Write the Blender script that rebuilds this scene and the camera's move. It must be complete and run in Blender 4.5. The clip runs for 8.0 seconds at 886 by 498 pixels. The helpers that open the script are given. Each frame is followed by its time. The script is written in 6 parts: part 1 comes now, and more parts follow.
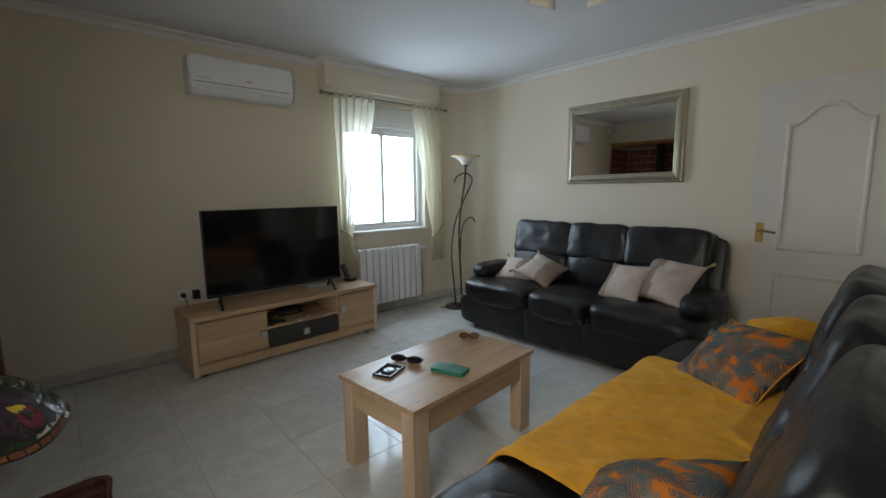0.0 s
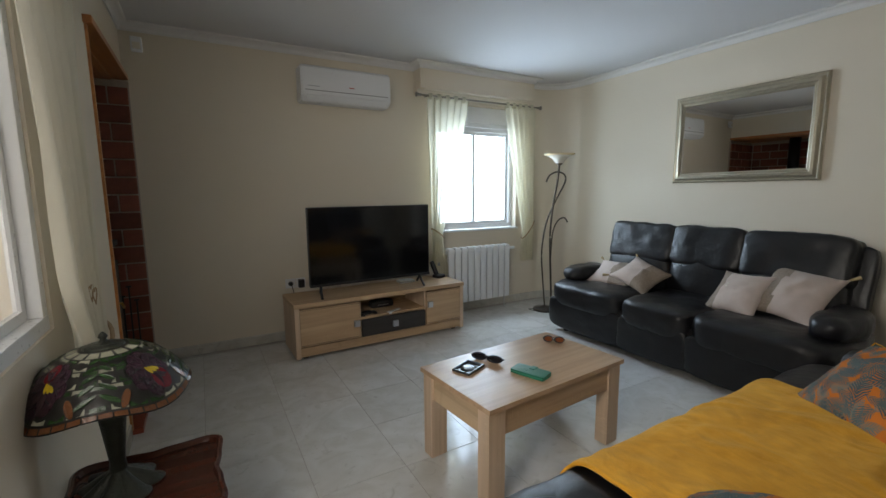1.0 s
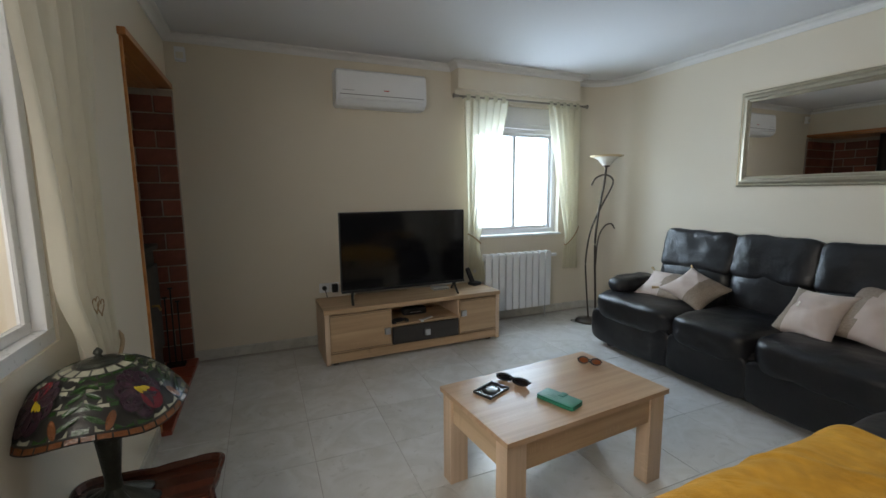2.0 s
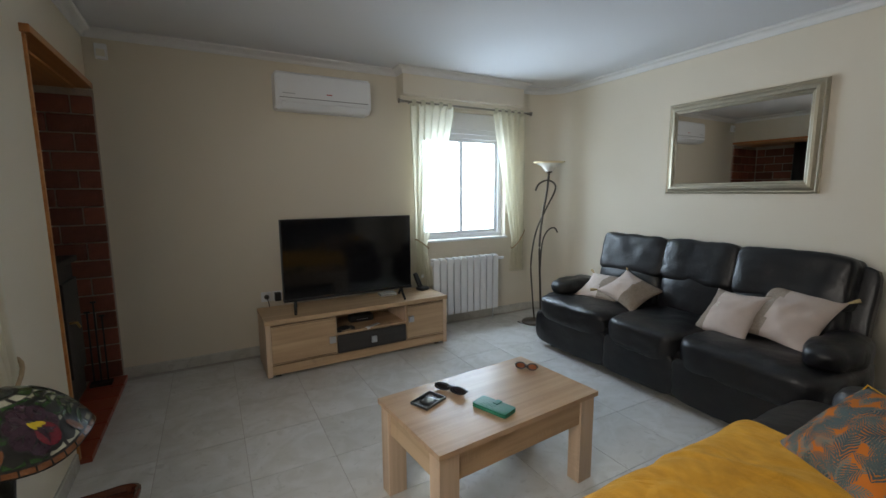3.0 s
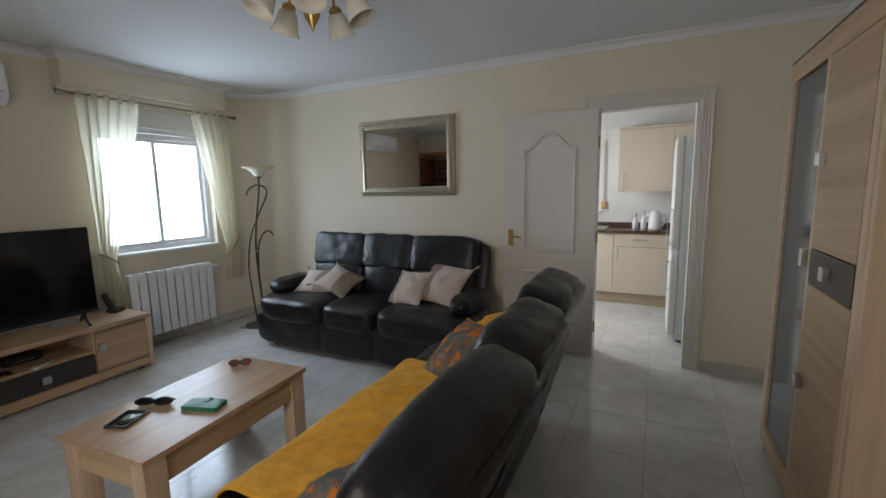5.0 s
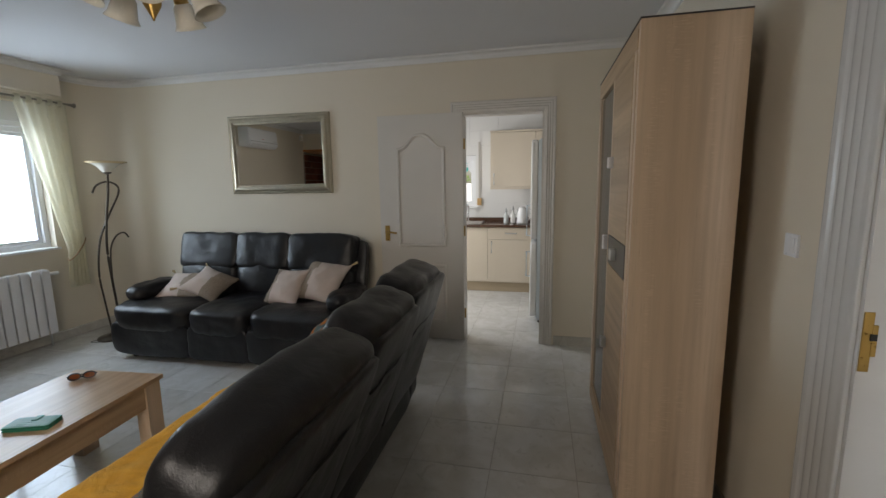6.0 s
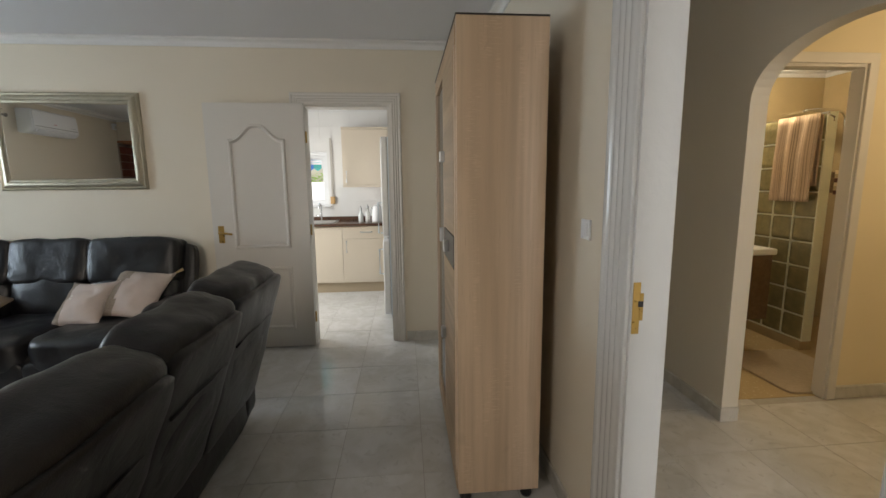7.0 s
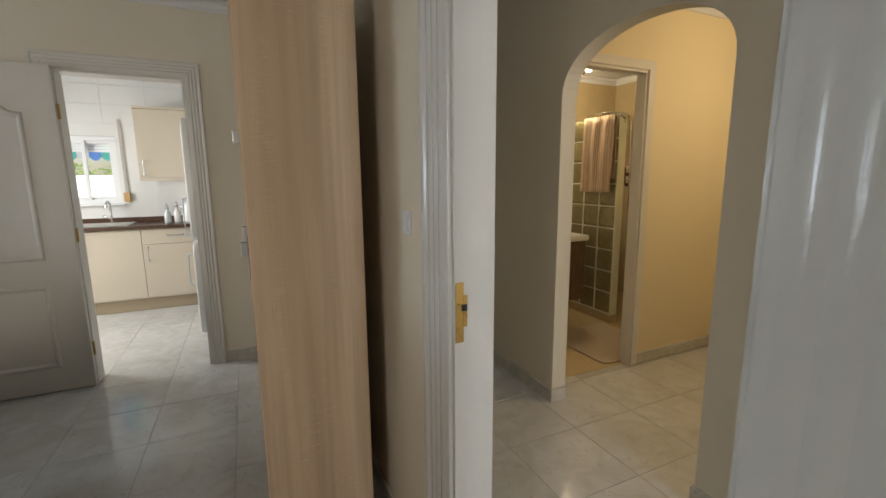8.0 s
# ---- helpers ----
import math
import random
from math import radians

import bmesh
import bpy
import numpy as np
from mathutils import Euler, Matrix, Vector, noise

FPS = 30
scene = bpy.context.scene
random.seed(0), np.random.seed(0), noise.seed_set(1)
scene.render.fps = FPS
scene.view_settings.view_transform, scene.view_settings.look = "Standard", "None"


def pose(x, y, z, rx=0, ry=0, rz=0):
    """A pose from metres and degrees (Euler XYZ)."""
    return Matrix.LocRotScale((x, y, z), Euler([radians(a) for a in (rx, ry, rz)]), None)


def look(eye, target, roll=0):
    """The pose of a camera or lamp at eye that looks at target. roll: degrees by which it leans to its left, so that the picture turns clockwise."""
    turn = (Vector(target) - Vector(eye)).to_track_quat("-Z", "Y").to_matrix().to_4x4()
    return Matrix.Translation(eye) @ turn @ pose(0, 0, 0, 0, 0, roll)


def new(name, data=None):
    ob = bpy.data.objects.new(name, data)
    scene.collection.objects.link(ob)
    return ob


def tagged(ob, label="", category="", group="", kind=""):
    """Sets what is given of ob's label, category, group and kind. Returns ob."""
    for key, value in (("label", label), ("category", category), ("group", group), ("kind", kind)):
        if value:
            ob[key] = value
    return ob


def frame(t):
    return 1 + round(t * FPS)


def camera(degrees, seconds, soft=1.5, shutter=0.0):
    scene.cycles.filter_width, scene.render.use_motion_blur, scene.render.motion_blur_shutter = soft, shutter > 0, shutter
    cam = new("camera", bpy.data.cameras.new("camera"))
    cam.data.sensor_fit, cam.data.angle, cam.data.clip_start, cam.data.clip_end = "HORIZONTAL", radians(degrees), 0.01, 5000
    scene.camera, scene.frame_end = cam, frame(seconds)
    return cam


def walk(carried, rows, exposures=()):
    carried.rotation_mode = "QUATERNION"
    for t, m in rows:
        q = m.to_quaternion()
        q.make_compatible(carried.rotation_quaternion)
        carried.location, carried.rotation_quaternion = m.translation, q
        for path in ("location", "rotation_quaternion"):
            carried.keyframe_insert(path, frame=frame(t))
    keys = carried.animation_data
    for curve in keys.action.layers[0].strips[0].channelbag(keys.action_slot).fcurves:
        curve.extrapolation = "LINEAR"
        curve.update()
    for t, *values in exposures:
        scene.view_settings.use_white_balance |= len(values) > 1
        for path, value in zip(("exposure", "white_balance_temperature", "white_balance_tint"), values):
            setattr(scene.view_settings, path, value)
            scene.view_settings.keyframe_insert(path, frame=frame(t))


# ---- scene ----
cam = camera(92.2, 8.0)

PATH = [
    (0, (0.652, -0.001, 1.317), (1.978, 1.471, 1.041), -0.6),
    (0.5, (0.655, -0.023, 1.299), (1.802, 1.593, 1.031), -0.5),
    (1, (0.688, -0.028, 1.307), (1.663, 1.697, 1.036), -0.5),
    (1.2, (0.72, -0.014, 1.306), (1.633, 1.745, 1.035), -0.5),
    (2.3, (0.893, 0.049, 1.371), (1.654, 1.879, 1.106), -0.5),
    (2.5, (0.904, 0.044, 1.39), (1.701, 1.858, 1.117), -0.4),
    (3, (0.955, 0.001, 1.393), (1.903, 1.741, 1.123), -0.4),
    (3.5, (0.958, -0.077, 1.411), (2.141, 1.511, 1.137), -0.6),
    (4, (0.932, -0.189, 1.44), (2.376, 1.165, 1.151), -0.7),
    (4.5, (0.888, -0.286, 1.445), (2.518, 0.835, 1.155), -0.8),
    (4.7, (0.864, -0.32, 1.43), (2.557, 0.706, 1.146), -0.9),
    (5.8, (0.775, -0.576, 1.415), (2.679, -0.038, 1.121), -1.0),
    (6, (0.762, -0.612, 1.414), (2.689, -0.167, 1.117), -0.9),
    (6.5, (0.763, -0.676, 1.391), (2.734, -0.511, 1.095), -0.8),
    (7, (0.838, -0.746, 1.374), (2.808, -0.916, 1.073), -0.6),
    (7.5, (0.955, -0.821, 1.363), (2.867, -1.312, 1.043), -0.5),
    (8, (1.071, -0.944, 1.342), (2.865, -1.765, 1.016), -0.5),
]
walk(cam, [(t, look(eye, target, roll)) for t, eye, target, roll in PATH],
     [(0, -0.33, 6650, 10), (0.5, -0.14, 6600, 11), (1, -0.02, 6550, 11), (2.5, 0.06, 6550, 11), (3.5, -0.02, 6600, 12), (4.5, -0.22, 6600, 14),
      (6, -0.32, 6900, 14), (6.5, -0.05, 6950, 14), (7, 0.11, 7000, 13), (8, 0.08, 7050, 12)])

# ---- world and light ----
world = bpy.data.worlds.new("world")
scene.world = world
world.use_nodes = True
wn = world.node_tree.nodes
sky = wn.new("ShaderNodeTexSky")
sky.sky_type = "NISHITA"
sky.sun_disc = False
sky.sun_elevation = radians(48)
sky.sun_rotation = radians(200)
wn["Background"].inputs[1].default_value = 0.12
world.node_tree.links.new(sky.outputs[0], wn["Background"].inputs[0])

sun = new("sun", bpy.data.lights.new("sun", "SUN"))
sun.data.energy, sun.data.angle, sun.data.color = 4.5, radians(0.5), (1.0, 0.95, 0.86)
sun.matrix_world = look((0, -6, 9), (1.8, 0, 0))


def window_light(name, eye, target, w, h, watts, color):
    ob = new(name, bpy.data.lights.new(name, "AREA"))
    ob.data.shape, ob.data.size, ob.data.size_y = "RECTANGLE", w, h
    ob.data.energy, ob.data.color = watts, color
    ob.matrix_world = look(eye, target)
    return ob


def bulb_light(name, eye, watts, color, size=0.05):
    ob = new(name, bpy.data.lights.new(name, "POINT"))
    ob.data.energy, ob.data.color, ob.data.shadow_soft_size = watts, color, size
    ob.location = eye
    return ob


DAY = (0.90, 0.96, 1.0)
WARM = (1.0, 0.83, 0.56)
window_light("window_light_north", (3.325, 4.135, 1.50), (3.325, 0, 1.50), 1.05, 1.26, 44, (0.63, 0.815, 1.0))
# added out of sight in the window opening; the terrace behind is dark
window_light("window_light_west", (0.10, 0.45, 1.5), (2.2, 1.3, 0.75), 0.9, 1.15, 20, (1.0, 0.955, 0.88))
# added lamp that brightens the kitchen; no window is seen on this side
window_light("added_light_kitchen_side", (5.6, 1.66, 1.5), (5.6, 0, 0.35), 1.2, 1.2, 47, DAY)
# added lamp for cool light on the arch wall; its source is unseen
window_light("added_light_hall", (-1.36, -2.02, 1.3), (3, -2.05, 1.2), 0.75, 1.7, 25, (0.84, 0.92, 1.0))
bulb_light("hall_bulb", (2.2, -3.9, 2.0), 13.5, WARM)
bulb_light("bath_bulb", (4.36, -3.80, 2.24), 20, (1.0, 0.86, 0.60))


# ---- materials ----
def base_material(name, rough, metal=0.0, spec=0.5):
    m = bpy.data.materials.new(name)
    m.use_nodes = True
    nt = m.node_tree
    b = nt.nodes["Principled BSDF"]
    b.inputs["Roughness"].default_value = rough
    b.inputs["Metallic"].default_value = metal
    b.inputs["Specular IOR Level"].default_value = spec
    return m, nt, b


def noise_node(nt, scale, detail=4.0, stretch=(1, 1, 1), coords="Object", distort=0.0):
    tc = nt.nodes.new("ShaderNodeTexCoord")
    mp = nt.nodes.new("ShaderNodeMapping")
    mp.inputs["Scale"].default_value = stretch
    no = nt.nodes.new("ShaderNodeTexNoise")
    no.inputs["Scale"].default_value = scale
    no.inputs["Detail"].default_value = detail
    no.inputs["Distortion"].default_value = distort
    nt.links.new(tc.outputs[coords], mp.inputs[0])
    nt.links.new(mp.outputs[0], no.inputs["Vector"])
    return no


def mixed(nt, fac, a, b, blend="MIX"):
    mx = nt.nodes.new("ShaderNodeMix")
    mx.data_type, mx.blend_type = "RGBA", blend
    for value, index in ((fac, 0), (a, 6), (b, 7)):
        if hasattr(value, "is_linked"):
            nt.links.new(value, mx.inputs[index])
        else:
            mx.inputs[index].default_value = value if index == 0 else (*value, 1)
    return mx.outputs[2]


def ramp(nt, fac, p0, p1, c0=(0, 0, 0), c1=(1, 1, 1)):
    r = nt.nodes.new("ShaderNodeValToRGB")
    r.color_ramp.elements[0].position, r.color_ramp.elements[1].position = p0, p1
    r.color_ramp.elements[0].color, r.color_ramp.elements[1].color = (*c0, 1), (*c1, 1)
    nt.links.new(fac, r.inputs[0])
    return r.outputs[0]


def bump(nt, b, height, strength, distance=0.01):
    bp = nt.nodes.new("ShaderNodeBump")
    bp.inputs["Strength"].default_value = strength
    bp.inputs["Distance"].default_value = distance
    nt.links.new(height, bp.inputs["Height"])
    nt.links.new(bp.outputs[0], b.inputs["Normal"])


def shade(c, k):
    return tuple(min(1.0, v * k) for v in c)


def plain(name, col, rough=0.5, metal=0.0, var=0.06, scale=4.0, fine=60.0, relief=0.0, spec=0.5, rand=0.0):
    """Paint, plastic, cloth or metal: two scales of tone, uneven gloss and a fine relief."""
    m, nt, b = base_material(name, rough, metal, spec)
    big, small = noise_node(nt, scale), noise_node(nt, fine, 3)
    c = mixed(nt, big.outputs[0], shade(col, 1 - var), shade(col, 1 + var))
    c = mixed(nt, mixed(nt, 0.25, big.outputs[0], small.outputs[0]), shade(col, 1 - var), c)
    if rand:
        oi = nt.nodes.new("ShaderNodeObjectInfo")
        c = mixed(nt, oi.outputs["Random"], c, mixed(nt, 1.0, c, shade((1, 1, 1), 1 - rand), "MULTIPLY"))
    nt.links.new(c, b.inputs["Base Color"])
    mr = nt.nodes.new("ShaderNodeMapRange")
    mr.inputs[3].default_value, mr.inputs[4].default_value = max(0.02, rough - 0.08), min(1, rough + 0.08)
    nt.links.new(small.outputs[0], mr.inputs[0])
    nt.links.new(mr.outputs[0], b.inputs["Roughness"])
    if relief:
        bump(nt, b, small.outputs[0], relief)
    return m


def wood(name, light, dark, axis, rough=0.45, grain=1.0):
    """Board with the grain along an axis: broad bands, fine streaks and short pores."""
    m, nt, b = base_material(name, rough)
    st = [7.0, 7.0, 7.0]
    st[axis] = 0.45
    bands = noise_node(nt, 0.9 * grain, 3, st, distort=0.6)
    st2 = [26.0, 26.0, 26.0]
    st2[axis] = 1.0
    streak = noise_node(nt, 1.3 * grain, 4, st2)
    st3 = [220.0, 220.0, 220.0]
    st3[axis] = 9.0
    pores = noise_node(nt, 1.0, 2, st3)
    c = mixed(nt, ramp(nt, bands.outputs[0], 0.35, 0.68), light, dark)
    c = mixed(nt, ramp(nt, streak.outputs[0], 0.42, 0.85), c, shade(dark, 0.85))
    c = mixed(nt, ramp(nt, pores.outputs[0], 0.64, 0.92), c, shade(dark, 0.66))
    st4 = [24.0, 24.0, 24.0]
    st4[axis] = 190.0
    saw = noise_node(nt, 1.0, 3, st4)
    st5 = [16.0, 16.0, 16.0]
    st5[axis] = 3.0
    patch = ramp(nt, noise_node(nt, 1.0, 3, st5, distort=0.4).outputs[0], 0.52, 0.66)
    marks = mixed(nt, 1.0, patch, ramp(nt, saw.outputs[0], 0.50, 0.66, (0, 0, 0), (0.30, 0.30, 0.30)), "MULTIPLY")
    c = mixed(nt, marks, c, shade(light, 1.22))
    knots = noise_node(nt, 1.0, 2, [st5[k] * (0.55 if k != axis else 1.6) for k in range(3)], distort=0.8)
    c = mixed(nt, ramp(nt, knots.outputs[0], 0.70, 0.82, (0, 0, 0), (0.5, 0.5, 0.5)), c, shade(dark, 0.62))
    nt.links.new(c, b.inputs["Base Color"])
    bump(nt, b, pores.outputs[0], 0.12, 0.002)
    return m


def leather(name, col):
    m, nt, b = base_material(name, 0.36, 0, 0.5)
    big, cell = noise_node(nt, 5, 5), nt.nodes.new("ShaderNodeTexVoronoi")
    cell.inputs["Scale"].default_value = 260
    tc = nt.nodes.new("ShaderNodeTexCoord")
    nt.links.new(tc.outputs["Object"], cell.inputs["Vector"])
    nt.links.new(mixed(nt, big.outputs[0], shade(col, 0.7), shade(col, 1.4)), b.inputs["Base Color"])
    mr = nt.nodes.new("ShaderNodeMapRange")
    mr.inputs[3].default_value, mr.inputs[4].default_value = 0.30, 0.45
    nt.links.new(big.outputs[0], mr.inputs[0])
    nt.links.new(mr.outputs[0], b.inputs["Roughness"])
    wr = noise_node(nt, 9, 5, (1, 1, 1), "Object", 1.2)
    h = mixed(nt, 0.93, cell.outputs["Distance"], wr.outputs[0])
    bump(nt, b, h, 0.22, 0.02)
    return m


def floor_material(name, light, dark, rough):
    """Glazed marble-look tile: clouds and thin darker veins, tone varying from tile to tile."""
    m, nt, b = base_material(name, rough)
    oi = nt.nodes.new("ShaderNodeObjectInfo")
    tc = nt.nodes.new("ShaderNodeTexCoord")
    ad = nt.nodes.new("ShaderNodeVectorMath")
    ad.operation = "MULTIPLY_ADD"
    ad.inputs[1].default_value = (1, 1, 1)
    mu = nt.nodes.new("ShaderNodeVectorMath")
    mu.operation = "SCALE"
    mu.inputs["Scale"].default_value = 37.0
    nt.links.new(oi.outputs["Random"], mu.inputs[0])
    nt.links.new(tc.outputs["Object"], ad.inputs[0])
    nt.links.new(mu.outputs[0], ad.inputs[2])
    cloud = nt.nodes.new("ShaderNodeTexNoise")
    cloud.inputs["Scale"].default_value, cloud.inputs["Detail"].default_value, cloud.inputs["Distortion"].default_value = 5.0, 7, 1.4
    vein = nt.nodes.new("ShaderNodeTexNoise")
    vein.inputs["Scale"].default_value, vein.inputs["Detail"].default_value, vein.inputs["Distortion"].default_value = 11.0, 6, 2.5
    for n in (cloud, vein):
        nt.links.new(ad.outputs[0], n.inputs["Vector"])
    c = mixed(nt, ramp(nt, cloud.outputs[0], 0.36, 0.64), dark, light)
    c = mixed(nt, ramp(nt, vein.outputs[0], 0.58, 0.76), c, shade(dark, 0.88))
    c = mixed(nt, oi.outputs["Random"], c, mixed(nt, 1.0, c, (0.93, 0.93, 0.92), "MULTIPLY"))
    nt.links.new(c, b.inputs["Base Color"])
    mr = nt.nodes.new("ShaderNodeMapRange")
    mr.inputs[3].default_value, mr.inputs[4].default_value = rough - 0.05, rough + 0.09
    nt.links.new(vein.outputs[0], mr.inputs[0])
    nt.links.new(mr.outputs[0], b.inputs["Roughness"])
    bump(nt, b, cloud.outputs[0], 0.04, 0.004)
    return m


def sheer(name, col, open_part, matt=0.45):
    """Thin voile: part of the light goes straight through, part is scattered through the cloth."""
    m = bpy.data.materials.new(name)
    m.use_nodes = True
    nt = m.node_tree
    nt.nodes.remove(nt.nodes["Principled BSDF"])
    out = nt.nodes["Material Output"]
    tr, tl, df = (nt.nodes.new(n) for n in ("ShaderNodeBsdfTransparent", "ShaderNodeBsdfTranslucent", "ShaderNodeBsdfDiffuse"))
    weave = noise_node(nt, 40, 4, (1, 1, 0.3))
    c = mixed(nt, weave.outputs[0], shade(col, 0.92), col)
    nt.links.new(c, tl.inputs[0])
    nt.links.new(c, df.inputs[0])
    m1, m2 = nt.nodes.new("ShaderNodeMixShader"), nt.nodes.new("ShaderNodeMixShader")
    m1.inputs[0].default_value = matt
    nt.links.new(tl.outputs[0], m1.inputs[1])
    nt.links.new(df.outputs[0], m1.inputs[2])
    m2.inputs[0].default_value = open_part
    nt.links.new(m1.outputs[0], m2.inputs[1])
    nt.links.new(tr.outputs[0], m2.inputs[2])
    nt.links.new(m2.outputs[0], out.inputs[0])
    return m


def glass(name, tint=(1, 1, 1), rough=0.0):
    m, nt, b = base_material(name, rough)
    b.inputs["Base Color"].default_value = (*tint, 1)
    b.inputs["Transmission Weight"].default_value = 1.0
    b.inputs["IOR"].default_value = 1.45
    return m


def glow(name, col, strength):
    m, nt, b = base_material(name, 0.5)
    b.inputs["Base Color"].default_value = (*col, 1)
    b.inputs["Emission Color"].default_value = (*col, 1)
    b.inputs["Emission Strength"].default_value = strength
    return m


CREAM = plain("cream_wall_paint", (0.715, 0.645, 0.525), 0.75, var=0.03, scale=1.2, fine=180, relief=0.05)
HALLWALL = plain("hall_wall_paint", (0.68, 0.63, 0.53), 0.75, var=0.03, scale=1.2, fine=180, relief=0.05)
YELLOW = plain("yellow_hall_paint", (0.74, 0.635, 0.43), 0.7, var=0.03, scale=1.2, fine=180, relief=0.05)
CEIL = plain("white_ceiling_paint", (0.67, 0.67, 0.68), 0.85, var=0.02, scale=0.9, fine=160, relief=0.05)
GLOSS = plain("white_gloss_paint", (0.66, 0.65, 0.63), 0.2, var=0.03, scale=3, fine=38, relief=0.16)
SATIN = plain("white_satin_paint", (0.66, 0.625, 0.57), 0.38, var=0.03, scale=3, fine=90, relief=0.05)
PLASTER = plain("white_plaster_moulding", (0.73, 0.72, 0.70), 0.7, var=0.02, scale=2, fine=120, relief=0.05)
PVC = plain("white_pvc", (0.78, 0.79, 0.80), 0.3, var=0.02)
GROUT = plain("grey_grout", (0.40, 0.38, 0.35), 0.9, var=0.15, scale=20)
TILE = floor_material("marble_floor_tile", (0.65, 0.65, 0.64), (0.565, 0.56, 0.535), 0.085)
SKIRT = floor_material("marble_skirting_tile", (0.62, 0.60, 0.55), (0.50, 0.48, 0.43), 0.2)
BATHTILE = plain("beige_bath_tile", (0.50, 0.39, 0.22), 0.2, var=0.12, scale=7, rand=0.08)
WHITETILE = plain("white_kitchen_tile", (0.78, 0.78, 0.77), 0.15, var=0.02, rand=0.04)
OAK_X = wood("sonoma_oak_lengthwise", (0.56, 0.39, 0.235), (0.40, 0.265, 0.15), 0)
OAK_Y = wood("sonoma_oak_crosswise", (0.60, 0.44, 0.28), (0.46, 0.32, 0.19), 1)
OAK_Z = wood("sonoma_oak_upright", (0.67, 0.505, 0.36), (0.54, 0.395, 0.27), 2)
TABLETOP = wood("coffee_table_oak", (0.52, 0.36, 0.23), (0.42, 0.27, 0.16), 0, 0.3)
DARKPANEL = wood("dark_brown_panel", (0.050, 0.042, 0.038), (0.030, 0.026, 0.024), 0, 0.4)
MAHOGANY = wood("mahogany_veneer", (0.10, 0.030, 0.016), (0.040, 0.012, 0.008), 0, 0.2)
ORANGEWOOD = wood("varnished_pine_trim", (0.55, 0.24, 0.07), (0.40, 0.15, 0.04), 1, 0.35)
LEATHER = leather("black_leather", (0.0062, 0.0058, 0.0070))
BLACK = plain("black_plastic", (0.012, 0.012, 0.013), 0.4, var=0.1)
SCREEN = plain("dark_screen_glass", (0.006, 0.006, 0.007), 0.09, var=0.02)
IRON = plain("black_cast_iron", (0.014, 0.013, 0.013), 0.55, var=0.25, scale=14, relief=0.2)
BRONZE = plain("dark_bronze_metal", (0.09, 0.075, 0.06), 0.42, 0.8, var=0.2, scale=15)
BRASS = plain("polished_brass", (0.50, 0.32, 0.10), 0.3, 0.85, var=0.06)
CHROME = plain("chrome", (0.75, 0.76, 0.78), 0.12, 1.0, var=0.03)
STEEL = plain("brushed_steel", (0.56, 0.57, 0.58), 0.35, 1.0, var=0.05)
CHAMPAGNE = plain("champagne_silver_gilt", (0.52, 0.47, 0.36), 0.36, 0.75, var=0.15, scale=18, relief=0.06)
MIRROR = plain("mirror_silver", (0.88, 0.89, 0.89), 0.015, 1.0, var=0.0)
MIRROR.node_tree.nodes["Principled BSDF"].inputs["Roughness"].default_value = 0.01
for lk in list(MIRROR.node_tree.nodes["Principled BSDF"].inputs["Roughness"].links):
    MIRROR.node_tree.links.remove(lk)
GLASS = glass("window_glass")
FROST = plain("alabaster_glass", (0.80, 0.76, 0.66), 0.25, var=0.08, scale=9)
BRICK = plain("dark_red_brick", (0.32, 0.105, 0.062), 0.75, var=0.3, scale=18, fine=90, relief=0.5, rand=0.45)
MORTAR = plain("grey_mortar", (0.46, 0.39, 0.32), 0.95, var=0.2, scale=30, relief=0.3)
TERRACOTTA = plain("red_hearth_tile", (0.30, 0.06, 0.03), 0.35, var=0.15, scale=9)
def fleece(name, deep, pale):
    """Velvety pile: brushed lighter and darker patches, crumpled creases and a fine nap, with a soft sheen."""
    m, nt, b = base_material(name, 0.9, 0, 0.1)
    brushed, streak, nap = noise_node(nt, 6, 5, (1, 1, 1), "Object", 1.6), noise_node(nt, 30, 4, (1, 0.35, 1), "Object", 0.8), noise_node(nt, 420, 2)
    c = mixed(nt, ramp(nt, mixed(nt, 0.4, brushed.outputs[0], streak.outputs[0]), 0.36, 0.64), deep, pale)
    c = mixed(nt, ramp(nt, nap.outputs[0], 0.45, 0.9), c, shade(pale, 1.15))
    nt.links.new(c, b.inputs["Base Color"])
    b.inputs["Sheen Weight"].default_value = 0.4
    b.inputs["Sheen Tint"].default_value = (1.0, 0.72, 0.28, 1)
    crease = noise_node(nt, 9, 6, (1, 0.6, 1), "Object", 1.2)
    bump(nt, b, mixed(nt, 0.10, crease.outputs[0], nap.outputs[0]), 0.55, 0.03)
    return m


MUSTARD = fleece("mustard_fleece", (0.50, 0.225, 0.013), (0.74, 0.36, 0.03))
BLUSH = plain("blush_beige_cotton", (0.64, 0.535, 0.475), 0.9, var=0.10, scale=14, fine=380, relief=0.6, spec=0.2)
SHEER = sheer("ivory_voile", (0.82, 0.78, 0.63), 0.20, 0.35)
DENSE = sheer("ivory_voile_lined", (0.86, 0.82, 0.70), 0.14, 0.45)
GREENCASE = plain("green_phone_case", (0.02, 0.19, 0.12), 0.45, var=0.1, relief=0.1)
KCREAM = plain("cream_kitchen_front", (0.66, 0.58, 0.47), 0.3, var=0.03)
GRANITE = plain("brown_granite", (0.11, 0.055, 0.035), 0.15, var=0.5, scale=45, fine=160)
FRIDGE = plain("silver_grey_fridge", (0.66, 0.74, 0.80), 0.3, 0.0, var=0.03)
TRANSLAMP = plain("lamp_amber_glass", (0.75, 0.60, 0.36), 0.2, var=0.1)


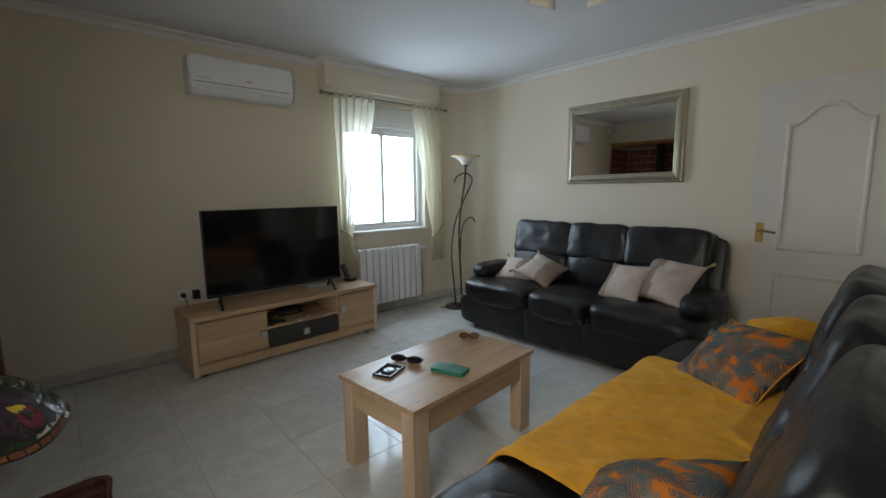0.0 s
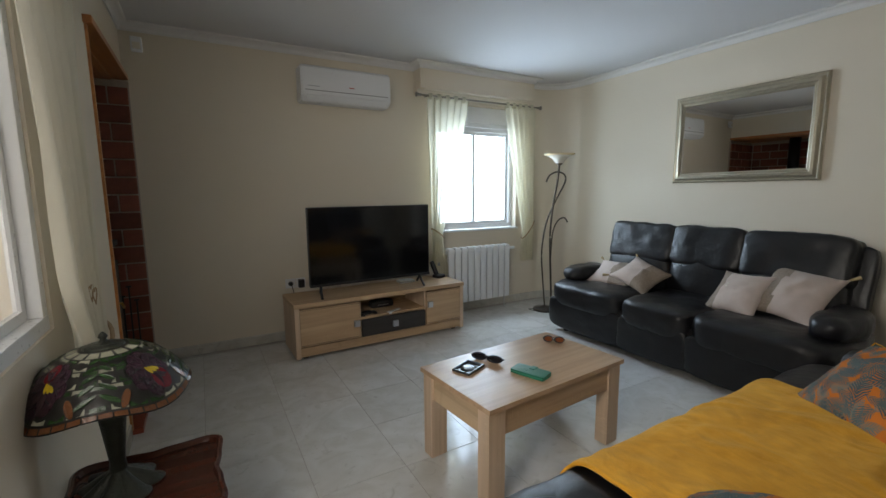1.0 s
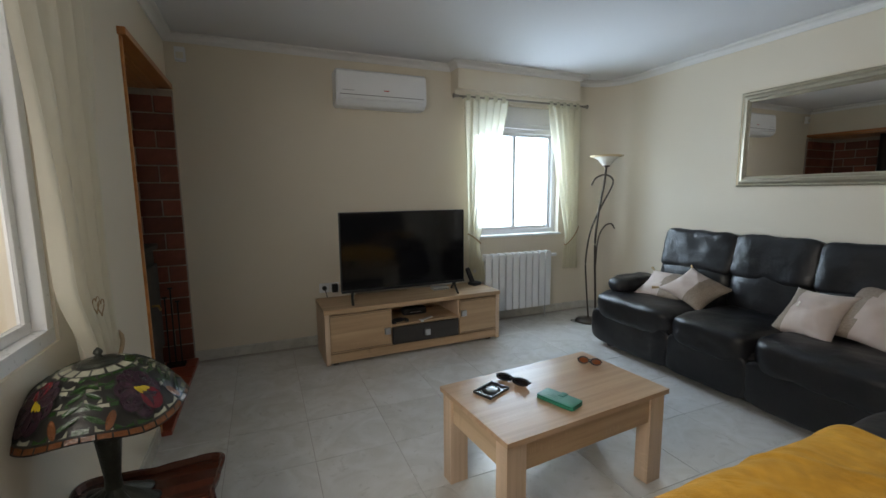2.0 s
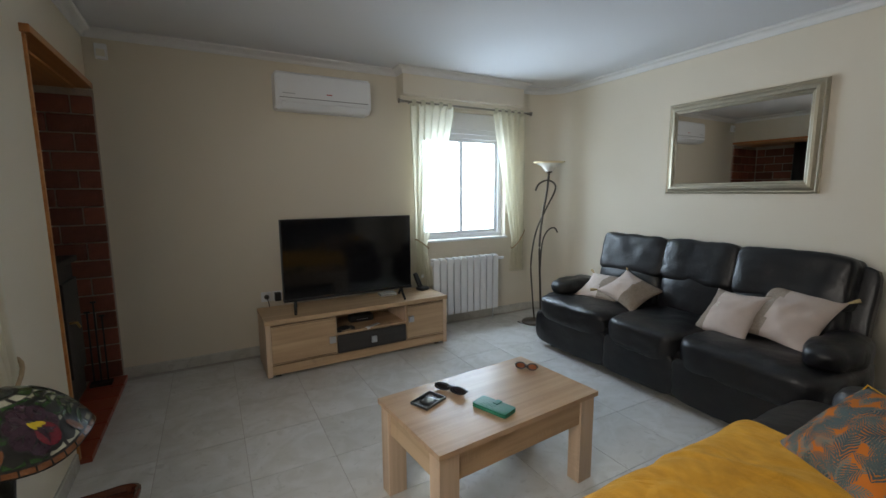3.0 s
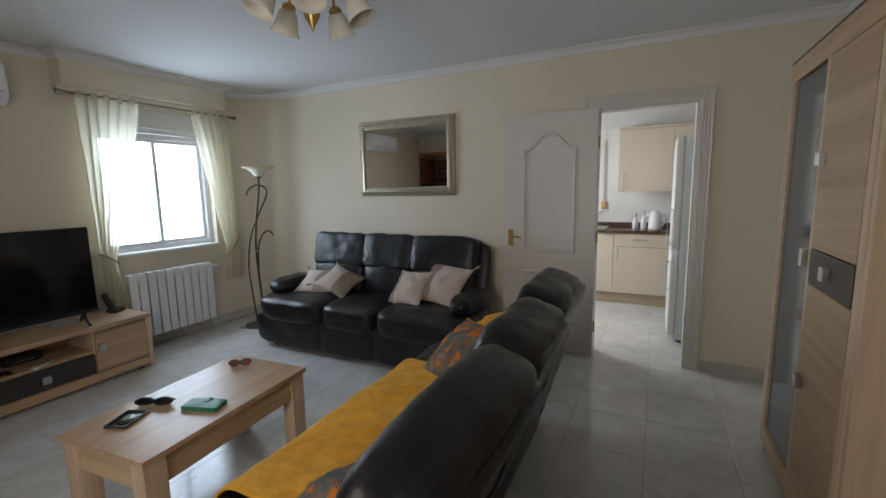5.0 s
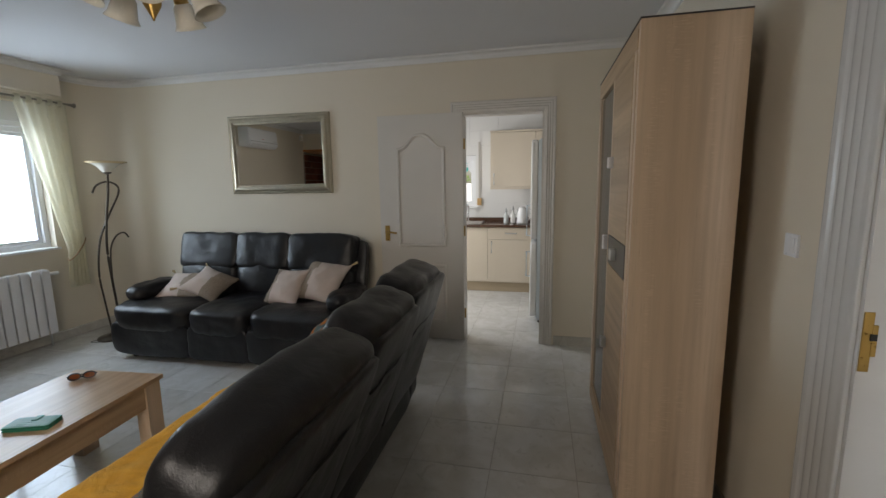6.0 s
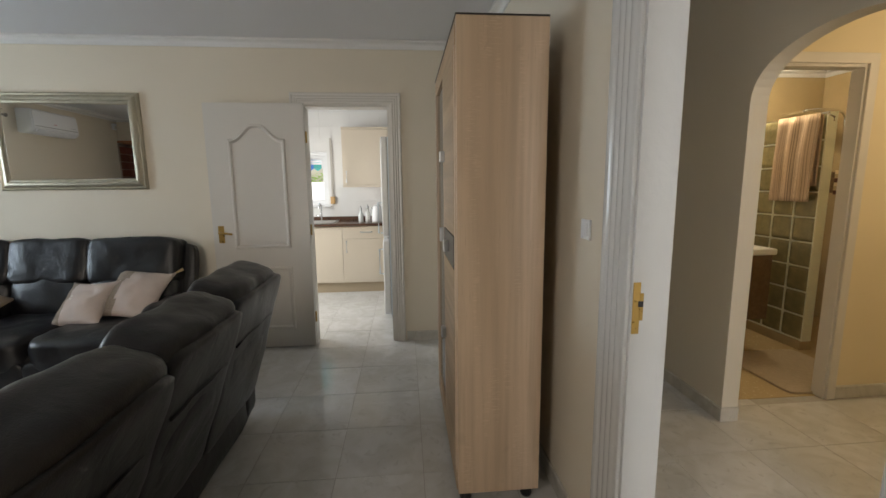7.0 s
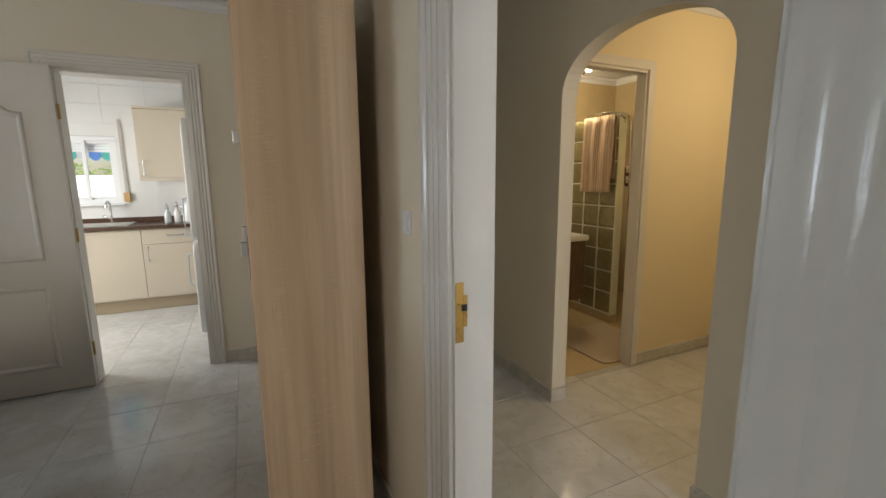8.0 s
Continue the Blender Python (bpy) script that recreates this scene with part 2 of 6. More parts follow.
# ---- building helpers ----
def box(bm, x0, x1, y0, y1, z0, z1, bevel=0.0, seg=2):
    b2 = bmesh.new()
    bmesh.ops.create_cube(b2, size=1.0)
    for v in b2.verts:
        v.co = (x0 + (v.co.x + 0.5) * (x1 - x0), y0 + (v.co.y + 0.5) * (y1 - y0), z0 + (v.co.z + 0.5) * (z1 - z0))
    if bevel:
        bmesh.ops.bevel(b2, geom=b2.edges[:], offset=bevel, segments=seg, affect="EDGES", profile=0.6)
    merge(bm, b2)


def merge(bm, b2, m=None):
    if m is not None:
        bmesh.ops.transform(b2, matrix=m, verts=b2.verts[:])
    me = bpy.data.meshes.new("tmp")
    b2.to_mesh(me)
    b2.free()
    bm.from_mesh(me)
    bpy.data.meshes.remove(me)


def lathe(bm, rings, n=24, at=(0, 0, 0), m=None, cap=True):
    """A turned shape from (radius, height) rings."""
    b2 = bmesh.new()
    rows = [[b2.verts.new((r * math.cos(2 * math.pi * k / n), r * math.sin(2 * math.pi * k / n), z)) for k in range(n)] for r, z in rings]
    for a, b in zip(rows, rows[1:]):
        for k in range(n):
            b2.faces.new((a[k], a[(k + 1) % n], b[(k + 1) % n], b[k]))
    if cap:
        b2.faces.new(rows[0][::-1])
        b2.faces.new(rows[-1])
    merge(bm, b2, (m if m is not None else Matrix()) if at == (0, 0, 0) else Matrix.Translation(at) @ (m if m is not None else Matrix()))


def tube(bm, pts, r, n=8, taper=None):
    """A round bar along a polyline; taper gives the radius at its end."""
    b2 = bmesh.new()
    pts = [Vector(p) for p in pts]
    rows = []
    for k, p in enumerate(pts):
        d = (pts[min(k + 1, len(pts) - 1)] - pts[max(k - 1, 0)]).normalized()
        q = d.to_track_quat("Z", "Y")
        rr = r if taper is None else r + (taper - r) * k / (len(pts) - 1)
        rows.append([b2.verts.new(p + q @ Vector((rr * math.cos(2 * math.pi * i / n), rr * math.sin(2 * math.pi * i / n), 0))) for i in range(n)])
    for a, b in zip(rows, rows[1:]):
        for i in range(n):
            b2.faces.new((a[i], a[(i + 1) % n], b[(i + 1) % n], b[i]))
    b2.faces.new(rows[0][::-1])
    b2.faces.new(rows[-1])
    bmesh.ops.recalc_face_normals(b2, faces=b2.faces[:])
    merge(bm, b2)


def puff(bm, x0, x1, y0, y1, z0, z1, k=5.0, n=9, wrinkle=0.006, seed=0.0, m=None):
    """An upholstered block: a rounded box with soft, slightly uneven faces."""
    b2 = bmesh.new()
    bmesh.ops.create_cube(b2, size=2.0)
    bmesh.ops.subdivide_edges(b2, edges=b2.edges[:], cuts=n, use_grid_fill=True)
    c = Vector(((x0 + x1) / 2, (y0 + y1) / 2, (z0 + z1) / 2))
    h = Vector(((x1 - x0) / 2, (y1 - y0) / 2, (z1 - z0) / 2))
    for v in b2.verts:
        p = v.co.copy()
        q = sum(abs(a) ** k for a in p) ** (1 / k)
        p = p * (max(abs(a) for a in p) / q)
        w = Vector((p.x * h.x, p.y * h.y, p.z * h.z)) + c
        d = noise.noise(w * 7 + Vector((seed, 0, 0))) * wrinkle + noise.noise(w * 19 + Vector((0, seed, 0))) * wrinkle * 0.5
        v.co = w + p.normalized() * d
    merge(bm, b2, m)


def sweep(bm, profile, path, closed=False):
    """A moulding: profile points (out, up) carried along a floor-plan polyline, with mitred corners; out is to the left of the way."""
    pts = [Vector((p[0], p[1])) for p in path]
    rows = []
    for k, p in enumerate(pts):
        a = (p - pts[k - 1]).normalized() if k else (pts[1] - p).normalized()
        b = (pts[k + 1] - p).normalized() if k + 1 < len(pts) else a
        na, nb = Vector((-a.y, a.x)), Vector((-b.y, b.x))
        mi = (na + nb).normalized()
        mi = mi / max(0.3, mi.dot(na))
        rows.append([bm.verts.new((p.x + mi.x * o, p.y + mi.y * o, z)) for o, z in profile])
    for a, b in zip(rows, rows[1:]):
        for i in range(len(profile) - 1):
            bm.faces.new((a[i], b[i], b[i + 1], a[i + 1]))
    for row in (rows[0], rows[-1]):
        if len(row) > 2:
            bm.faces.new(row)
    bmesh.ops.recalc_face_normals(bm, faces=bm.faces[:])


def sheet(bm, rows, thick):
    """Cloth of real thickness from a grid of points: two faces and a closed edge."""
    nv, nu = len(rows), len(rows[0])
    top, low = [], []
    for j in range(nv):
        ta, la = [], []
        for i in range(nu):
            du = rows[j][min(i + 1, nu - 1)] - rows[j][max(i - 1, 0)]
            dv = rows[min(j + 1, nv - 1)][i] - rows[max(j - 1, 0)][i]
            n = du.cross(dv).normalized()
            ta.append(bm.verts.new(rows[j][i] + n * thick / 2))
            la.append(bm.verts.new(rows[j][i] - n * thick / 2))
        top.append(ta)
        low.append(la)
    for j in range(nv - 1):
        for i in range(nu - 1):
            bm.faces.new((top[j][i], top[j][i + 1], top[j + 1][i + 1], top[j + 1][i]))
            bm.faces.new((low[j][i], low[j + 1][i], low[j + 1][i + 1], low[j][i + 1]))
    for i in range(nu - 1):
        bm.faces.new((top[0][i], low[0][i], low[0][i + 1], top[0][i + 1]))
        bm.faces.new((top[-1][i], top[-1][i + 1], low[-1][i + 1], low[-1][i]))
    for j in range(nv - 1):
        bm.faces.new((top[j][0], top[j + 1][0], low[j + 1][0], low[j][0]))
        bm.faces.new((top[j][-1], low[j][-1], low[j + 1][-1], top[j + 1][-1]))
    bmesh.ops.recalc_face_normals(bm, faces=bm.faces[:])


def mesh_of(name, bm, material, smooth=False):
    me = bpy.data.meshes.new(name)
    bm.to_mesh(me)
    bm.free()
    me.materials.append(material)
    if smooth:
        for p in me.polygons:
            p.use_smooth = True
    return me


def part(name, bm, material, parent, label="", smooth=False):
    """One mesh object under a thing or under a part."""
    ob = new(name, mesh_of(name, bm, material, smooth))
    ob.parent = parent
    return tagged(ob, label)


def thing(name, m, label, category, group=""):
    ob = new(name)
    ob.empty_display_size = 0.1
    ob.matrix_world = m
    return tagged(ob, label, category, group)


def structure(name, bm, material, label="", category="", smooth=False):
    ob = new(name, mesh_of(name, bm, material, smooth))
    return tagged(ob, label, category or name.split("_")[0], kind="structure")


def B(x0, x1, y0, y1, z0, z1, bevel=0.0, seg=2):
    bm = bmesh.new()
    box(bm, x0, x1, y0, y1, z0, z1, bevel, seg)
    return bm


def wall_x(bm, x0, x1, y0, y1, z0, z1, holes):
    """A wall between x0 and x1, long in y, with openings (y0, y1, z0, z1)."""
    ys = sorted({y0, y1, *(h[0] for h in holes), *(h[1] for h in holes)})
    for a, b in zip(ys, ys[1:]):
        cuts = sorted((h[2], h[3]) for h in holes if h[0] <= a and h[1] >= b)
        z = z0
        for lo, hi in cuts:
            if lo > z:
                box(bm, x0, x1, a, b, z, lo)
            z = hi
        if z < z1:
            box(bm, x0, x1, a, b, z, z1)


def wall_y(bm, x0, x1, y0, y1, z0, z1, holes):
    b2 = bmesh.new()
    wall_x(b2, y0, y1, x0, x1, z0, z1, holes)
    for v in b2.verts:
        v.co = (v.co.y, v.co.x, v.co.z)
    bmesh.ops.reverse_faces(b2, faces=b2.faces[:])
    merge(bm, b2)


# ---- the shell: living room, kitchen, hall, bathroom ----
XW, XE, YN, YS, H = 0.27, 4.50, 3.86, -1.395, 2.507

bm = bmesh.new()
wall_y(bm, -0.6, 4.62, YN, YN + 0.28, -0.02, H + 0.05, [(2.80, 3.85, 0.87, 2.20)])
structure("wall_north", bm, CREAM, "cream painted wall with a window over the radiator", "wall")
bm = bmesh.new()
r, cx, cy = 0.35, XE - 0.35, YN - 0.35
arc = [(cx + r * math.cos(a), cy + r * math.sin(a)) for a in (math.pi / 2 * k / 40 for k in range(41))]
lo = [bm.verts.new((x, y, -0.02)) for x, y in arc]
hi = [bm.verts.new((x, y, H + 0.02)) for x, y in arc]
c0, c1 = bm.verts.new((XE + 0.02, YN + 0.02, -0.02)), bm.verts.new((XE + 0.02, YN + 0.02, H + 0.02))
for k in range(40):
    bm.faces.new((lo[k], lo[k + 1], hi[k + 1], hi[k]))
    bm.faces.new((lo[k + 1], lo[k], c0))
    bm.faces.new((hi[k], hi[k + 1], c1))
bm.faces.new((lo[0], hi[0], c1, c0))
bm.faces.new((hi[-1], lo[-1], c0, c1))
bmesh.ops.recalc_face_normals(bm, faces=bm.faces[:])
structure("wall_corner", bm, CREAM, "rounded cream painted corner between two walls", "wall")
bm = bmesh.new()
wall_x(bm, XE, XE + 0.12, -1.6, YN + 0.28, -0.02, H + 0.05, [(-0.63, 0.07, -0.02, 2.02)])
structure("wall_east", bm, CREAM, "cream painted wall with the kitchen doorway", "wall")
bm = bmesh.new()
wall_x(bm, XW - 0.30, XW, YS - 0.1, YN, -0.02, H + 0.05, [(2.70, YN, -0.02, 2.118), (-0.05, 1.66, 0.90, 2.12)])
structure("wall_west", bm, CREAM, "cream painted wall with a window and a fireplace recess", "wall")
bm = bmesh.new()
wall_y(bm, -1.2, XE, YS - 0.105, YS, -0.02, H + 0.05, [(1.306, 1.995, -0.02, 2.04)])
structure("wall_south", bm, CREAM, "cream painted wall with the hall doorway", "wall")
structure("ceiling", B(XW - 0.02, XE + 0.02, YS - 0.02, YN + 0.02, H, H + 0.12), CEIL, "white painted ceiling", "ceiling")

bm = B(-1.3, -1.2, YS, YN + 0.2, -0.02, H + 0.1)
# unseen end piece, added to keep light off the terrace
box(bm, -1.2, -0.6, YN + 0.1, YN + 0.2, -0.02, H + 0.1)
structure("wall_terrace", bm, plain("grey_green_render", (0.30, 0.33, 0.30), 0.9, var=0.1, scale=2, relief=0.1), "shaded grey-green terrace wall outside the side window, its unseen end closed against light", "wall")

# kitchen shell
bm = bmesh.new()
wall_x(bm, 6.85, 7.05, -1.7, 1.7, -0.02, 2.65, [(0.30, 0.90, 1.10, 1.82)])
structure("wall_kitchen_east", bm, WHITETILE, "white tiled kitchen wall with a window", "wall")
bm = bmesh.new()
# the opening is made up, to let the added side lamp in
wall_y(bm, 4.62, 6.85, 1.55, 1.63, -0.02, 2.65, [(5.0, 6.2, 0.9, 2.1)])
structure("wall_kitchen_north", bm, WHITETILE, "white tiled kitchen wall", "wall")
structure("wall_kitchen_south", B(4.62, 6.85, -1.6, -1.5, -0.02, 2.65), WHITETILE, "white tiled kitchen wall", "wall")
structure("ceiling_kitchen", B(4.60, 6.9, -1.6, 1.6, 2.55, 2.65), CEIL, "white kitchen ceiling", "ceiling")

# hall shell
ARCH0, ARCH1, SPRING, ARCHTOP, YA = 2.075, 2.985, 1.76, 2.035, -2.535
bm = bmesh.new()
ang = [math.pi * k / 24 for k in range(25)]
curve = [((ARCH0 + ARCH1) / 2 + (ARCH1 - ARCH0) / 2 * math.cos(a), SPRING + (ARCHTOP - SPRING) * math.sin(a) ** 0.85) for a in ang]
for yy in (YA, YA - 0.10):
    low = [bm.verts.new((x, yy, z)) for x, z in curve]
    top = [bm.verts.new((x, yy, H + 0.02)) for x, z in curve]
    for k in range(24):
        bm.faces.new((low[k], low[k + 1], top[k + 1], top[k]))
    if yy == YA:
        first = low
for k in range(24):
    bm.faces.new((first[k + 1], first[k], low[k], low[k + 1]))
for x0, x1 in ((-1.2, ARCH0), (ARCH1, 4.6)):
    box(bm, x0, x1, YA - 0.10, YA, -0.02, H + 0.02)
bmesh.ops.recalc_face_normals(bm, faces=bm.faces[:])
structure("wall_arch", bm, HALLWALL, "pale grey hall wall with an arched passage", "wall")
structure("wall_hall_east", B(4.5, 4.6, YA, YS - 0.1, -0.02, H), HALLWALL, "pale hall end wall", "wall")
# end wall out of view, cut open for the added hall lamp
bm = bmesh.new()
wall_x(bm, -1.3, -1.2, -5.4, YS, -0.02, H + 0.05, [(-2.42, -1.62, 0.40, 2.15)])
structure("wall_hall_west", bm, HALLWALL, "pale hall end wall with an opening for the added lamp", "wall")
bm = bmesh.new()
wall_x(bm, 3.16, 3.23, -5.3, YA - 0.09, -0.02, H, [(-3.37, -2.66, -0.02, 2.02)])
structure("wall_passage_east", bm, YELLOW, "warm yellow passage wall with the bathroom doorway", "wall")
structure("wall_passage_west", B(1.72, 1.82, -5.3, YA - 0.10, -0.02, H), YELLOW, "warm yellow passage wall", "wall")
structure("wall_passage_end", B(1.7, 3.2, -5.4, -5.3, -0.02, H), YELLOW, "warm yellow passage end wall", "wall")
structure("ceiling_hall", B(-1.3, 4.62, -5.4, YS - 0.11, H, H + 0.1), CEIL, "white hall ceiling", "ceiling")
structure("ceiling_living_west", B(-1.25, XW - 0.3, YS - 0.1, YN, H + 0.1, H + 0.2), CEIL, "white ceiling strip", "ceiling")

# bathroom shell
structure("wall_bathroom_east", B(4.9, 5.0, -5.0, -2.65, -0.02, H), BATHTILE, "beige tiled bathroom wall", "wall")
structure("wall_bathroom_south", B(3.15, 4.9, -5.0, -4.9, -0.02, H), BATHTILE, "beige tiled bathroom wall", "wall")

# cornices, swept round the rooms
def cornice(h, drop=0.058, out=0.066):
    pr = [(0.0, h - drop), (0.010, h - drop), (0.014, h - drop + 0.012)]
    pr += [(0.014 + (out - 0.026) * (1 - math.cos(a)), h - drop + 0.016 + (drop - 0.034) * math.sin(a)) for a in (math.pi / 2 * k / 6 for k in range(7))]
    pr += [(out - 0.006, h - 0.016), (out, h - 0.012), (out, h - 0.001), (0.0, h - 0.001)]
    return pr


arc_back = arc[::4]
bm = bmesh.new()
sweep(bm, cornice(H), [(XE, YS), *arc_back, (3.96, YN)])
sweep(bm, cornice(H), [(3.96, YN), (3.96, 3.70), (2.57, 3.70), (2.57, YN), (XW, YN), (XW, YS), (XE, YS)])
structure("trim_cornice", bm, PLASTER, "white moulded plaster cornice", "cornice", False)
# boxed pelmet over the north window
structure("trim_window_box", B(2.57, 3.96, 3.70, YN - 0.002, 2.272, H - 0.01, 0.004), CREAM, "cream boxed pelmet over the window", "pelmet")
bm = bmesh.new()
sweep(bm, [(0.0, 2.225), (0.012, 2.225), (0.022, 2.24), (0.03, 2.258), (0.03, 2.271), (0.0, 2.271)], [(3.95, 3.80), (2.60, 3.80), (2.60, YN)])
structure("trim_window_lip", bm, CREAM, "cream moulded lip under the pelmet", "trim")

# skirting tiles
def skirting(name, path, label="marble skirting tiles along the wall"):
    bm = bmesh.new()
    sweep(bm, [(0.0, 0.0), (0.011, 0.0), (0.011, 0.075), (0.007, 0.082), (0.0, 0.082)], path)
    structure(name, bm, SKIRT, label, "skirting")


skirting("baseboard_north_east", [(XE, 0.18), *arc_back, (XW, YN)])
skirting("baseboard_east", [(XE, YS), (XE, -0.735)])
skirting("baseboard_south", [(2.16, YS), (XE, YS)])
skirting("baseboard_west", [(XW, 2.66), (XW, YS), (1.14, YS)])
skirting("baseboard_hall", [(ARCH1, YA - 0.1), (ARCH1, YA), (4.5, YA)])
skirting("baseboard_passage", [(3.16, -3.43), (3.16, -5.3)][::-1])
skirting("baseboard_hall_west", [(-1.2, YA), (ARCH0, YA), (ARCH0, YA - 0.1)])

# ---- doors, windows and their frames ----
def casing_profile(w, proud=0.022):
    """Reeded architrave: a flat band, three soft reeds and a raised outer edge, from the opening outwards."""
    pts = [(0.0, 0.0), (0.0, proud * 0.62), (0.02 * w, proud * 0.70), (0.10 * w, proud * 0.74)]
    for k in range(31):
        s = k / 30
        pts.append(((0.12 + 0.62 * s) * w, proud * (0.76 + 0.13 * abs(math.sin(3 * math.pi * s)))))
    pts += [(0.79 * w, proud * 0.80), (0.84 * w, proud * 0.98), (0.88 * w, proud), (0.95 * w, proud), (0.985 * w, proud * 0.94), (w, proud * 0.8), (w, 0.0)]
    return pts


def plain_profile(w, proud=0.018):
    """Plain flat architrave with eased edges."""
    return [(0.0, 0.0), (0.0, proud * 0.85), (0.05 * w, proud), (0.92 * w, proud), (0.98 * w, proud * 0.9), (w, proud * 0.7), (w, 0.0)]


def casing(bm, a0, a1, z1, w, to_world, profile=casing_profile):
    """An architrave round three sides of a doorway: up, across and down with mitred corners."""
    pr = profile(w)
    rows = []
    for u, z, su, sz in ((a0, 0.0, -1, 0), (a0, z1, -1, 1), (a1, z1, 1, 1), (a1, 0.0, 1, 0)):
        rows.append([bm.verts.new(to_world(u + su * o, z + sz * o, d)) for o, d in pr])
    for a, b in zip(rows, rows[1:]):
        for i in range(len(pr) - 1):
            bm.faces.new((a[i], b[i], b[i + 1], a[i + 1]))
    bmesh.ops.recalc_face_normals(bm, faces=bm.faces[:])


# kitchen doorway
bm = bmesh.new()
casing(bm, -0.63, 0.07, 2.02, 0.092, lambda u, z, d: (XE - d, u, z))
kitchen_frame = structure("trim_kitchen_door", bm, SATIN, "white fluted architrave round the kitchen doorway", "door frame")
bm = bmesh.new()
box(bm, XE - 0.004, XE + 0.124, -0.632, -0.612, 0, 2.002)
box(bm, XE - 0.004, XE + 0.124, 0.052, 0.072, 0, 2.002)
box(bm, XE - 0.004, XE + 0.124, -0.632, 0.072, 2.002, 2.022)
structure("trim_kitchen_jamb", bm, SATIN, "white painted door lining", "door frame")
# hall doorway
bm = bmesh.new()
casing(bm, 1.306, 1.995, 2.04, 0.16, lambda u, z, d: (u, YS + d, z))
structure("trim_hall_door", bm, GLOSS, "white gloss fluted architrave round the hall doorway", "door frame")
bm = bmesh.new()
box(bm, 1.982, 2.000, YS - 0.109, YS + 0.004, 0, 2.022)
box(bm, 1.300, 1.316, YS - 0.109, YS + 0.004, 0, 2.022)
box(bm, 1.300, 2.000, YS - 0.109, YS + 0.004, 2.022, 2.044)
structure("trim_hall_jamb", bm, GLOSS, "white gloss door lining", "door frame")
strike = thing("strike_plate", pose(1.981, YS + 0.002, 1.012), "polished brass latch plate on the door lining", "door hardware")
part("plate", B(-0.0025, 0.001, -0.022, 0.0, -0.077, 0.077, 0.001), BRASS, strike)
bm = bmesh.new()
box(bm, -0.0045, 0.0, -0.031, -0.020, -0.036, 0.045, 0.001)
part("lip", bm, BRASS, strike)
bm = bmesh.new()
box(bm, -0.0055, -0.002, -0.030, -0.016, 0.005, 0.022)
part("keeper_slot", bm, BLACK, strike)
# bathroom doorway
bm = bmesh.new()
casing(bm, -3.37, -2.66, 2.02, 0.058, lambda u, z, d: (3.16 - d, u, z), plain_profile)
box(bm, 3.156, 3.234, -3.372, -3.356, 0, 2.004)
box(bm, 3.156, 3.234, -3.372, -2.66, 2.004, 2.02)
structure("trim_bathroom_door", bm, SATIN, "cream-white bathroom door frame", "door frame")


def arch_panel(bm, y0, y1, z0, z1, rise, w, d):
    """A raised bead round a door panel, with an ogee top when rise is above zero; face toward -x, plane at x = 0."""
    n = 20
    top = []
    for k in range(n + 1):
        s = k / n
        e = 0.0
        if rise:
            q = min(1.0, max(0.0, (0.5 - abs(s - 0.5) - 0.07) / 0.36))
            e = rise * (q * q * (3 - 2 * q))
        top.append((y1 + (y0 - y1) * s, z1 + e))
    loop = [(y0, z0), (y1, z0), *top]
    cyc = sum(p[0] for p in loop) / len(loop)
    czc = (z0 + z1) / 2
    pr = [(0.0, 0.0), (0.25, 1.0), (0.55, 1.0), (0.8, 0.35), (1.0, -0.25)]
    m = len(loop)
    rows = []
    for k, (y, z) in enumerate(loop):
        p, q = Vector(loop[k - 1]), Vector(loop[(k + 1) % m])
        a = (Vector((y, z)) - p).normalized() if (Vector((y, z)) - p).length > 1e-6 else (q - Vector((y, z))).normalized()
        b = (q - Vector((y, z))).normalized() if (q - Vector((y, z))).length > 1e-6 else a
        na, nb = Vector((-a.y, a.x)), Vector((-b.y, b.x))
        mi = (na + nb).normalized()
        mi = mi / max(0.5, mi.dot(na))
        rows.append([bm.verts.new((-h * d, y + mi.x * o * w, z + mi.y * o * w)) for o, h in pr])
    for k in range(m):
        a, b = rows[k], rows[(k + 1) % m]
        for i in range(len(pr) - 1):
            bm.faces.new((a[i], b[i], b[i + 1], a[i + 1]))
    bmesh.ops.recalc_face_normals(bm, faces=bm.faces[:])


# the kitchen door, swung right back against the wall
door = thing("panel_door", pose(XE - 0.026, 0.050, 0.01, 0, 0, 0), "white painted two-panel door folded back against the wall", "door")
part("leaf", B(-0.036, 0.0, 0.0, 0.768, 0.0, 2.012, 0.002), SATIN, door)
bm = bmesh.new()
arch_panel(bm, 0.155, 0.600, 0.855, 1.735, 0.115, 0.036, 0.012)
ob = part("upper_panel", bm, SATIN, door)
ob.location.x = -0.036
bm = bmesh.new()
arch_panel(bm, 0.155, 0.600, 0.16, 0.70, 0.0, 0.036, 0.012)
ob = part("lower_panel", bm, SATIN, door)
ob.location.x = -0.036
hd = part("backplate", B(-0.042, -0.036, 0.680, 0.725, 0.905, 1.045, 0.002), BRASS, door, "polished brass lever handle")
bm = bmesh.new()
tube(bm, [(-0.042, 0.703, 0.99), (-0.085, 0.703, 0.99), (-0.09, 0.695, 0.99), (-0.092, 0.645, 0.988), (-0.088, 0.60, 0.98)], 0.0085, 10)
part("lever", bm, BRASS, hd, smooth=True)
for zz in (0.25, 1.0, 1.75):
    bm = bmesh.new()
    lathe(bm, [(0.007, -0.045), (0.007, 0.045)], 10, (-0.012, -0.008, zz))
    part("hinge", bm, BRASS, door)


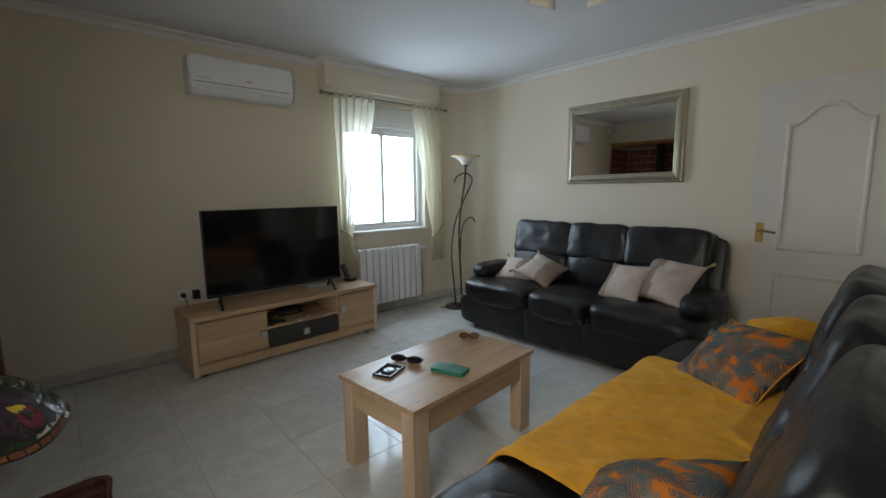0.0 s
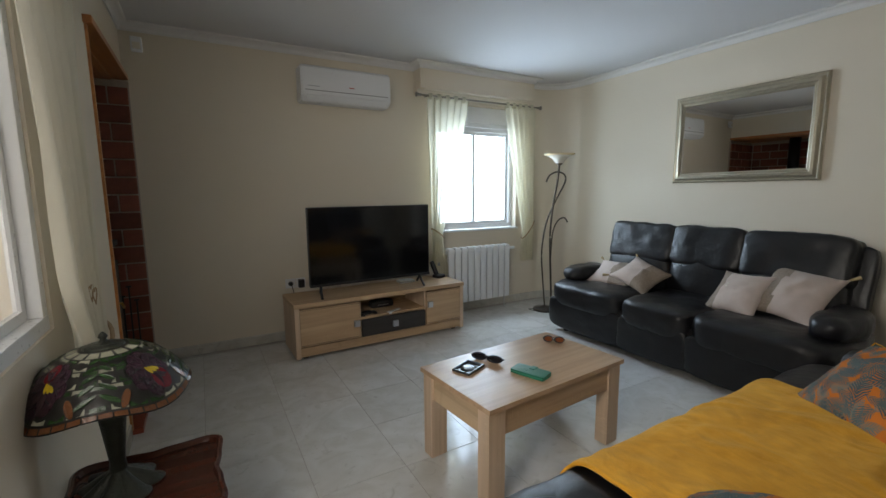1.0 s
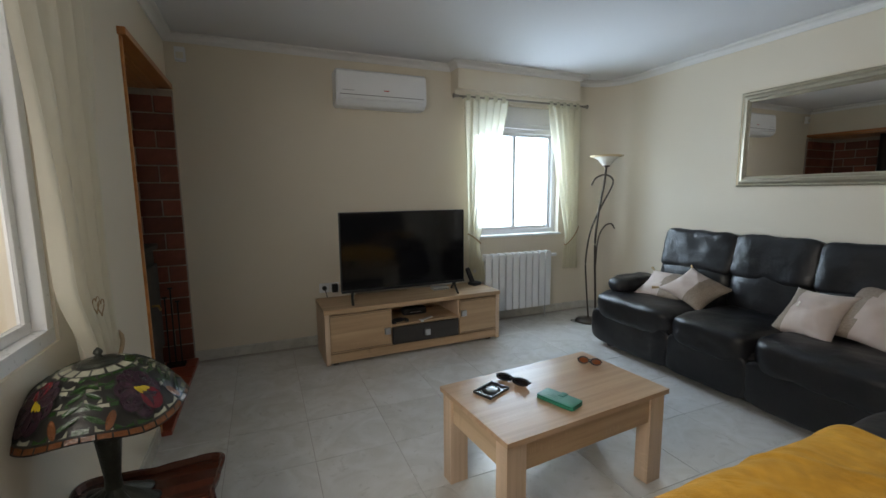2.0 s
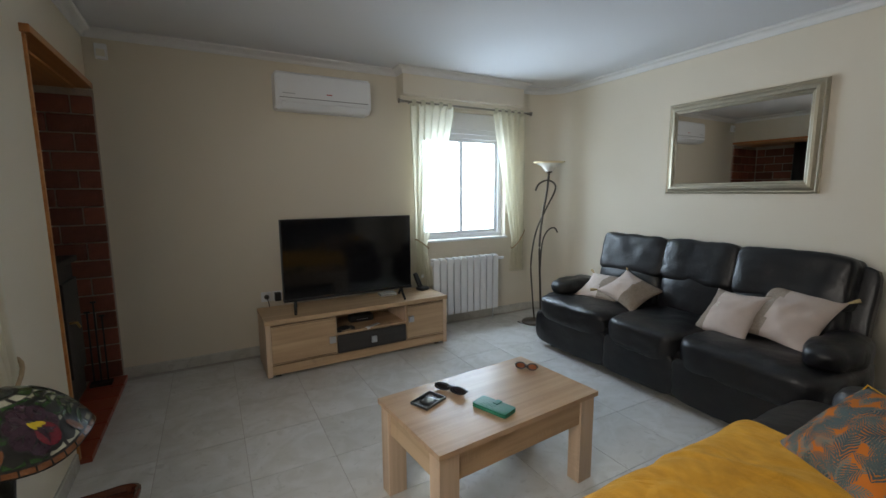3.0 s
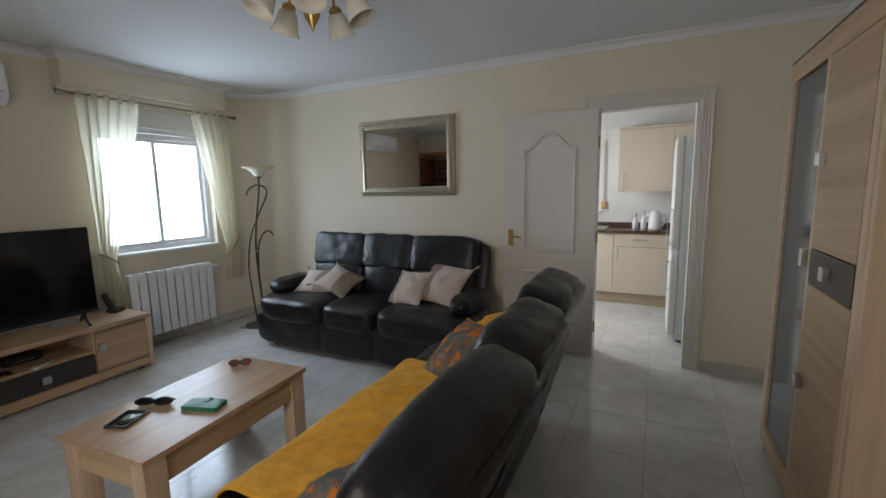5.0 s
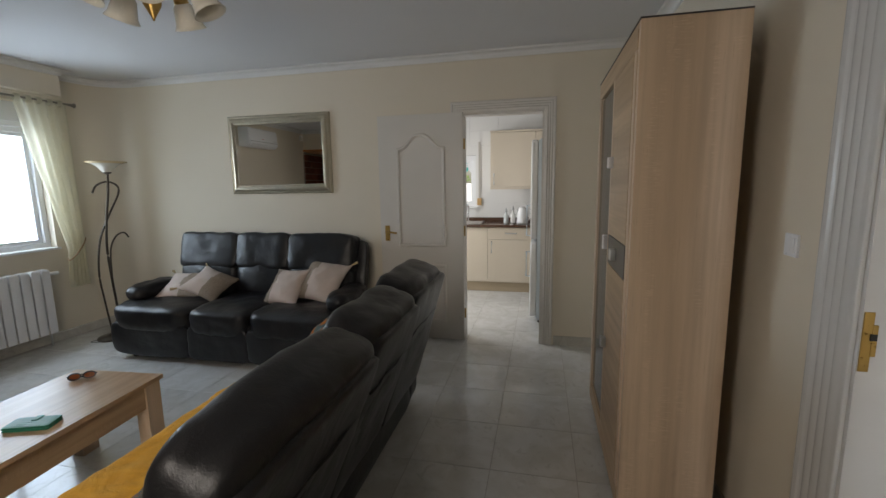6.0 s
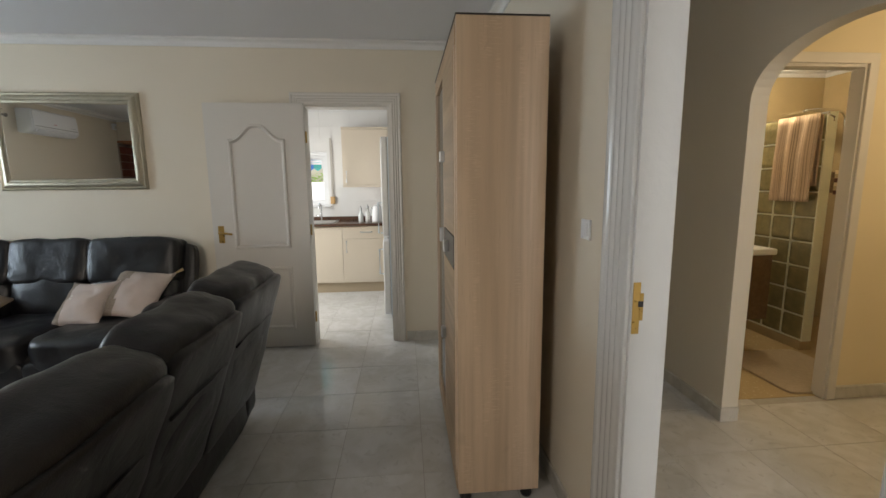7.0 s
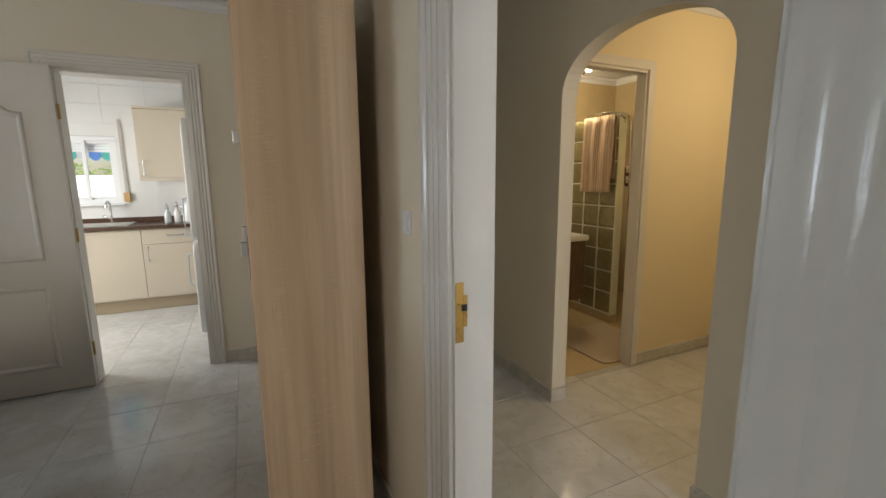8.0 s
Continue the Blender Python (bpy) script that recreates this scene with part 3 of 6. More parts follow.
def sliding_window(name, label, to_world_m, w, h, panes=2, depth=0.07, handle=True):
    """White aluminium window with sliding sashes: frame, sashes and glass, in the plane x-z."""
    win = thing(name, to_world_m, label, "window")
    tagged(win, kind="structure")
    bm = bmesh.new()
    f = 0.045
    for a in ((0, w, 0, f), (0, w, h - f, h)):
        box(bm, a[0], a[1], 0, depth, a[2], a[3], 0.003)
    for a in ((0, f), (w - f, w)):
        box(bm, a[0], a[1], 0.001, depth - 0.001, f, h - f, 0.003)
    part("window_frame", bm, PVC, win)
    pw = (w - 2 * f) / panes
    for k in range(panes):
        x0, x1 = f + k * pw - (0.02 if k else 0), f + (k + 1) * pw + (0.0 if k else 0.02)
        y0 = 0.012 + 0.024 * (k % 2)
        bm = bmesh.new()
        s = 0.032
        box(bm, x0, x1, y0, y0 + 0.022, f, f + s, 0.002)
        box(bm, x0, x1, y0, y0 + 0.022, h - f - s, h - f, 0.002)
        box(bm, x0, x0 + s, y0 + 0.0005, y0 + 0.0215, f + s, h - f - s, 0.002)
        box(bm, x1 - s, x1, y0 + 0.0005, y0 + 0.0215, f + s, h - f - s, 0.002)
        sash = part("sash", bm, PVC, win)
        g = part("pane", B(x0 + s, x1 - s, y0 + 0.009, y0 + 0.013, f + s, h - f - s), GLASS, sash)
        g.visible_shadow = False
    return win


sliding_window("window_1", "white two-pane sliding window, bright with daylight", pose(2.80, 3.93, 0.89), 1.05, 1.09)
structure("trim_window_sill", B(2.78, 3.87, 3.835, 3.93, 0.868, 0.889, 0.004), PVC, "white window sill", "sill")
bm = bmesh.new()
box(bm, 2.80, 3.85, 3.945, 3.985, 2.035, 2.20, 0.006)
box(bm, 2.80, 3.85, 3.935, 3.985, 1.985, 2.032, 0.006)
structure("trim_shutter_box", bm, PVC, "white roller shutter casing above the window", "shutter")
sliding_window("window_2", "white framed side window on a shaded terrace", pose(0.262, -0.05, 0.90, 0, 0, 90), 1.71, 1.22)
# made-up window filling the opening of the added hall lamp
sliding_window("unseen_window_4", "tall white window, unseen, added for the hall lamp", pose(-1.22, -2.42, 0.40, 0, 0, 90), 0.80, 1.75)
sliding_window("window_3", "white kitchen window with a striped awning outside", pose(6.89, 0.90, 1.10, 0, 0, -90), 0.60, 0.72)

# ---- television unit and television ----
tvu = thing("tv_cabinet", pose(1.250, 3.279, 0.014, 0, 0, 1.4), "light oak low television cabinet with a dark drawer", "cabinet")
W_, D_, H_ = 1.545, 0.43, 0.438
for fx in (0.08, 1.46):
    for fy in (0.06, 0.37):
        part("foot", B(fx - 0.02, fx + 0.02, fy - 0.02, fy + 0.02, -0.014, 0.0), BLACK, tvu)
part("top", B(-0.004, W_ + 0.004, -0.006, D_, H_ - 0.034, H_, 0.0015), OAK_X, tvu)
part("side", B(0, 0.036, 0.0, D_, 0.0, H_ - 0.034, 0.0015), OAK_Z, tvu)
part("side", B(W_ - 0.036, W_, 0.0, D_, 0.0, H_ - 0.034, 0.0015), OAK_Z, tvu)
part("plinth", B(0.036, W_ - 0.036, 0.004, D_, 0.012, 0.082, 0.0015), OAK_X, tvu)
part("back_panel", B(0.036, W_ - 0.036, D_ - 0.012, D_ - 0.002, 0.082, H_ - 0.034), OAK_X, tvu)
XA, XB = 0.535, 1.135
part("divider", B(XA - 0.018, XA, 0.02, D_ - 0.02, 0.082, H_ - 0.034), OAK_Z, tvu)
part("divider", B(XB, XB + 0.018, 0.02, D_ - 0.02, 0.082, H_ - 0.034), OAK_Z, tvu)
part("niche_shelf", B(XA, XB, 0.02, D_ - 0.02, 0.235, 0.253), OAK_X, tvu)


def framed_front(parent, x0, x1, z0, z1, knob, panel_mat=OAK_X):
    d = part("door", B(x0 + 0.002, x1 - 0.002, 0.0, 0.018, z0 + 0.002, z1 - 0.002, 0.0015), panel_mat, parent)
    for lo_, hi_ in ((z0 + 0.010, z0 + 0.013), (z1 - 0.013, z1 - 0.010)):
        part("groove", B(x0 + 0.01, x1 - 0.006, -0.0006, 0.0, lo_, hi_), BLACK, d)
    part("handle", B(knob[0] - 0.024, knob[0] + 0.024, -0.024, -0.001, knob[1] - 0.026, knob[1] + 0.026, 0.003), STEEL, d, "square brushed steel knob")


framed_front(tvu, 0.0365, XA - 0.01, 0.09, H_ - 0.045, (XA - 0.045, 0.215))
framed_front(tvu, XB + 0.01, W_ - 0.0365, 0.09, H_ - 0.045, (XB + 0.045, 0.275))
dr = part("drawer", B(XA + 0.003, XB - 0.003, -0.002, 0.018, 0.088, 0.232, 0.0015), DARKPANEL, tvu, "dark brown drawer front")
part("handle", B((XA + XB) / 2 - 0.024, (XA + XB) / 2 + 0.024, -0.026, -0.003, 0.134, 0.186, 0.003), STEEL, dr, "square brushed steel knob")

tv = thing("television", pose(1.413, 3.432, 0.452, 0, 0, 1.2), "large flat black television, switched off, on the cabinet", "television")
part("casing", B(0.0, 1.10, 0.012, 0.05, 0.085, 0.731, 0.006), BLACK, tv)
part("screen", B(0.008, 1.092, 0.006, 0.0125, 0.103, 0.723, 0.001), SCREEN, tv)
part("bezel", B(0.0, 1.10, 0.002, 0.012, 0.082, 0.1025, 0.002), BLACK, tv)
part("back_cover", B(0.2, 0.88, 0.05, 0.085, 0.12, 0.5, 0.015), BLACK, tv)
for fx in (0.09, 1.01):
    bm = bmesh.new()
    tube(bm, [(fx, 0.03, 0.09), (fx - 0.012, -0.02, 0.045), (fx - 0.025, -0.10, 0.008)], 0.011, 8)
    tube(bm, [(fx, 0.03, 0.09), (fx + 0.012, 0.08, 0.045), (fx + 0.02, 0.13, 0.008)], 0.011, 8)
    part("foot", bm, BLACK, tv)

# ---- leather sofas ----
def make_sofa(m, label, lean_deg, wing, end, fronts, soft):
    """Three-seat reclining sofa, 2.10 m wide; front toward -y, middle of the back line at the origin."""
    s = thing("sofa", m, label, "sofa", "leather sofas")
    w, dep = 2.10, 0.95
    x0, x1 = -w / 2, w / 2
    bm = bmesh.new()
    puff(bm, x0 + 0.03, x1 - 0.03, -dep + 0.06, -0.24, 0.03, 0.36, 12, 8, 0.004)
    part("base", bm, LEATHER, s, smooth=True)
    seats = (x0 + 0.01, -0.27, 0.27, x1 - 0.01)
    backs = (x0 + 0.17, -0.27, 0.27, x1 - end)
    for k in range(3):
        lean = Matrix.Translation((0, -0.24, 0.36)) @ Euler((radians(-lean_deg[k]), 0, 0)).to_matrix().to_4x4() @ Matrix.Translation((0, 0.24, -0.36))
        a, b = seats[k], seats[k + 1]
        bm = bmesh.new()
        puff(bm, a - 0.02, b + 0.02, -dep + 0.005, -0.20, 0.235, 0.478, 4.8, 20, 0.011, k * 3.1)
        part("seat_cushion", bm, LEATHER, s, smooth=True)
        bm = bmesh.new()
        puff(bm, a - 0.008, b + 0.008, -dep + 0.022, -dep + 0.13, 0.045, 0.33, 7, 14, 0.010, k * 2.3)
        part("footrest", bm, LEATHER, s, smooth=True)
        a, b = backs[k], backs[k + 1]
        bm = bmesh.new()
        puff(bm, a - 0.006, b + 0.006, -0.40, -0.16, 0.39, 0.75, 4.0, 12, 0.011, k * 5.7, lean)
        part("lumbar_cushion", bm, LEATHER, s, smooth=True)
        bm = bmesh.new()
        puff(bm, a - 0.016, b + 0.016, fronts[k], -0.180, 0.655, 0.995, soft, 18, 0.011, k * 4.3, lean)
        part("head_cushion", bm, LEATHER, s, smooth=True)
        a, b = (x0 + wing, backs[1]) if k == 0 else ((backs[2], x1 - min(wing, end - 0.02)) if k == 2 else (a, b))
        bm = bmesh.new()
        puff(bm, a + 0.003, b - 0.003, -0.25, -0.165, 0.26, 0.952, 14, 12, 0.007, k * 6.1, lean)
        shell = part("back_shell", bm, LEATHER, s, smooth=True)
        bm = bmesh.new()
        tube(bm, [lean @ Vector((a + (b - a) * q / 8, -0.163 + 0.004 * math.sin(q * 2.1 + k), 0.74)) for q in range(1, 8)], 0.005, 6)
        part("seam", bm, BLACK, shell, smooth=True)
    for sx in (-1, 1):
        c = sx * (w / 2 - 0.10)
        bm = bmesh.new()
        puff(bm, c - 0.09, c + 0.09, -dep + 0.09, -0.24, 0.04, 0.47, 7, 9, 0.006, sx)
        arm = part("arm", bm, LEATHER, s, smooth=True)
        bm = bmesh.new()
        puff(bm, c - 0.115, c + 0.115, -dep + 0.17, -0.26, 0.43, 0.60, 2.9, 14, 0.016, sx * 2.0)
        part("arm_pad", bm, LEATHER, arm, smooth=True)
    for sx in (-0.9, 0.9):
        for sy in (-0.83, -0.35):
            bm = bmesh.new()
            lathe(bm, [(0.025, 0.0), (0.03, 0.04)], 12, (sx, sy, 0))
            part("foot", bm, BLACK, s)
    return s


sofa_a = make_sofa(pose(4.42, 1.87, 0, 0, 0, -90), "black leather three-seat reclining sofa under the mirror", (13, 13, 13), 0.08, 0.17, (-0.405, -0.405, -0.405), 7.5)
sofa_b = make_sofa(pose(2.275, -0.080, 0, 0, 0, 180), "black leather three-seat reclining sofa with a mustard throw", (16, 19.5, 22), 0.14, 0.10, (-0.400, -0.390, -0.388), 5.0)

# ---- coffee table ----
ct = thing("coffee_table", pose(2.043, 1.553, 0, 0, 0, 4.8), "light oak rectangular coffee table", "table")
L2, W2 = 0.450, 0.262
part("tabletop", B(-L2, L2, -W2, W2, 0.424, 0.447, 0.0015), TABLETOP, ct)
for sx in (-1, 1):
    for sy in (-1, 1):
        cx_, cy_ = sx * (L2 - 0.055), sy * (W2 - 0.05)
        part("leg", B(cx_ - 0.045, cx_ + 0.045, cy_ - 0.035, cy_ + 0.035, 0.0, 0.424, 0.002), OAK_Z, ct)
for sy in (-1, 1):
    part("apron", B(-L2 + 0.10, L2 - 0.10, sy * (W2 - 0.033) - 0.009, sy * (W2 - 0.033) + 0.009, 0.30, 0.424, 0.001), OAK_X, ct)
for sx in (-1, 1):
    part("apron", B(sx * (L2 - 0.033) - 0.009, sx * (L2 - 0.033) + 0.009, -W2 + 0.085, W2 - 0.085, 0.30, 0.424, 0.001), OAK_Y, ct)

# ---- wardrobe against the south wall ----
wd = thing("tall_cabinet", pose(2.475, -1.292, 0.0), "tall light oak display cabinet beside the hall door", "cabinet")
WX, WY, WZ0, WZ1 = 1.065, 0.352, 0.06, 1.986
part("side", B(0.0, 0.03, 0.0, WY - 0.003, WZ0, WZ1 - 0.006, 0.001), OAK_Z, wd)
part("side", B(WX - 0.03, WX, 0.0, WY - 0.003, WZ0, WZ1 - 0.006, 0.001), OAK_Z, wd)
part("top", B(0.03, WX - 0.03, 0.0, WY - 0.003, WZ1 - 0.03, WZ1 - 0.006, 0.001), OAK_X, wd)
part("top_edge", B(-0.002, WX + 0.002, 0.0, WY, WZ1 - 0.006, WZ1, 0.001), DARKPANEL, wd, "thin dark top edge")
part("cornice_rail", B(0.03, WX - 0.03, WY - 0.02, WY, WZ1 - 0.10, WZ1 - 0.03, 0.001), OAK_X, wd)
part("plinth", B(0.03, WX - 0.03, 0.0, WY, WZ0, WZ0 + 0.09, 0.001), OAK_X, wd)
part("back_panel", B(0.03, WX - 0.03, 0.004, 0.012, WZ0, WZ1 - 0.03), OAK_X, wd)
part("left_stile", B(0.03, 0.07, WY - 0.02, WY + 0.001, WZ0 + 0.09, WZ1 - 0.10), OAK_Z, wd)
d1 = part("door", B(0.075, 0.50, WY - 0.018, WY + 0.002, WZ0 + 0.095, 1.02, 0.001), OAK_X, wd)
part("handle", B(0.44, 0.48, WY + 0.002, WY + 0.026, 0.60, 0.65, 0.003), STEEL, d1, "square steel knob")
d2 = part("drawer", B(0.075, 0.50, WY - 0.018, WY + 0.003, 1.025, 1.16, 0.001), DARKPANEL, wd, "dark brown drawer front")
part("handle", B(0.27, 0.31, WY + 0.003, WY + 0.027, 1.07, 1.12, 0.003), STEEL, d2, "square steel knob")
d3 = part("door", B(0.075, 0.50, WY - 0.018, WY + 0.002, 1.165, WZ1 - 0.105, 0.001), OAK_X, wd)
part("handle", B(0.44, 0.48, WY + 0.002, WY + 0.026, 1.48, 1.53, 0.003), STEEL, d3, "square steel knob")
d4 = part("glass_door", B(0.535, 0.97, WY - 0.016, WY - 0.010, WZ0 + 0.10, WZ1 - 0.11), plain("smoked_glass", (0.12, 0.13, 0.14), 0.06), wd, "smoked glass door")
part("handle", B(0.55, 0.585, WY - 0.01, WY + 0.02, 1.08, 1.15, 0.003), STEEL, d4, "square steel knob")
part("right_stile", B(0.97, WX - 0.03, WY - 0.02, WY + 0.001, WZ0 + 0.09, WZ1 - 0.10), OAK_Z, wd)
part("middle_stile", B(0.503, 0.533, WY - 0.02, WY + 0.001, WZ0 + 0.09, WZ1 - 0.10), OAK_Z, wd)
for fx in (0.05, WX - 0.05):
    for fy in (0.04, WY - 0.04):
        bm = bmesh.new()
        lathe(bm, [(0.022, 0.0), (0.026, 0.01), (0.02, 0.06)], 14, (fx, fy, 0))
        part("foot", bm, BLACK, wd)

# ---- mirror ----
mi = thing("wall_mirror", pose(XE - 0.002, 1.843, 1.357), "rectangular mirror in a champagne silver frame", "mirror")
bm = bmesh.new()
MW, MH = 1.08, 0.742
pr = [(0.0, 0.0), (0.0, 0.018), (0.012, 0.03), (0.022, 0.024), (0.04, 0.038), (0.058, 0.040), (0.066, 0.028), (0.078, 0.026), (0.086, 0.016), (0.09, 0.008)]
rows = []
for sy, sz in ((-1, 0), (1, 0), (1, 1), (-1, 1)):
    rows.append([bm.verts.new((-d, sy * (MW / 2 - o), (MH - o) if sz else o)) for o, d in pr])
for k in range(4):
    a, b = rows[k], rows[(k + 1) % 4]
    for i in range(len(pr) - 1):
        bm.faces.new((a[i], b[i], b[i + 1], a[i + 1]))
bmesh.ops.recalc_face_normals(bm, faces=bm.faces[:])
part("frame", bm, CHAMPAGNE, mi)
mg = part("mirror_glass", B(-0.003, 0.003, -MW / 2 + 0.085, MW / 2 - 0.085, 0.085, MH - 0.085), MIRROR, mi)
mg.location.x, mg.rotation_euler.z = -0.014, radians(1.1)
part("backing", B(-0.004, 0.0, -MW / 2 + 0.02, MW / 2 - 0.02, 0.02, MH - 0.02), BLACK, mi)

# ---- air conditioner, radiator ----
ac = thing("air_conditioner", pose(1.472, YN, 2.055), "white wall-mounted air conditioner", "air conditioner")
bm = bmesh.new()
prof = [(0.0, 0.0), (-0.13, 0.0), (-0.175, 0.035), (-0.185, 0.07), (-0.182, 0.18), (-0.172, 0.27), (-0.15, 0.288), (0.0, 0.29)]
la, lb = ([bm.verts.new((x, y, z)) for y, z in prof] for x in (0.0, 0.785))
for k in range(len(prof) - 1):
    bm.faces.new((la[k], lb[k], lb[k + 1], la[k + 1]))
bm.faces.new(la)
bm.faces.new(lb[::-1])
bmesh.ops.recalc_face_normals(bm, faces=bm.faces[:])
bmesh.ops.bevel(bm, geom=[e for e in bm.edges if abs(e.verts[0].co.x - e.verts[1].co.x) < 1e-5], offset=0.012, segments=2, affect="EDGES")
part("casing", bm, PVC, ac)
bm = bmesh.new()
box(bm, 0.03, 0.755, -0.1885, -0.176, 0.082, 0.086)
part("panel_seam", bm, plain("grey_shadow_gap", (0.12, 0.12, 0.12), 0.6), ac)
fl = B(0.04, 0.745, -0.006, 0.006, 0.0, 0.052, 0.003)
bmesh.ops.transform(fl, matrix=pose(0, -0.167, 0.012, 42, 0, 0), verts=fl.verts[:])
part("louvre", fl, PVC, ac)
part("badge", B(0.40, 0.445, -0.1862, -0.178, 0.126, 0.133), plain("red_badge", (0.5, 0.05, 0.05), 0.4), ac, "small red badge")
part("small_mark", B(0.05, 0.15, -0.1875, -0.178, 0.115, 0.119), plain("grey_badge", (0.35, 0.36, 0.38), 0.4), ac)

rad = thing("radiator", pose(2.86, 3.80, 0.115), "cream-white sectional radiator under the window", "radiator")
RW, RH, NF = 0.80, 0.60, 10
for k in range(NF):
    x = (k + 0.5) * RW / NF
    bm = bmesh.new()
    box(bm, x - 0.034, x + 0.034, -0.095, -0.078, 0.012, RH - 0.01, 0.006)
    box(bm, x - 0.012, x + 0.012, -0.078, -0.02, 0.02, RH - 0.02, 0.003)
    box(bm, x - 0.030, x + 0.030, -0.09, -0.01, RH - 0.03, RH, 0.008)
    part("fin", bm, PVC, rad)
bm = bmesh.new()
tube(bm, [(0.0, -0.045, RH - 0.05), (RW, -0.045, RH - 0.05)], 0.02, 10)
part("header_pipe", bm, PVC, rad)
bm = bmesh.new()
tube(bm, [(0.0, -0.045, 0.05), (RW, -0.045, 0.05)], 0.02, 10)
part("header_pipe", bm, PVC, rad)
bm = bmesh.new()
tube(bm, [(RW, -0.045, RH - 0.05), (RW + 0.05, -0.045, RH - 0.05), (RW + 0.09, -0.05, RH - 0.05)], 0.016, 10)
part("valve", bm, PVC, rad)
for x in (0.1, RW - 0.1):
    part("wall_bracket", B(x - 0.012, x + 0.012, -0.06, 0.06, 0.30, 0.34), PVC, rad)
bm = bmesh.new()
tube(bm, [(RW - 0.04, -0.045, 0.05), (RW - 0.04, -0.045, -0.115)], 0.008, 8)
part("supply_pipe", bm, STEEL, rad)

# ---- curtains ----
def ease(a, b, t):
    t = min(1.0, max(0.0, t))
    return a + (b - a) * t * t * (3 - 2 * t)


def curtain_mesh(top, tie, low, edge_a, edge_b, folds, plane, seed):
    """A tied-back voile: edges given as functions of height, folds that bunch together at the tie."""
    bm = bmesh.new()
    nu, nv = folds * 8, 46
    rows = []
    for j in range(nv + 1):
        z = top + (low - top) * j / nv
        a, b = edge_a(z), edge_b(z)
        wdt = abs(b - a)
        row = []
        for i in range(nu + 1):
            s = i / nu
            amp = 0.012 + 0.030 * min(1.0, 0.35 / max(wdt, 0.1)) * (0.4 + 0.6 * noise.noise((s * 3, z, seed)) ** 2)
            if z < tie:
                amp *= 0.8
            f = amp * math.sin(2 * math.pi * folds * s + 1.5 * noise.noise((s * 4, z * 1.3, seed + 7)))
            u = a + (b - a) * s + 0.01 * noise.noise((s * 6, z * 3, seed + 3))
            row.append(bm.verts.new(plane(u, f, z)))
        rows.append(row)
    for p, q in zip(rows, rows[1:]):
        for i in range(nu):
            bm.faces.new((p[i], p[i + 1], q[i + 1], q[i]))
    return bm


def make_curtain(label, top, tie, low, edge_a, edge_b, folds, plane, seed, rod_z, heart=None, cloth=SHEER, rise=0.05):
    c = thing("curtain", Matrix(), label, "curtain", "voile curtains")
    part("voile", curtain_mesh(top, tie, low, edge_a, edge_b, folds, plane, seed), cloth, c, smooth=True)
    a, b = edge_a(top), edge_b(top)
    for k in range(5):
        u = a + (b - a) * (k + 0.4) / 5
        bm = bmesh.new()
        ring = [Vector((0.0, 0.017 * math.cos(t), 0.03 * math.sin(t) + 0.005)) for t in (2 * math.pi * q / 12 for q in range(13))]
        vs = [[bm.verts.new(plane(u + du, p.y, rod_z + p.z - 0.01)) for p in ring] for du in (-0.022, 0.022)]
        for i in range(12):
            bm.faces.new((vs[0][i], vs[0][i + 1], vs[1][i + 1], vs[1][i]))
        part("tab", bm, cloth, c, smooth=True)
    at, bt = edge_a(tie), edge_b(tie)
    bm = bmesh.new()
    mid, hw = (at + bt) / 2, abs(bt - at) / 2 + 0.012
    tube(bm, [plane(mid + hw * math.cos(t), 0.045 * math.sin(t), tie + rise * math.cos(t)) for t in (2 * math.pi * q / 20 for q in range(21))], 0.007, 6)
    if heart:
        for k in range(2):
            hb = bmesh.new()
            pts = []
            for q in range(29):
                a = 2 * math.pi * q / 28
                hx, hz = 16 * math.sin(a) ** 3, 13 * math.cos(a) - 5 * math.cos(2 * a) - 2 * math.cos(3 * a) - math.cos(4 * a)
                pts.append(plane(heart[0] + 0.03 * k + 0.0018 * hx, 0.024 + 0.003 * k, heart[1] - 0.015 * k + 0.0018 * hz))
            tube(hb, pts, 0.0018, 5)
            part("heart_stitching", hb, CORD, c, "gold-brown stitched heart outline")
    part("tie_back", bm, CORD, c, "twisted beige cord tie-back", smooth=True)
    return c


PEWTER = plain("pewter_metal", (0.30, 0.275, 0.24), 0.35, 0.9, var=0.08)
CORD = plain("beige_cord", (0.42, 0.30, 0.18), 0.8, var=0.2, scale=60, relief=0.3)
north = lambda u, f, z: (u, 3.745 + f, z)
make_curtain("ivory voile curtain tied back beside the window", 2.205, 0.88, 0.45,
             lambda z: 2.655 + 0.05 * min(1, max(0, (2.0 - z) / 1.1)), lambda z: 3.13 - 0.315 * max(0, (2.205 - z) / 1.325) ** 1.15 if z > 0.88 else ease(2.815, 2.87, (0.88 - z) / 0.4), 6, north, 1.0, 2.215, rise=-0.05)
make_curtain("ivory voile curtain tied back beside the window", 2.205, 0.86, 0.50,
             lambda z: 3.595 + 0.275 * max(0, (2.205 - z) / 1.345) ** 1.05 if z > 0.86 else ease(3.87, 3.84, (0.86 - z) / 0.3), lambda z: 4.012, 5, north, 5.0, 2.215, rise=0.10)
west = lambda u, f, z: (0.345 + f, u, z)
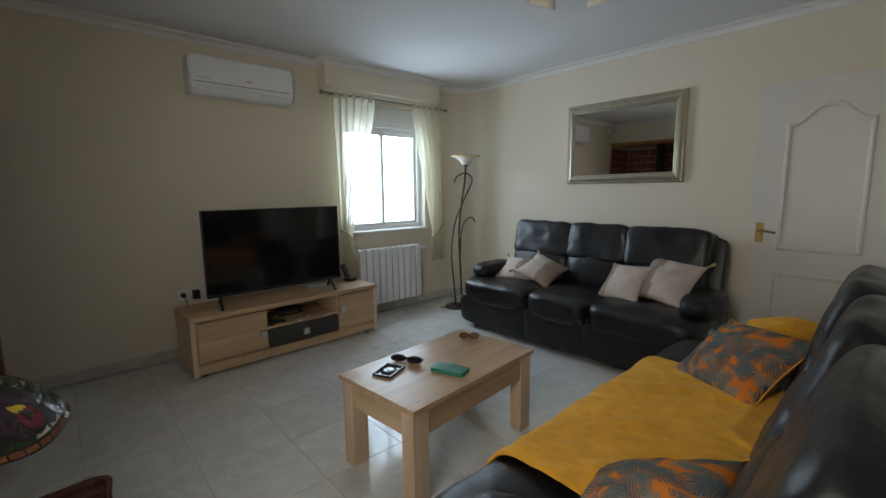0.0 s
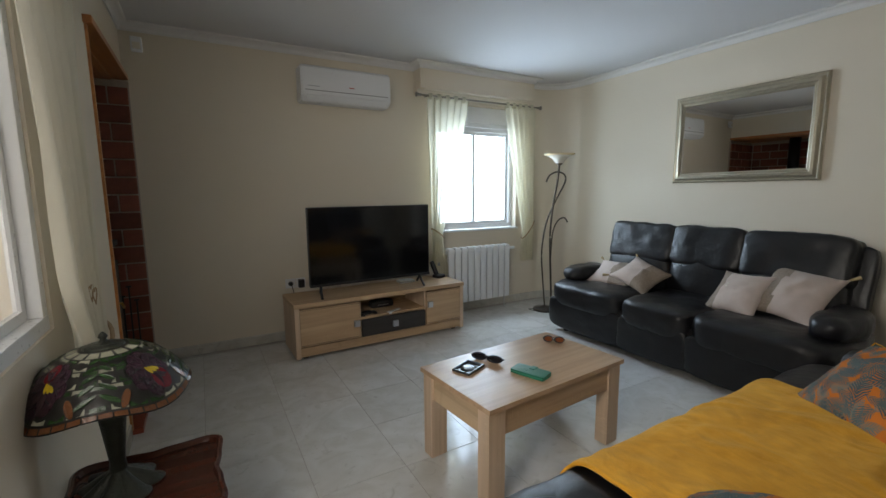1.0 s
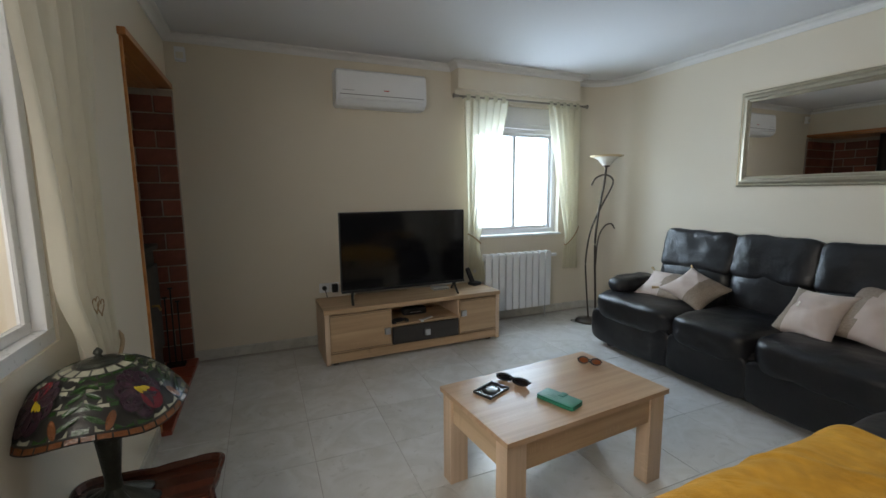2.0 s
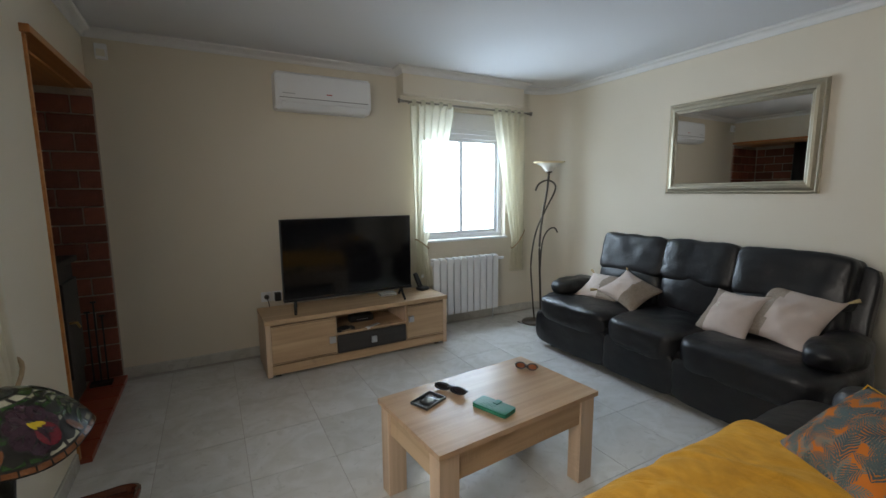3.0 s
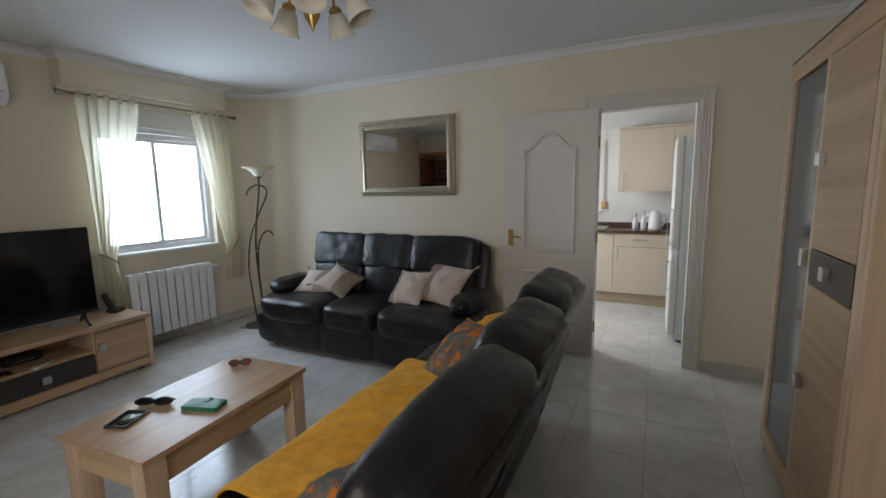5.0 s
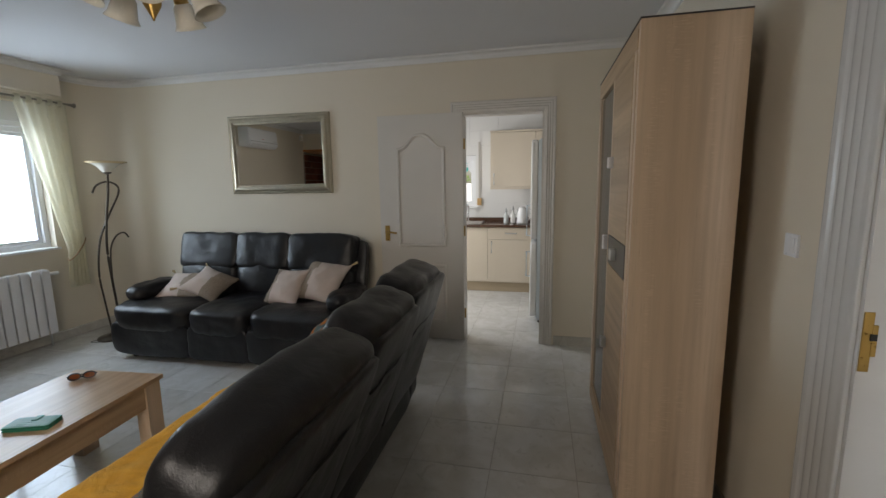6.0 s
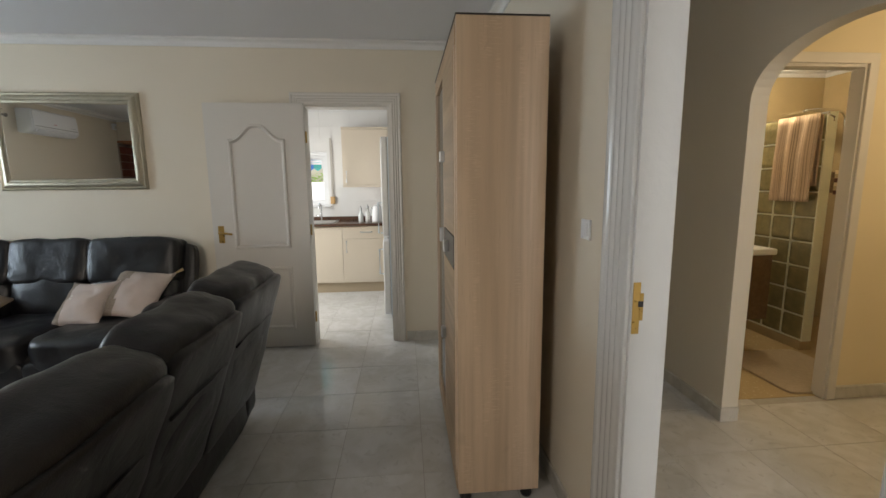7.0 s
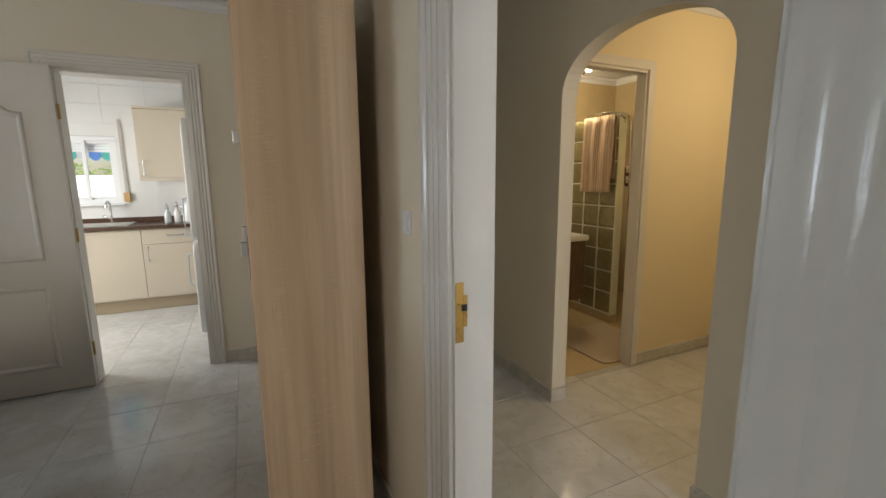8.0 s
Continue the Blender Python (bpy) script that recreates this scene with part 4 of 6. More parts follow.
make_curtain("ivory voile curtain with stitched hearts, tied back", 2.26, 0.80, 0.68,
             lambda z: ease(1.37, 1.50, (2.0 - z) / 0.9) if z > 1.1 else ease(1.50, 1.63, (1.1 - z) / 0.3), lambda z: ease(1.99, 1.87, (2.2 - z) / 1.3), 5, west, 9.0, 2.27, (1.66, 1.0), DENSE)


def make_rod(label, a, b, ends):
    rod = thing("curtain_rod", Matrix.Translation(a), label, "curtain rod")
    bm = bmesh.new()
    tube(bm, [(0, 0, 0), Vector(b) - Vector(a)], 0.0095, 12)
    part("bar", bm, PEWTER, rod, smooth=True)
    d = (Vector(b) - Vector(a)).normalized()
    for e, s in ((Vector((0, 0, 0)), -1), (Vector(b) - Vector(a), 1)):
        bm = bmesh.new()
        m = Matrix.Translation(e) @ (d * s).to_track_quat("Z", "Y").to_matrix().to_4x4()
        lathe(bm, [(0.010, 0.0), (0.013, 0.006), (0.011, 0.02), (0.017, 0.045), (0.022, 0.052), (0.022, 0.058)], 14, m=m)
        part("finial", bm, PEWTER, rod, smooth=True)
    for f in ends:
        p = (Vector(b) - Vector(a)) * f
        n = Vector((0, 1, 0)) if abs(d.x) > 0.5 else Vector((-1, 0, 0))
        bm = bmesh.new()
        tube(bm, [p, p + n * 0.075], 0.006, 8)
        part("bracket", bm, PEWTER, rod, smooth=True)
    return rod


make_rod("brushed steel curtain rod with flared ends", (2.60, 3.745, 2.215), (4.04, 3.745, 2.215), (0.05, 0.95))
make_rod("brushed steel curtain rod with flared ends", (0.345, -0.4, 2.27), (0.345, 2.14, 2.27), (0.04, 0.96))

# ---- floor lamp ----
fl = thing("floor_lamp", pose(3.90, 3.395, 0.0) @ Matrix.Diagonal((1, 1, 0.978, 1)), "dark bronze floor lamp with curled stems and a glass bowl", "lamp")
ux, uy = 0.73, -0.68
P = lambda u, z, d=0.0: (u * ux + d * 0.68, u * uy + d * 0.73, z)
bm = bmesh.new()
lathe(bm, [(0.125, 0.0), (0.128, 0.012), (0.118, 0.026), (0.05, 0.034), (0.02, 0.05)], 32)
part("base", bm, BRONZE, fl, smooth=True)


def spline(pts, n=8):
    out = []
    for k in range(len(pts) - 1):
        p = [Vector(pts[max(0, min(len(pts) - 1, k + d))]) for d in (-1, 0, 1, 2)]
        for i in range(n):
            t = i / n
            out.append(0.5 * ((2 * p[1]) + (p[2] - p[0]) * t + (2 * p[0] - 5 * p[1] + 4 * p[2] - p[3]) * t * t + (3 * p[1] - p[0] - 3 * p[2] + p[3]) * t ** 3))
    return out + [Vector(pts[-1])]


for pts, rr in (([P(0.03, 0.03), P(0.065, 0.10), P(0.045, 0.62), P(0.04, 0.90), P(0.065, 1.18), P(0.10, 1.42), P(0.115, 1.60)], 0.0105),
                ([P(0.0, 0.04), P(-0.03, 0.38, 0.01), P(-0.045, 0.66, 0.015), P(-0.005, 0.97, 0.015), P(0.09, 1.22, 0.01), P(0.175, 1.41), P(0.172, 1.49), P(0.10, 1.525), P(0.02, 1.49), P(-0.015, 1.42)], 0.0085),
                ([P(0.05, 0.60, -0.012), P(0.065, 0.87, -0.012), P(0.115, 1.0), P(0.18, 1.035), P(0.215, 0.985)], 0.0075)):
    bm = bmesh.new()
    tube(bm, spline(pts), rr, 8)
    part("stem", bm, BRONZE, fl, smooth=True)
bm = bmesh.new()
lathe(bm, [(0.012, 0.0), (0.034, 0.012), (0.03, 0.025)], 20, P(0.115, 1.595))
part("cup", bm, BRONZE, fl, smooth=True)
bm = bmesh.new()
lathe(bm, [(0.036, 0.0), (0.052, 0.02), (0.075, 0.052), (0.112, 0.078), (0.155, 0.092), (0.155, 0.097), (0.108, 0.084), (0.07, 0.058), (0.03, 0.012)], 36, P(0.115, 1.615), cap=False)
bowl = part("shade", bm, FROST, fl, "alabaster glass bowl shade", smooth=True)
bm = bmesh.new()
lathe(bm, [(0.118, 0.0795), (0.1575, 0.0915), (0.1575, 0.0985), (0.118, 0.0895)], 36, P(0.115, 1.615), cap=False)
part("rim", bm, TRANSLAMP, bowl, "amber tinted rim", smooth=True)
bm = bmesh.new()
tube(bm, spline([P(-0.1, 0.006), P(-0.17, 0.005, -0.02), P(-0.12, 0.005, -0.07), P(0.05, 0.005, -0.13), P(0.2, 0.005, -0.10)]), 0.003, 6)
part("flex", bm, BLACK, fl, smooth=True)

# ---- chandelier ----
ch = thing("chandelier", pose(2.48, 1.108, -0.028), "brass ceiling light with bell-shaped frosted glass shades", "ceiling light")
bm = bmesh.new()
lathe(bm, [(0.004, 2.195), (0.006, 2.205), (0.036, 2.262), (0.038, 2.275), (0.012, 2.29), (0.010, 2.40), (0.02, 2.44), (0.010, 2.46), (0.010, 2.51), (0.055, 2.52), (0.06, 2.535)], 20)
part("stem", bm, BRASS, ch, smooth=True)
for k in range(5):
    a = 2 * math.pi * k / 5 + 0.087
    ca, sa = math.cos(a), math.sin(a)
    bm = bmesh.new()
    tube(bm, spline([(0.02 * ca, 0.02 * sa, 2.29), (0.07 * ca, 0.07 * sa, 2.42), (0.13 * ca, 0.13 * sa, 2.445), (0.17 * ca, 0.17 * sa, 2.41), (0.18 * ca, 0.18 * sa, 2.365)]), 0.0065, 8)
    arm = part("arm", bm, BRASS, ch, smooth=True)
    tilt = Matrix.Translation((0.18 * ca, 0.18 * sa, 2.365)) @ Matrix.Rotation(a, 4, "Z") @ Matrix.Rotation(radians(-26), 4, "Y")
    bm = bmesh.new()
    lathe(bm, [(0.012, 0.005), (0.032, -0.008), (0.034, -0.03), (0.028, -0.032)], 16, m=tilt)
    part("lampholder", bm, BRASS, arm, smooth=True)
    bm = bmesh.new()
    lathe(bm, [(0.030, -0.022), (0.046, -0.045), (0.053, -0.08), (0.060, -0.115), (0.074, -0.14), (0.071, -0.141), (0.056, -0.115), (0.049, -0.08), (0.040, -0.045), (0.024, -0.022)], 24, m=tilt, cap=False)
    part("shade", bm, FROST, arm, "frosted bell-shaped glass shade", smooth=True)


# ---- cushions and throw ----
def pillow_bm(w, h, t, seed, n=18):
    bm = bmesh.new()
    for side in (1, -1):
        g = [[None] * (n + 1) for _ in range(n + 1)]
        for i in range(n + 1):
            for j in range(n + 1):
                u, v = 2 * i / n - 1, 2 * j / n - 1
                pin_u, pin_v = 1 - 0.13 * (1 - v * v), 1 - 0.13 * (1 - u * u)
                puffy = (max(0.0, 1 - u * u) ** 0.62) * (max(0.0, 1 - v * v) ** 0.62)
                z = side * t / 2 * puffy * (1 + 0.16 * noise.noise((u * 1.8 + seed, v * 1.8, side)))
                z += 0.014 * puffy * noise.noise((u * 3.4 + seed, v * 3.4, side * 2)) + 0.006 * puffy * noise.noise((u * 11 + seed, v * 11, side * 2))
                g[i][j] = bm.verts.new((u * w / 2 * pin_u, v * h / 2 * pin_v, z))
        for i in range(n):
            for j in range(n):
                q = (g[i][j], g[i + 1][j], g[i + 1][j + 1], g[i][j + 1])
                bm.faces.new(q if side == 1 else q[::-1])
    bmesh.ops.remove_doubles(bm, verts=bm.verts[:], dist=0.0005)
    return bm


LACE = plain("beige_woven_trim", (0.43, 0.35, 0.28), 0.95, var=0.35, scale=95, fine=300, relief=0.8, spec=0.1)
TASSEL = plain("straw_tassel", (0.52, 0.38, 0.20), 0.9, var=0.3, scale=120)


def blush_cushion(m, w, h, t, seed, band, button=False, tassels=True):
    c = thing("cushion", m, "blush beige cotton cushion with a woven band and tassels", "cushion", "beige cushions")
    part("cover", pillow_bm(w, h, t, seed), BLUSH, c, smooth=True)
    full = pillow_bm(w * 1.006, h * 1.006, t * 1.03, seed)
    bmesh.ops.delete(full, geom=[v for v in full.verts if not (band[0] * w / 2 < v.co.x < band[1] * w / 2)], context="VERTS")
    part("woven_band", full, LACE, c, "dotted beige woven band", smooth=True)
    if button:
        for k in (0.06, 0.0):
            bm = bmesh.new()
            lathe(bm, [(0.006, 0.0), (0.008, 0.003), (0.006, 0.006)], 12, (band[1] * w / 2 + 0.03, k * h, t / 2 * 0.93))
            part("button", bm, FROST, c)
    if tassels:
        for sx, sy in ((-1, 1), (1, 1), (-1, -1), (1, -1)):
            bm = bmesh.new()
            d = Vector((sx, sy, 0)).normalized()
            p0 = Vector((sx * w / 2 * 0.985, sy * h / 2 * 0.985, 0))
            tube(bm, [p0 - d * 0.01, p0 + d * 0.012, p0 + d * 0.022, p0 + d * 0.045], 0.006, 8, 0.013)
            part("tassel", bm, TASSEL, c)
    return c


def facing(p, normal, spin):
    """A pose whose z axis is the cushion's face."""
    q = Vector(normal).to_track_quat("Z", "Y").to_matrix().to_4x4()
    return Matrix.Translation(p) @ q @ Matrix.Rotation(radians(spin), 4, "Z")


def laid(p, normal, along):
    """A pose whose z axis is the cushion's face and whose x axis runs along its side."""
    z = Vector(normal).normalized()
    x = (Vector(along) - z * z.dot(Vector(along))).normalized()
    m = Matrix((x, z.cross(x), z)).transposed().to_4x4()
    m.translation = p
    return m


blush_cushion(laid((3.93, 1.495, 0.575), (-0.70, 0.15, 0.70), (-0.16, -0.985, 0.06)), 0.37, 0.37, 0.15, 2.0, (-0.98, -0.45), True, False)
blush_cushion(laid((4.00, 1.20, 0.620), (-0.70, -0.02, 0.71), (-0.07, -0.988, -0.14)), 0.41, 0.43, 0.15, 6.0, (-0.98, -0.30))
blush_cushion(laid((3.93, 2.27, 0.575), (-0.40, -0.32, 0.86), (0.10, -0.88, -0.45)), 0.37, 0.37, 0.13, 11.0, (0.05, 0.98))
blush_cushion(laid((3.95, 2.54, 0.545), (-0.42, -0.10, 0.90), (0.22, -0.96, -0.02)), 0.41, 0.38, 0.12, 15.0, (-0.1, 0.98))


def leaf_print():
    """Orange cloth printed with feathered slate-blue leaves, each turned its own way."""
    m, nt, b = base_material("leaf_print_cotton", 0.9, 0, 0.15)

    def calc(op, x, y=None):
        n = nt.nodes.new("ShaderNodeMath")
        n.operation = op
        for k, v in enumerate((x, y)):
            if v is not None:
                if hasattr(v, "is_linked"):
                    nt.links.new(v, n.inputs[k])
                else:
                    n.inputs[k].default_value = v
        return n.outputs[0]

    cloth = mixed(nt, noise_node(nt, 8, 3).outputs[0], (0.44, 0.12, 0.015), (0.62, 0.20, 0.03))
    for size, shift, tone in ((15.0, 0.0, (0.15, 0.18, 0.165)), (11.0, 3.7, (0.065, 0.092, 0.10)), (13.0, 8.1, (0.09, 0.12, 0.12))):
        tc, mp, vo = (nt.nodes.new(n) for n in ("ShaderNodeTexCoord", "ShaderNodeMapping", "ShaderNodeTexVoronoi"))
        mp.inputs["Location"].default_value = (shift, shift * 0.7, 0)
        bend = noise_node(nt, 14, 3)
        wob = nt.nodes.new("ShaderNodeVectorMath")
        wob.operation = "MULTIPLY_ADD"
        wob.inputs[1].default_value = (0.035, 0.035, 0)
        nt.links.new(bend.outputs[1], wob.inputs[0])
        nt.links.new(tc.outputs["Object"], wob.inputs[2])
        nt.links.new(wob.outputs[0], mp.inputs[0])
        vo.voronoi_dimensions = "2D"
        vo.inputs["Scale"].default_value = size
        nt.links.new(mp.outputs[0], vo.inputs["Vector"])
        df, sp, sc = (nt.nodes.new(n) for n in ("ShaderNodeVectorMath", "ShaderNodeSeparateXYZ", "ShaderNodeSeparateColor"))
        df.operation = "SUBTRACT"
        nt.links.new(mp.outputs[0], df.inputs[0])
        nt.links.new(vo.outputs["Position"], df.inputs[1])
        nt.links.new(df.outputs[0], sp.inputs[0])
        nt.links.new(vo.outputs["Color"], sc.inputs[0])
        ang = calc("MULTIPLY", sc.outputs[0], 6.28)
        ca, sa = calc("COSINE", ang), calc("SINE", ang)
        u = calc("MULTIPLY", calc("ADD", calc("MULTIPLY", sp.outputs[0], ca), calc("MULTIPLY", sp.outputs[1], sa)), size)
        v = calc("ABSOLUTE", calc("MULTIPLY", calc("SUBTRACT", calc("MULTIPLY", sp.outputs[1], ca), calc("MULTIPLY", sp.outputs[0], sa)), size))
        body = calc("SUBTRACT", calc("MULTIPLY", calc("SUBTRACT", 1.0, calc("MULTIPLY", calc("MULTIPLY", u, u), 2.2)), 0.30), v)
        barb = calc("SINE", calc("MULTIPLY", calc("SUBTRACT", u, calc("MULTIPLY", v, 1.6)), 44.0))
        mask = calc("MULTIPLY", calc("GREATER_THAN", body, 0.0), calc("GREATER_THAN", calc("ADD", barb, calc("MULTIPLY", body, 3.0)), -0.15))
        cloth = mixed(nt, mask, cloth, tone)
    nt.links.new(cloth, b.inputs["Base Color"])
    fine = noise_node(nt, 420, 2)
    bump(nt, b, fine.outputs[0], 0.3, 0.003)
    return m


LEAF = leaf_print()


def leaf_cushion(m, w, t, seed, label="orange cushion with slate-blue leaf print"):
    c = thing("cushion", m, label, "cushion", "leaf-print cushions")
    part("cover", pillow_bm(w, w, t, seed), LEAF, c, smooth=True)
    bm = bmesh.new()
    n = 20
    loop = []
    for a, b in (((-1, -1), (1, -1)), ((1, -1), (1, 1)), ((1, 1), (-1, 1)), ((-1, 1), (-1, -1))):
        for i in range(n):
            u, v = a[0] + (b[0] - a[0]) * i / n, a[1] + (b[1] - a[1]) * i / n
            loop.append((u * w / 2 * (1 - 0.13 * (1 - v * v)), v * w / 2 * (1 - 0.13 * (1 - u * u)), 0))
    tube(bm, loop + loop[:1], 0.003, 6)
    part("piping", bm, MUSTARD, c, "mustard piping", smooth=True)
    return c


leaf_cushion(facing((2.71, 0.44, 0.59), (-0.45, 0.34, 0.82), 8), 0.43, 0.23, 3.0)
leaf_cushion(facing((1.655, 0.37, 0.545), (-0.05, 0.42, 0.90), 4), 0.42, 0.17, 8.0)


def seat_drape(name, label, xs, ys, height, seed):
    """A soft blanket: a sheet of cloth laid over a surface height, with folds and a turned edge."""
    bm = bmesh.new()
    nx, ny = 110, 84
    rows = []
    for j in range(ny + 1):
        row = []
        for i in range(nx + 1):
            s, t = i / nx, j / ny
            x = xs[0] + (xs[1] - xs[0]) * s + 0.05 * noise.noise((t * 2.2, seed, 0.3))
            d = ys[0] + (ys[1] - ys[0]) * t
            y, z = height(d, x)
            fold = 0.010 * noise.noise((x * 3 + d * 2, d * 4 - x * 2, seed)) + 0.003 * noise.noise((x * 15 - d * 9, d * 12 + x * 5, seed + 4))
            fold += 0.008 * max(0.0, 1 - 8 * abs(noise.noise((x * 3.1 + d * 1.4, d * 2.2 - x, seed + 12))))
            fold += 0.009 * max(0.0, math.sin(9 * (x * 0.8 + d) + 3 * noise.noise((x * 2, d * 2, seed + 9)))) ** 3
            row.append(Vector((x, y + fold * 0.5, z + 0.014 + abs(fold))))
        rows.append(row)
    sheet(bm, rows, 0.010)
    ob = new(name, mesh_of(name, bm, MUSTARD, True))
    return tagged(ob, label, "blanket")


def over_seat(d, x):
    """Distance along the seat from the back, over the rounded front edge and down."""
    flat = 0.522
    if d < flat:
        return 0.22 + d, 0.482 + 0.012 * math.sin(math.pi * d / flat)
    a = (d - flat) / 0.11
    if a < math.pi / 2:
        return 0.22 + flat + 0.14 * math.sin(a), 0.482 - 0.14 * (1 - math.cos(a))
    return 0.22 + flat + 0.145, 0.342 - (d - flat - 0.11 * math.pi / 2)


seat_drape("throw_blanket", "mustard yellow fleece throw spread over the sofa seat", (1.61, 2.73), (0.0, 0.78), over_seat, 2.0)


def bunch(d, x):
    return 0.16 + d, 0.615 + 0.05 * math.sin(math.pi * d / 0.34) + 0.02 * math.sin((x - 2.78) * 8) + 0.018 * math.sin(30 * (x - 2.78) + 9 * d)


seat_drape("throw_blanket", "mustard yellow fleece bunched in the sofa corner", (2.84, 3.22), (0.0, 0.34), bunch, 6.0)

# ---- on the coffee table ----
TZ = 0.4472
wal = thing("phone_wallet", pose(1.985, 1.437, TZ, 0, 0, -70), "green folded phone wallet with a strap on the table", "phone case")
bm = bmesh.new()
puff(bm, -0.088, 0.088, -0.045, 0.045, 0.0, 0.009, 14, 6, 0.0006)
part("back_cover", bm, GREENCASE, wal, smooth=True)
bm = bmesh.new()
puff(bm, -0.088, 0.088, -0.045, 0.045, 0.010, 0.019, 14, 6, 0.0006)
part("front_cover", bm, GREENCASE, wal, smooth=True)
bm = bmesh.new()
puff(bm, -0.014, 0.014, 0.008, 0.049, 0.0185, 0.0215, 10, 4, 0.0)
part("strap", bm, GREENCASE, wal, smooth=True)
for k in range(3):
    part("embossing", B(-0.055 + 0.01 * k, -0.01 + 0.015 * k, -0.030 + 0.012 * k, -0.027 + 0.012 * k, 0.0186, 0.0195), GREENCASE, wal)
PHONE_GLASS = plain("smoky_phone_glass", (0.05, 0.055, 0.06), 0.15, var=0.2)
# phone modelled as a low tray; the disc marks its pale reflection
flat_phone = thing("dark_phone", pose(1.765, 1.635, TZ, 0, 0, 24) @ Matrix.Diagonal((1.15, 1.1, 0.6, 1)), "dark phone lying flat, with a disc for its pale reflection", "tray")
bm = bmesh.new()
box(bm, -0.06, 0.06, -0.045, 0.045, 0.0, 0.006, 0.002)
for x0_, x1_, y0_, y1_ in ((-0.06, 0.06, -0.045, -0.039), (-0.06, 0.06, 0.039, 0.045), (-0.06, -0.054, -0.039, 0.039), (0.054, 0.06, -0.039, 0.039)):
    box(bm, x0_, x1_, y0_, y1_, 0.006, 0.020, 0.0015)
part("tray", bm, PHONE_GLASS, flat_phone)
bm = bmesh.new()
lathe(bm, [(0.03, 0.007), (0.036, 0.010), (0.034, 0.015), (0.02, 0.017)], 24)
part("disc", bm, PHONE_GLASS, flat_phone, smooth=True)


def sunglasses(m, label, lens_col, size=1.0):
    g = thing("sunglasses", m, label, "sunglasses")
    lens = plain("tinted_lens", lens_col, 0.08)
    for sx in (-1, 1):
        bm = bmesh.new()
        pts = [(sx * 0.034 + 0.027 * math.cos(a), 0.004 * math.cos(a), 0.023 + 0.021 * math.sin(a)) for a in (2 * math.pi * k / 20 for k in range(21))]
        tube(bm, pts, 0.0046, 6)
        rim = part("rim", bm, BLACK, g, smooth=True)
        bm = bmesh.new()
        lathe(bm, [(0.0255, -0.0008), (0.0255, 0.0008)], 20, m=Matrix.Translation((sx * 0.034, 0, 0.023)) @ Matrix.Rotation(radians(90), 4, "X") @ Matrix.Diagonal((1, 0.82, 1, 1)))
        part("lens", bm, lens, rim)
        bm = bmesh.new()
        tube(bm, [(sx * 0.064, 0.0, 0.026), (sx * 0.066, 0.008, 0.024), (sx * 0.02, 0.016 + 0.006 * sx, 0.014), (-sx * 0.045, 0.018 + 0.006 * sx, 0.006)], 0.0048, 6)
        part("temple", bm, BLACK, g, smooth=True)
    bm = bmesh.new()
    tube(bm, [(-0.010, 0, 0.03), (0, -0.002, 0.034), (0.010, 0, 0.03)], 0.003, 6)
    part("bridge", bm, BLACK, g, smooth=True)
    return g


sunglasses(pose(2.375, 1.69, TZ + 0.0015, 0, 0, -50) @ Matrix.Diagonal((0.9, 0.9, 0.8, 1)), "tortoiseshell sunglasses with amber lenses on the table", (0.20, 0.05, 0.01))
sunglasses(pose(1.895, 1.665, TZ + 0.0015, 0, 0, -62) @ Matrix.Diagonal((1.3, 1.6, 0.8, 1)), "black wraparound sunglasses on the table", (0.012, 0.012, 0.018))

# ---- small things round the television ----
tel = thing("cordless_phone", pose(2.70, 3.62, 0.4525, 0, 0, 20), "black cordless telephone in its charging cradle", "telephone")
bm = bmesh.new()
puff(bm, -0.055, 0.055, -0.05, 0.05, 0.0, 0.032, 5, 6, 0.0)
part("cradle", bm, BLACK, tel, smooth=True)
hb = bmesh.new()
puff(hb, -0.024, 0.024, -0.013, 0.013, 0.0, 0.155, 6, 6, 0.0)
bmesh.ops.transform(hb, matrix=pose(-0.012, 0.012, 0.018, -22, -8, 0), verts=hb.verts[:])
hs = part("handset", hb, BLACK, tel, smooth=True)
part("display", B(-0.026, 0.006, -0.012, -0.006, 0.12, 0.15), STEEL, hs)
st = thing("set_top_box", pose(2.33, 3.60, 0.4525), "flat pale set-top box under the television", "electronics")
part("casing", B(-0.075, 0.075, -0.05, 0.05, 0.0, 0.022, 0.004), plain("silver_plastic", (0.45, 0.45, 0.44), 0.4), st)
part("seam", B(-0.076, 0.076, -0.051, -0.049, 0.009, 0.011), BLACK, st)
rm = thing("remote_control", pose(2.10, 3.36, 0.2535, 0, 0, 28), "white remote control lying in the cabinet niche", "remote control")
part("body", B(-0.075, 0.075, -0.02, 0.02, 0.0, 0.018, 0.006), PVC, rm)
part("keypad", B(-0.05, 0.06, -0.012, 0.012, 0.018, 0.0195), STEEL, rm)
gc = thing("game_controller", pose(1.86, 3.385, 0.2535, 0, 0, 12), "black game controller lying in the cabinet niche", "controller")
bm = bmesh.new()
puff(bm, -0.05, 0.05, -0.03, 0.03, 0.005, 0.04, 3, 6, 0.0)
part("body", bm, BLACK, gc, smooth=True)
for sx in (-1, 1):
    bm = bmesh.new()
    puff(bm, sx * 0.06 - 0.02, sx * 0.06 + 0.02, -0.06, 0.02, 0.0, 0.035, 2.6, 6, 0.0)
    part("grip", bm, BLACK, gc, smooth=True)
rt = thing("router", pose(2.06, 3.56, 0.2535), "black router standing at the back of the niche", "router")
bm = bmesh.new()
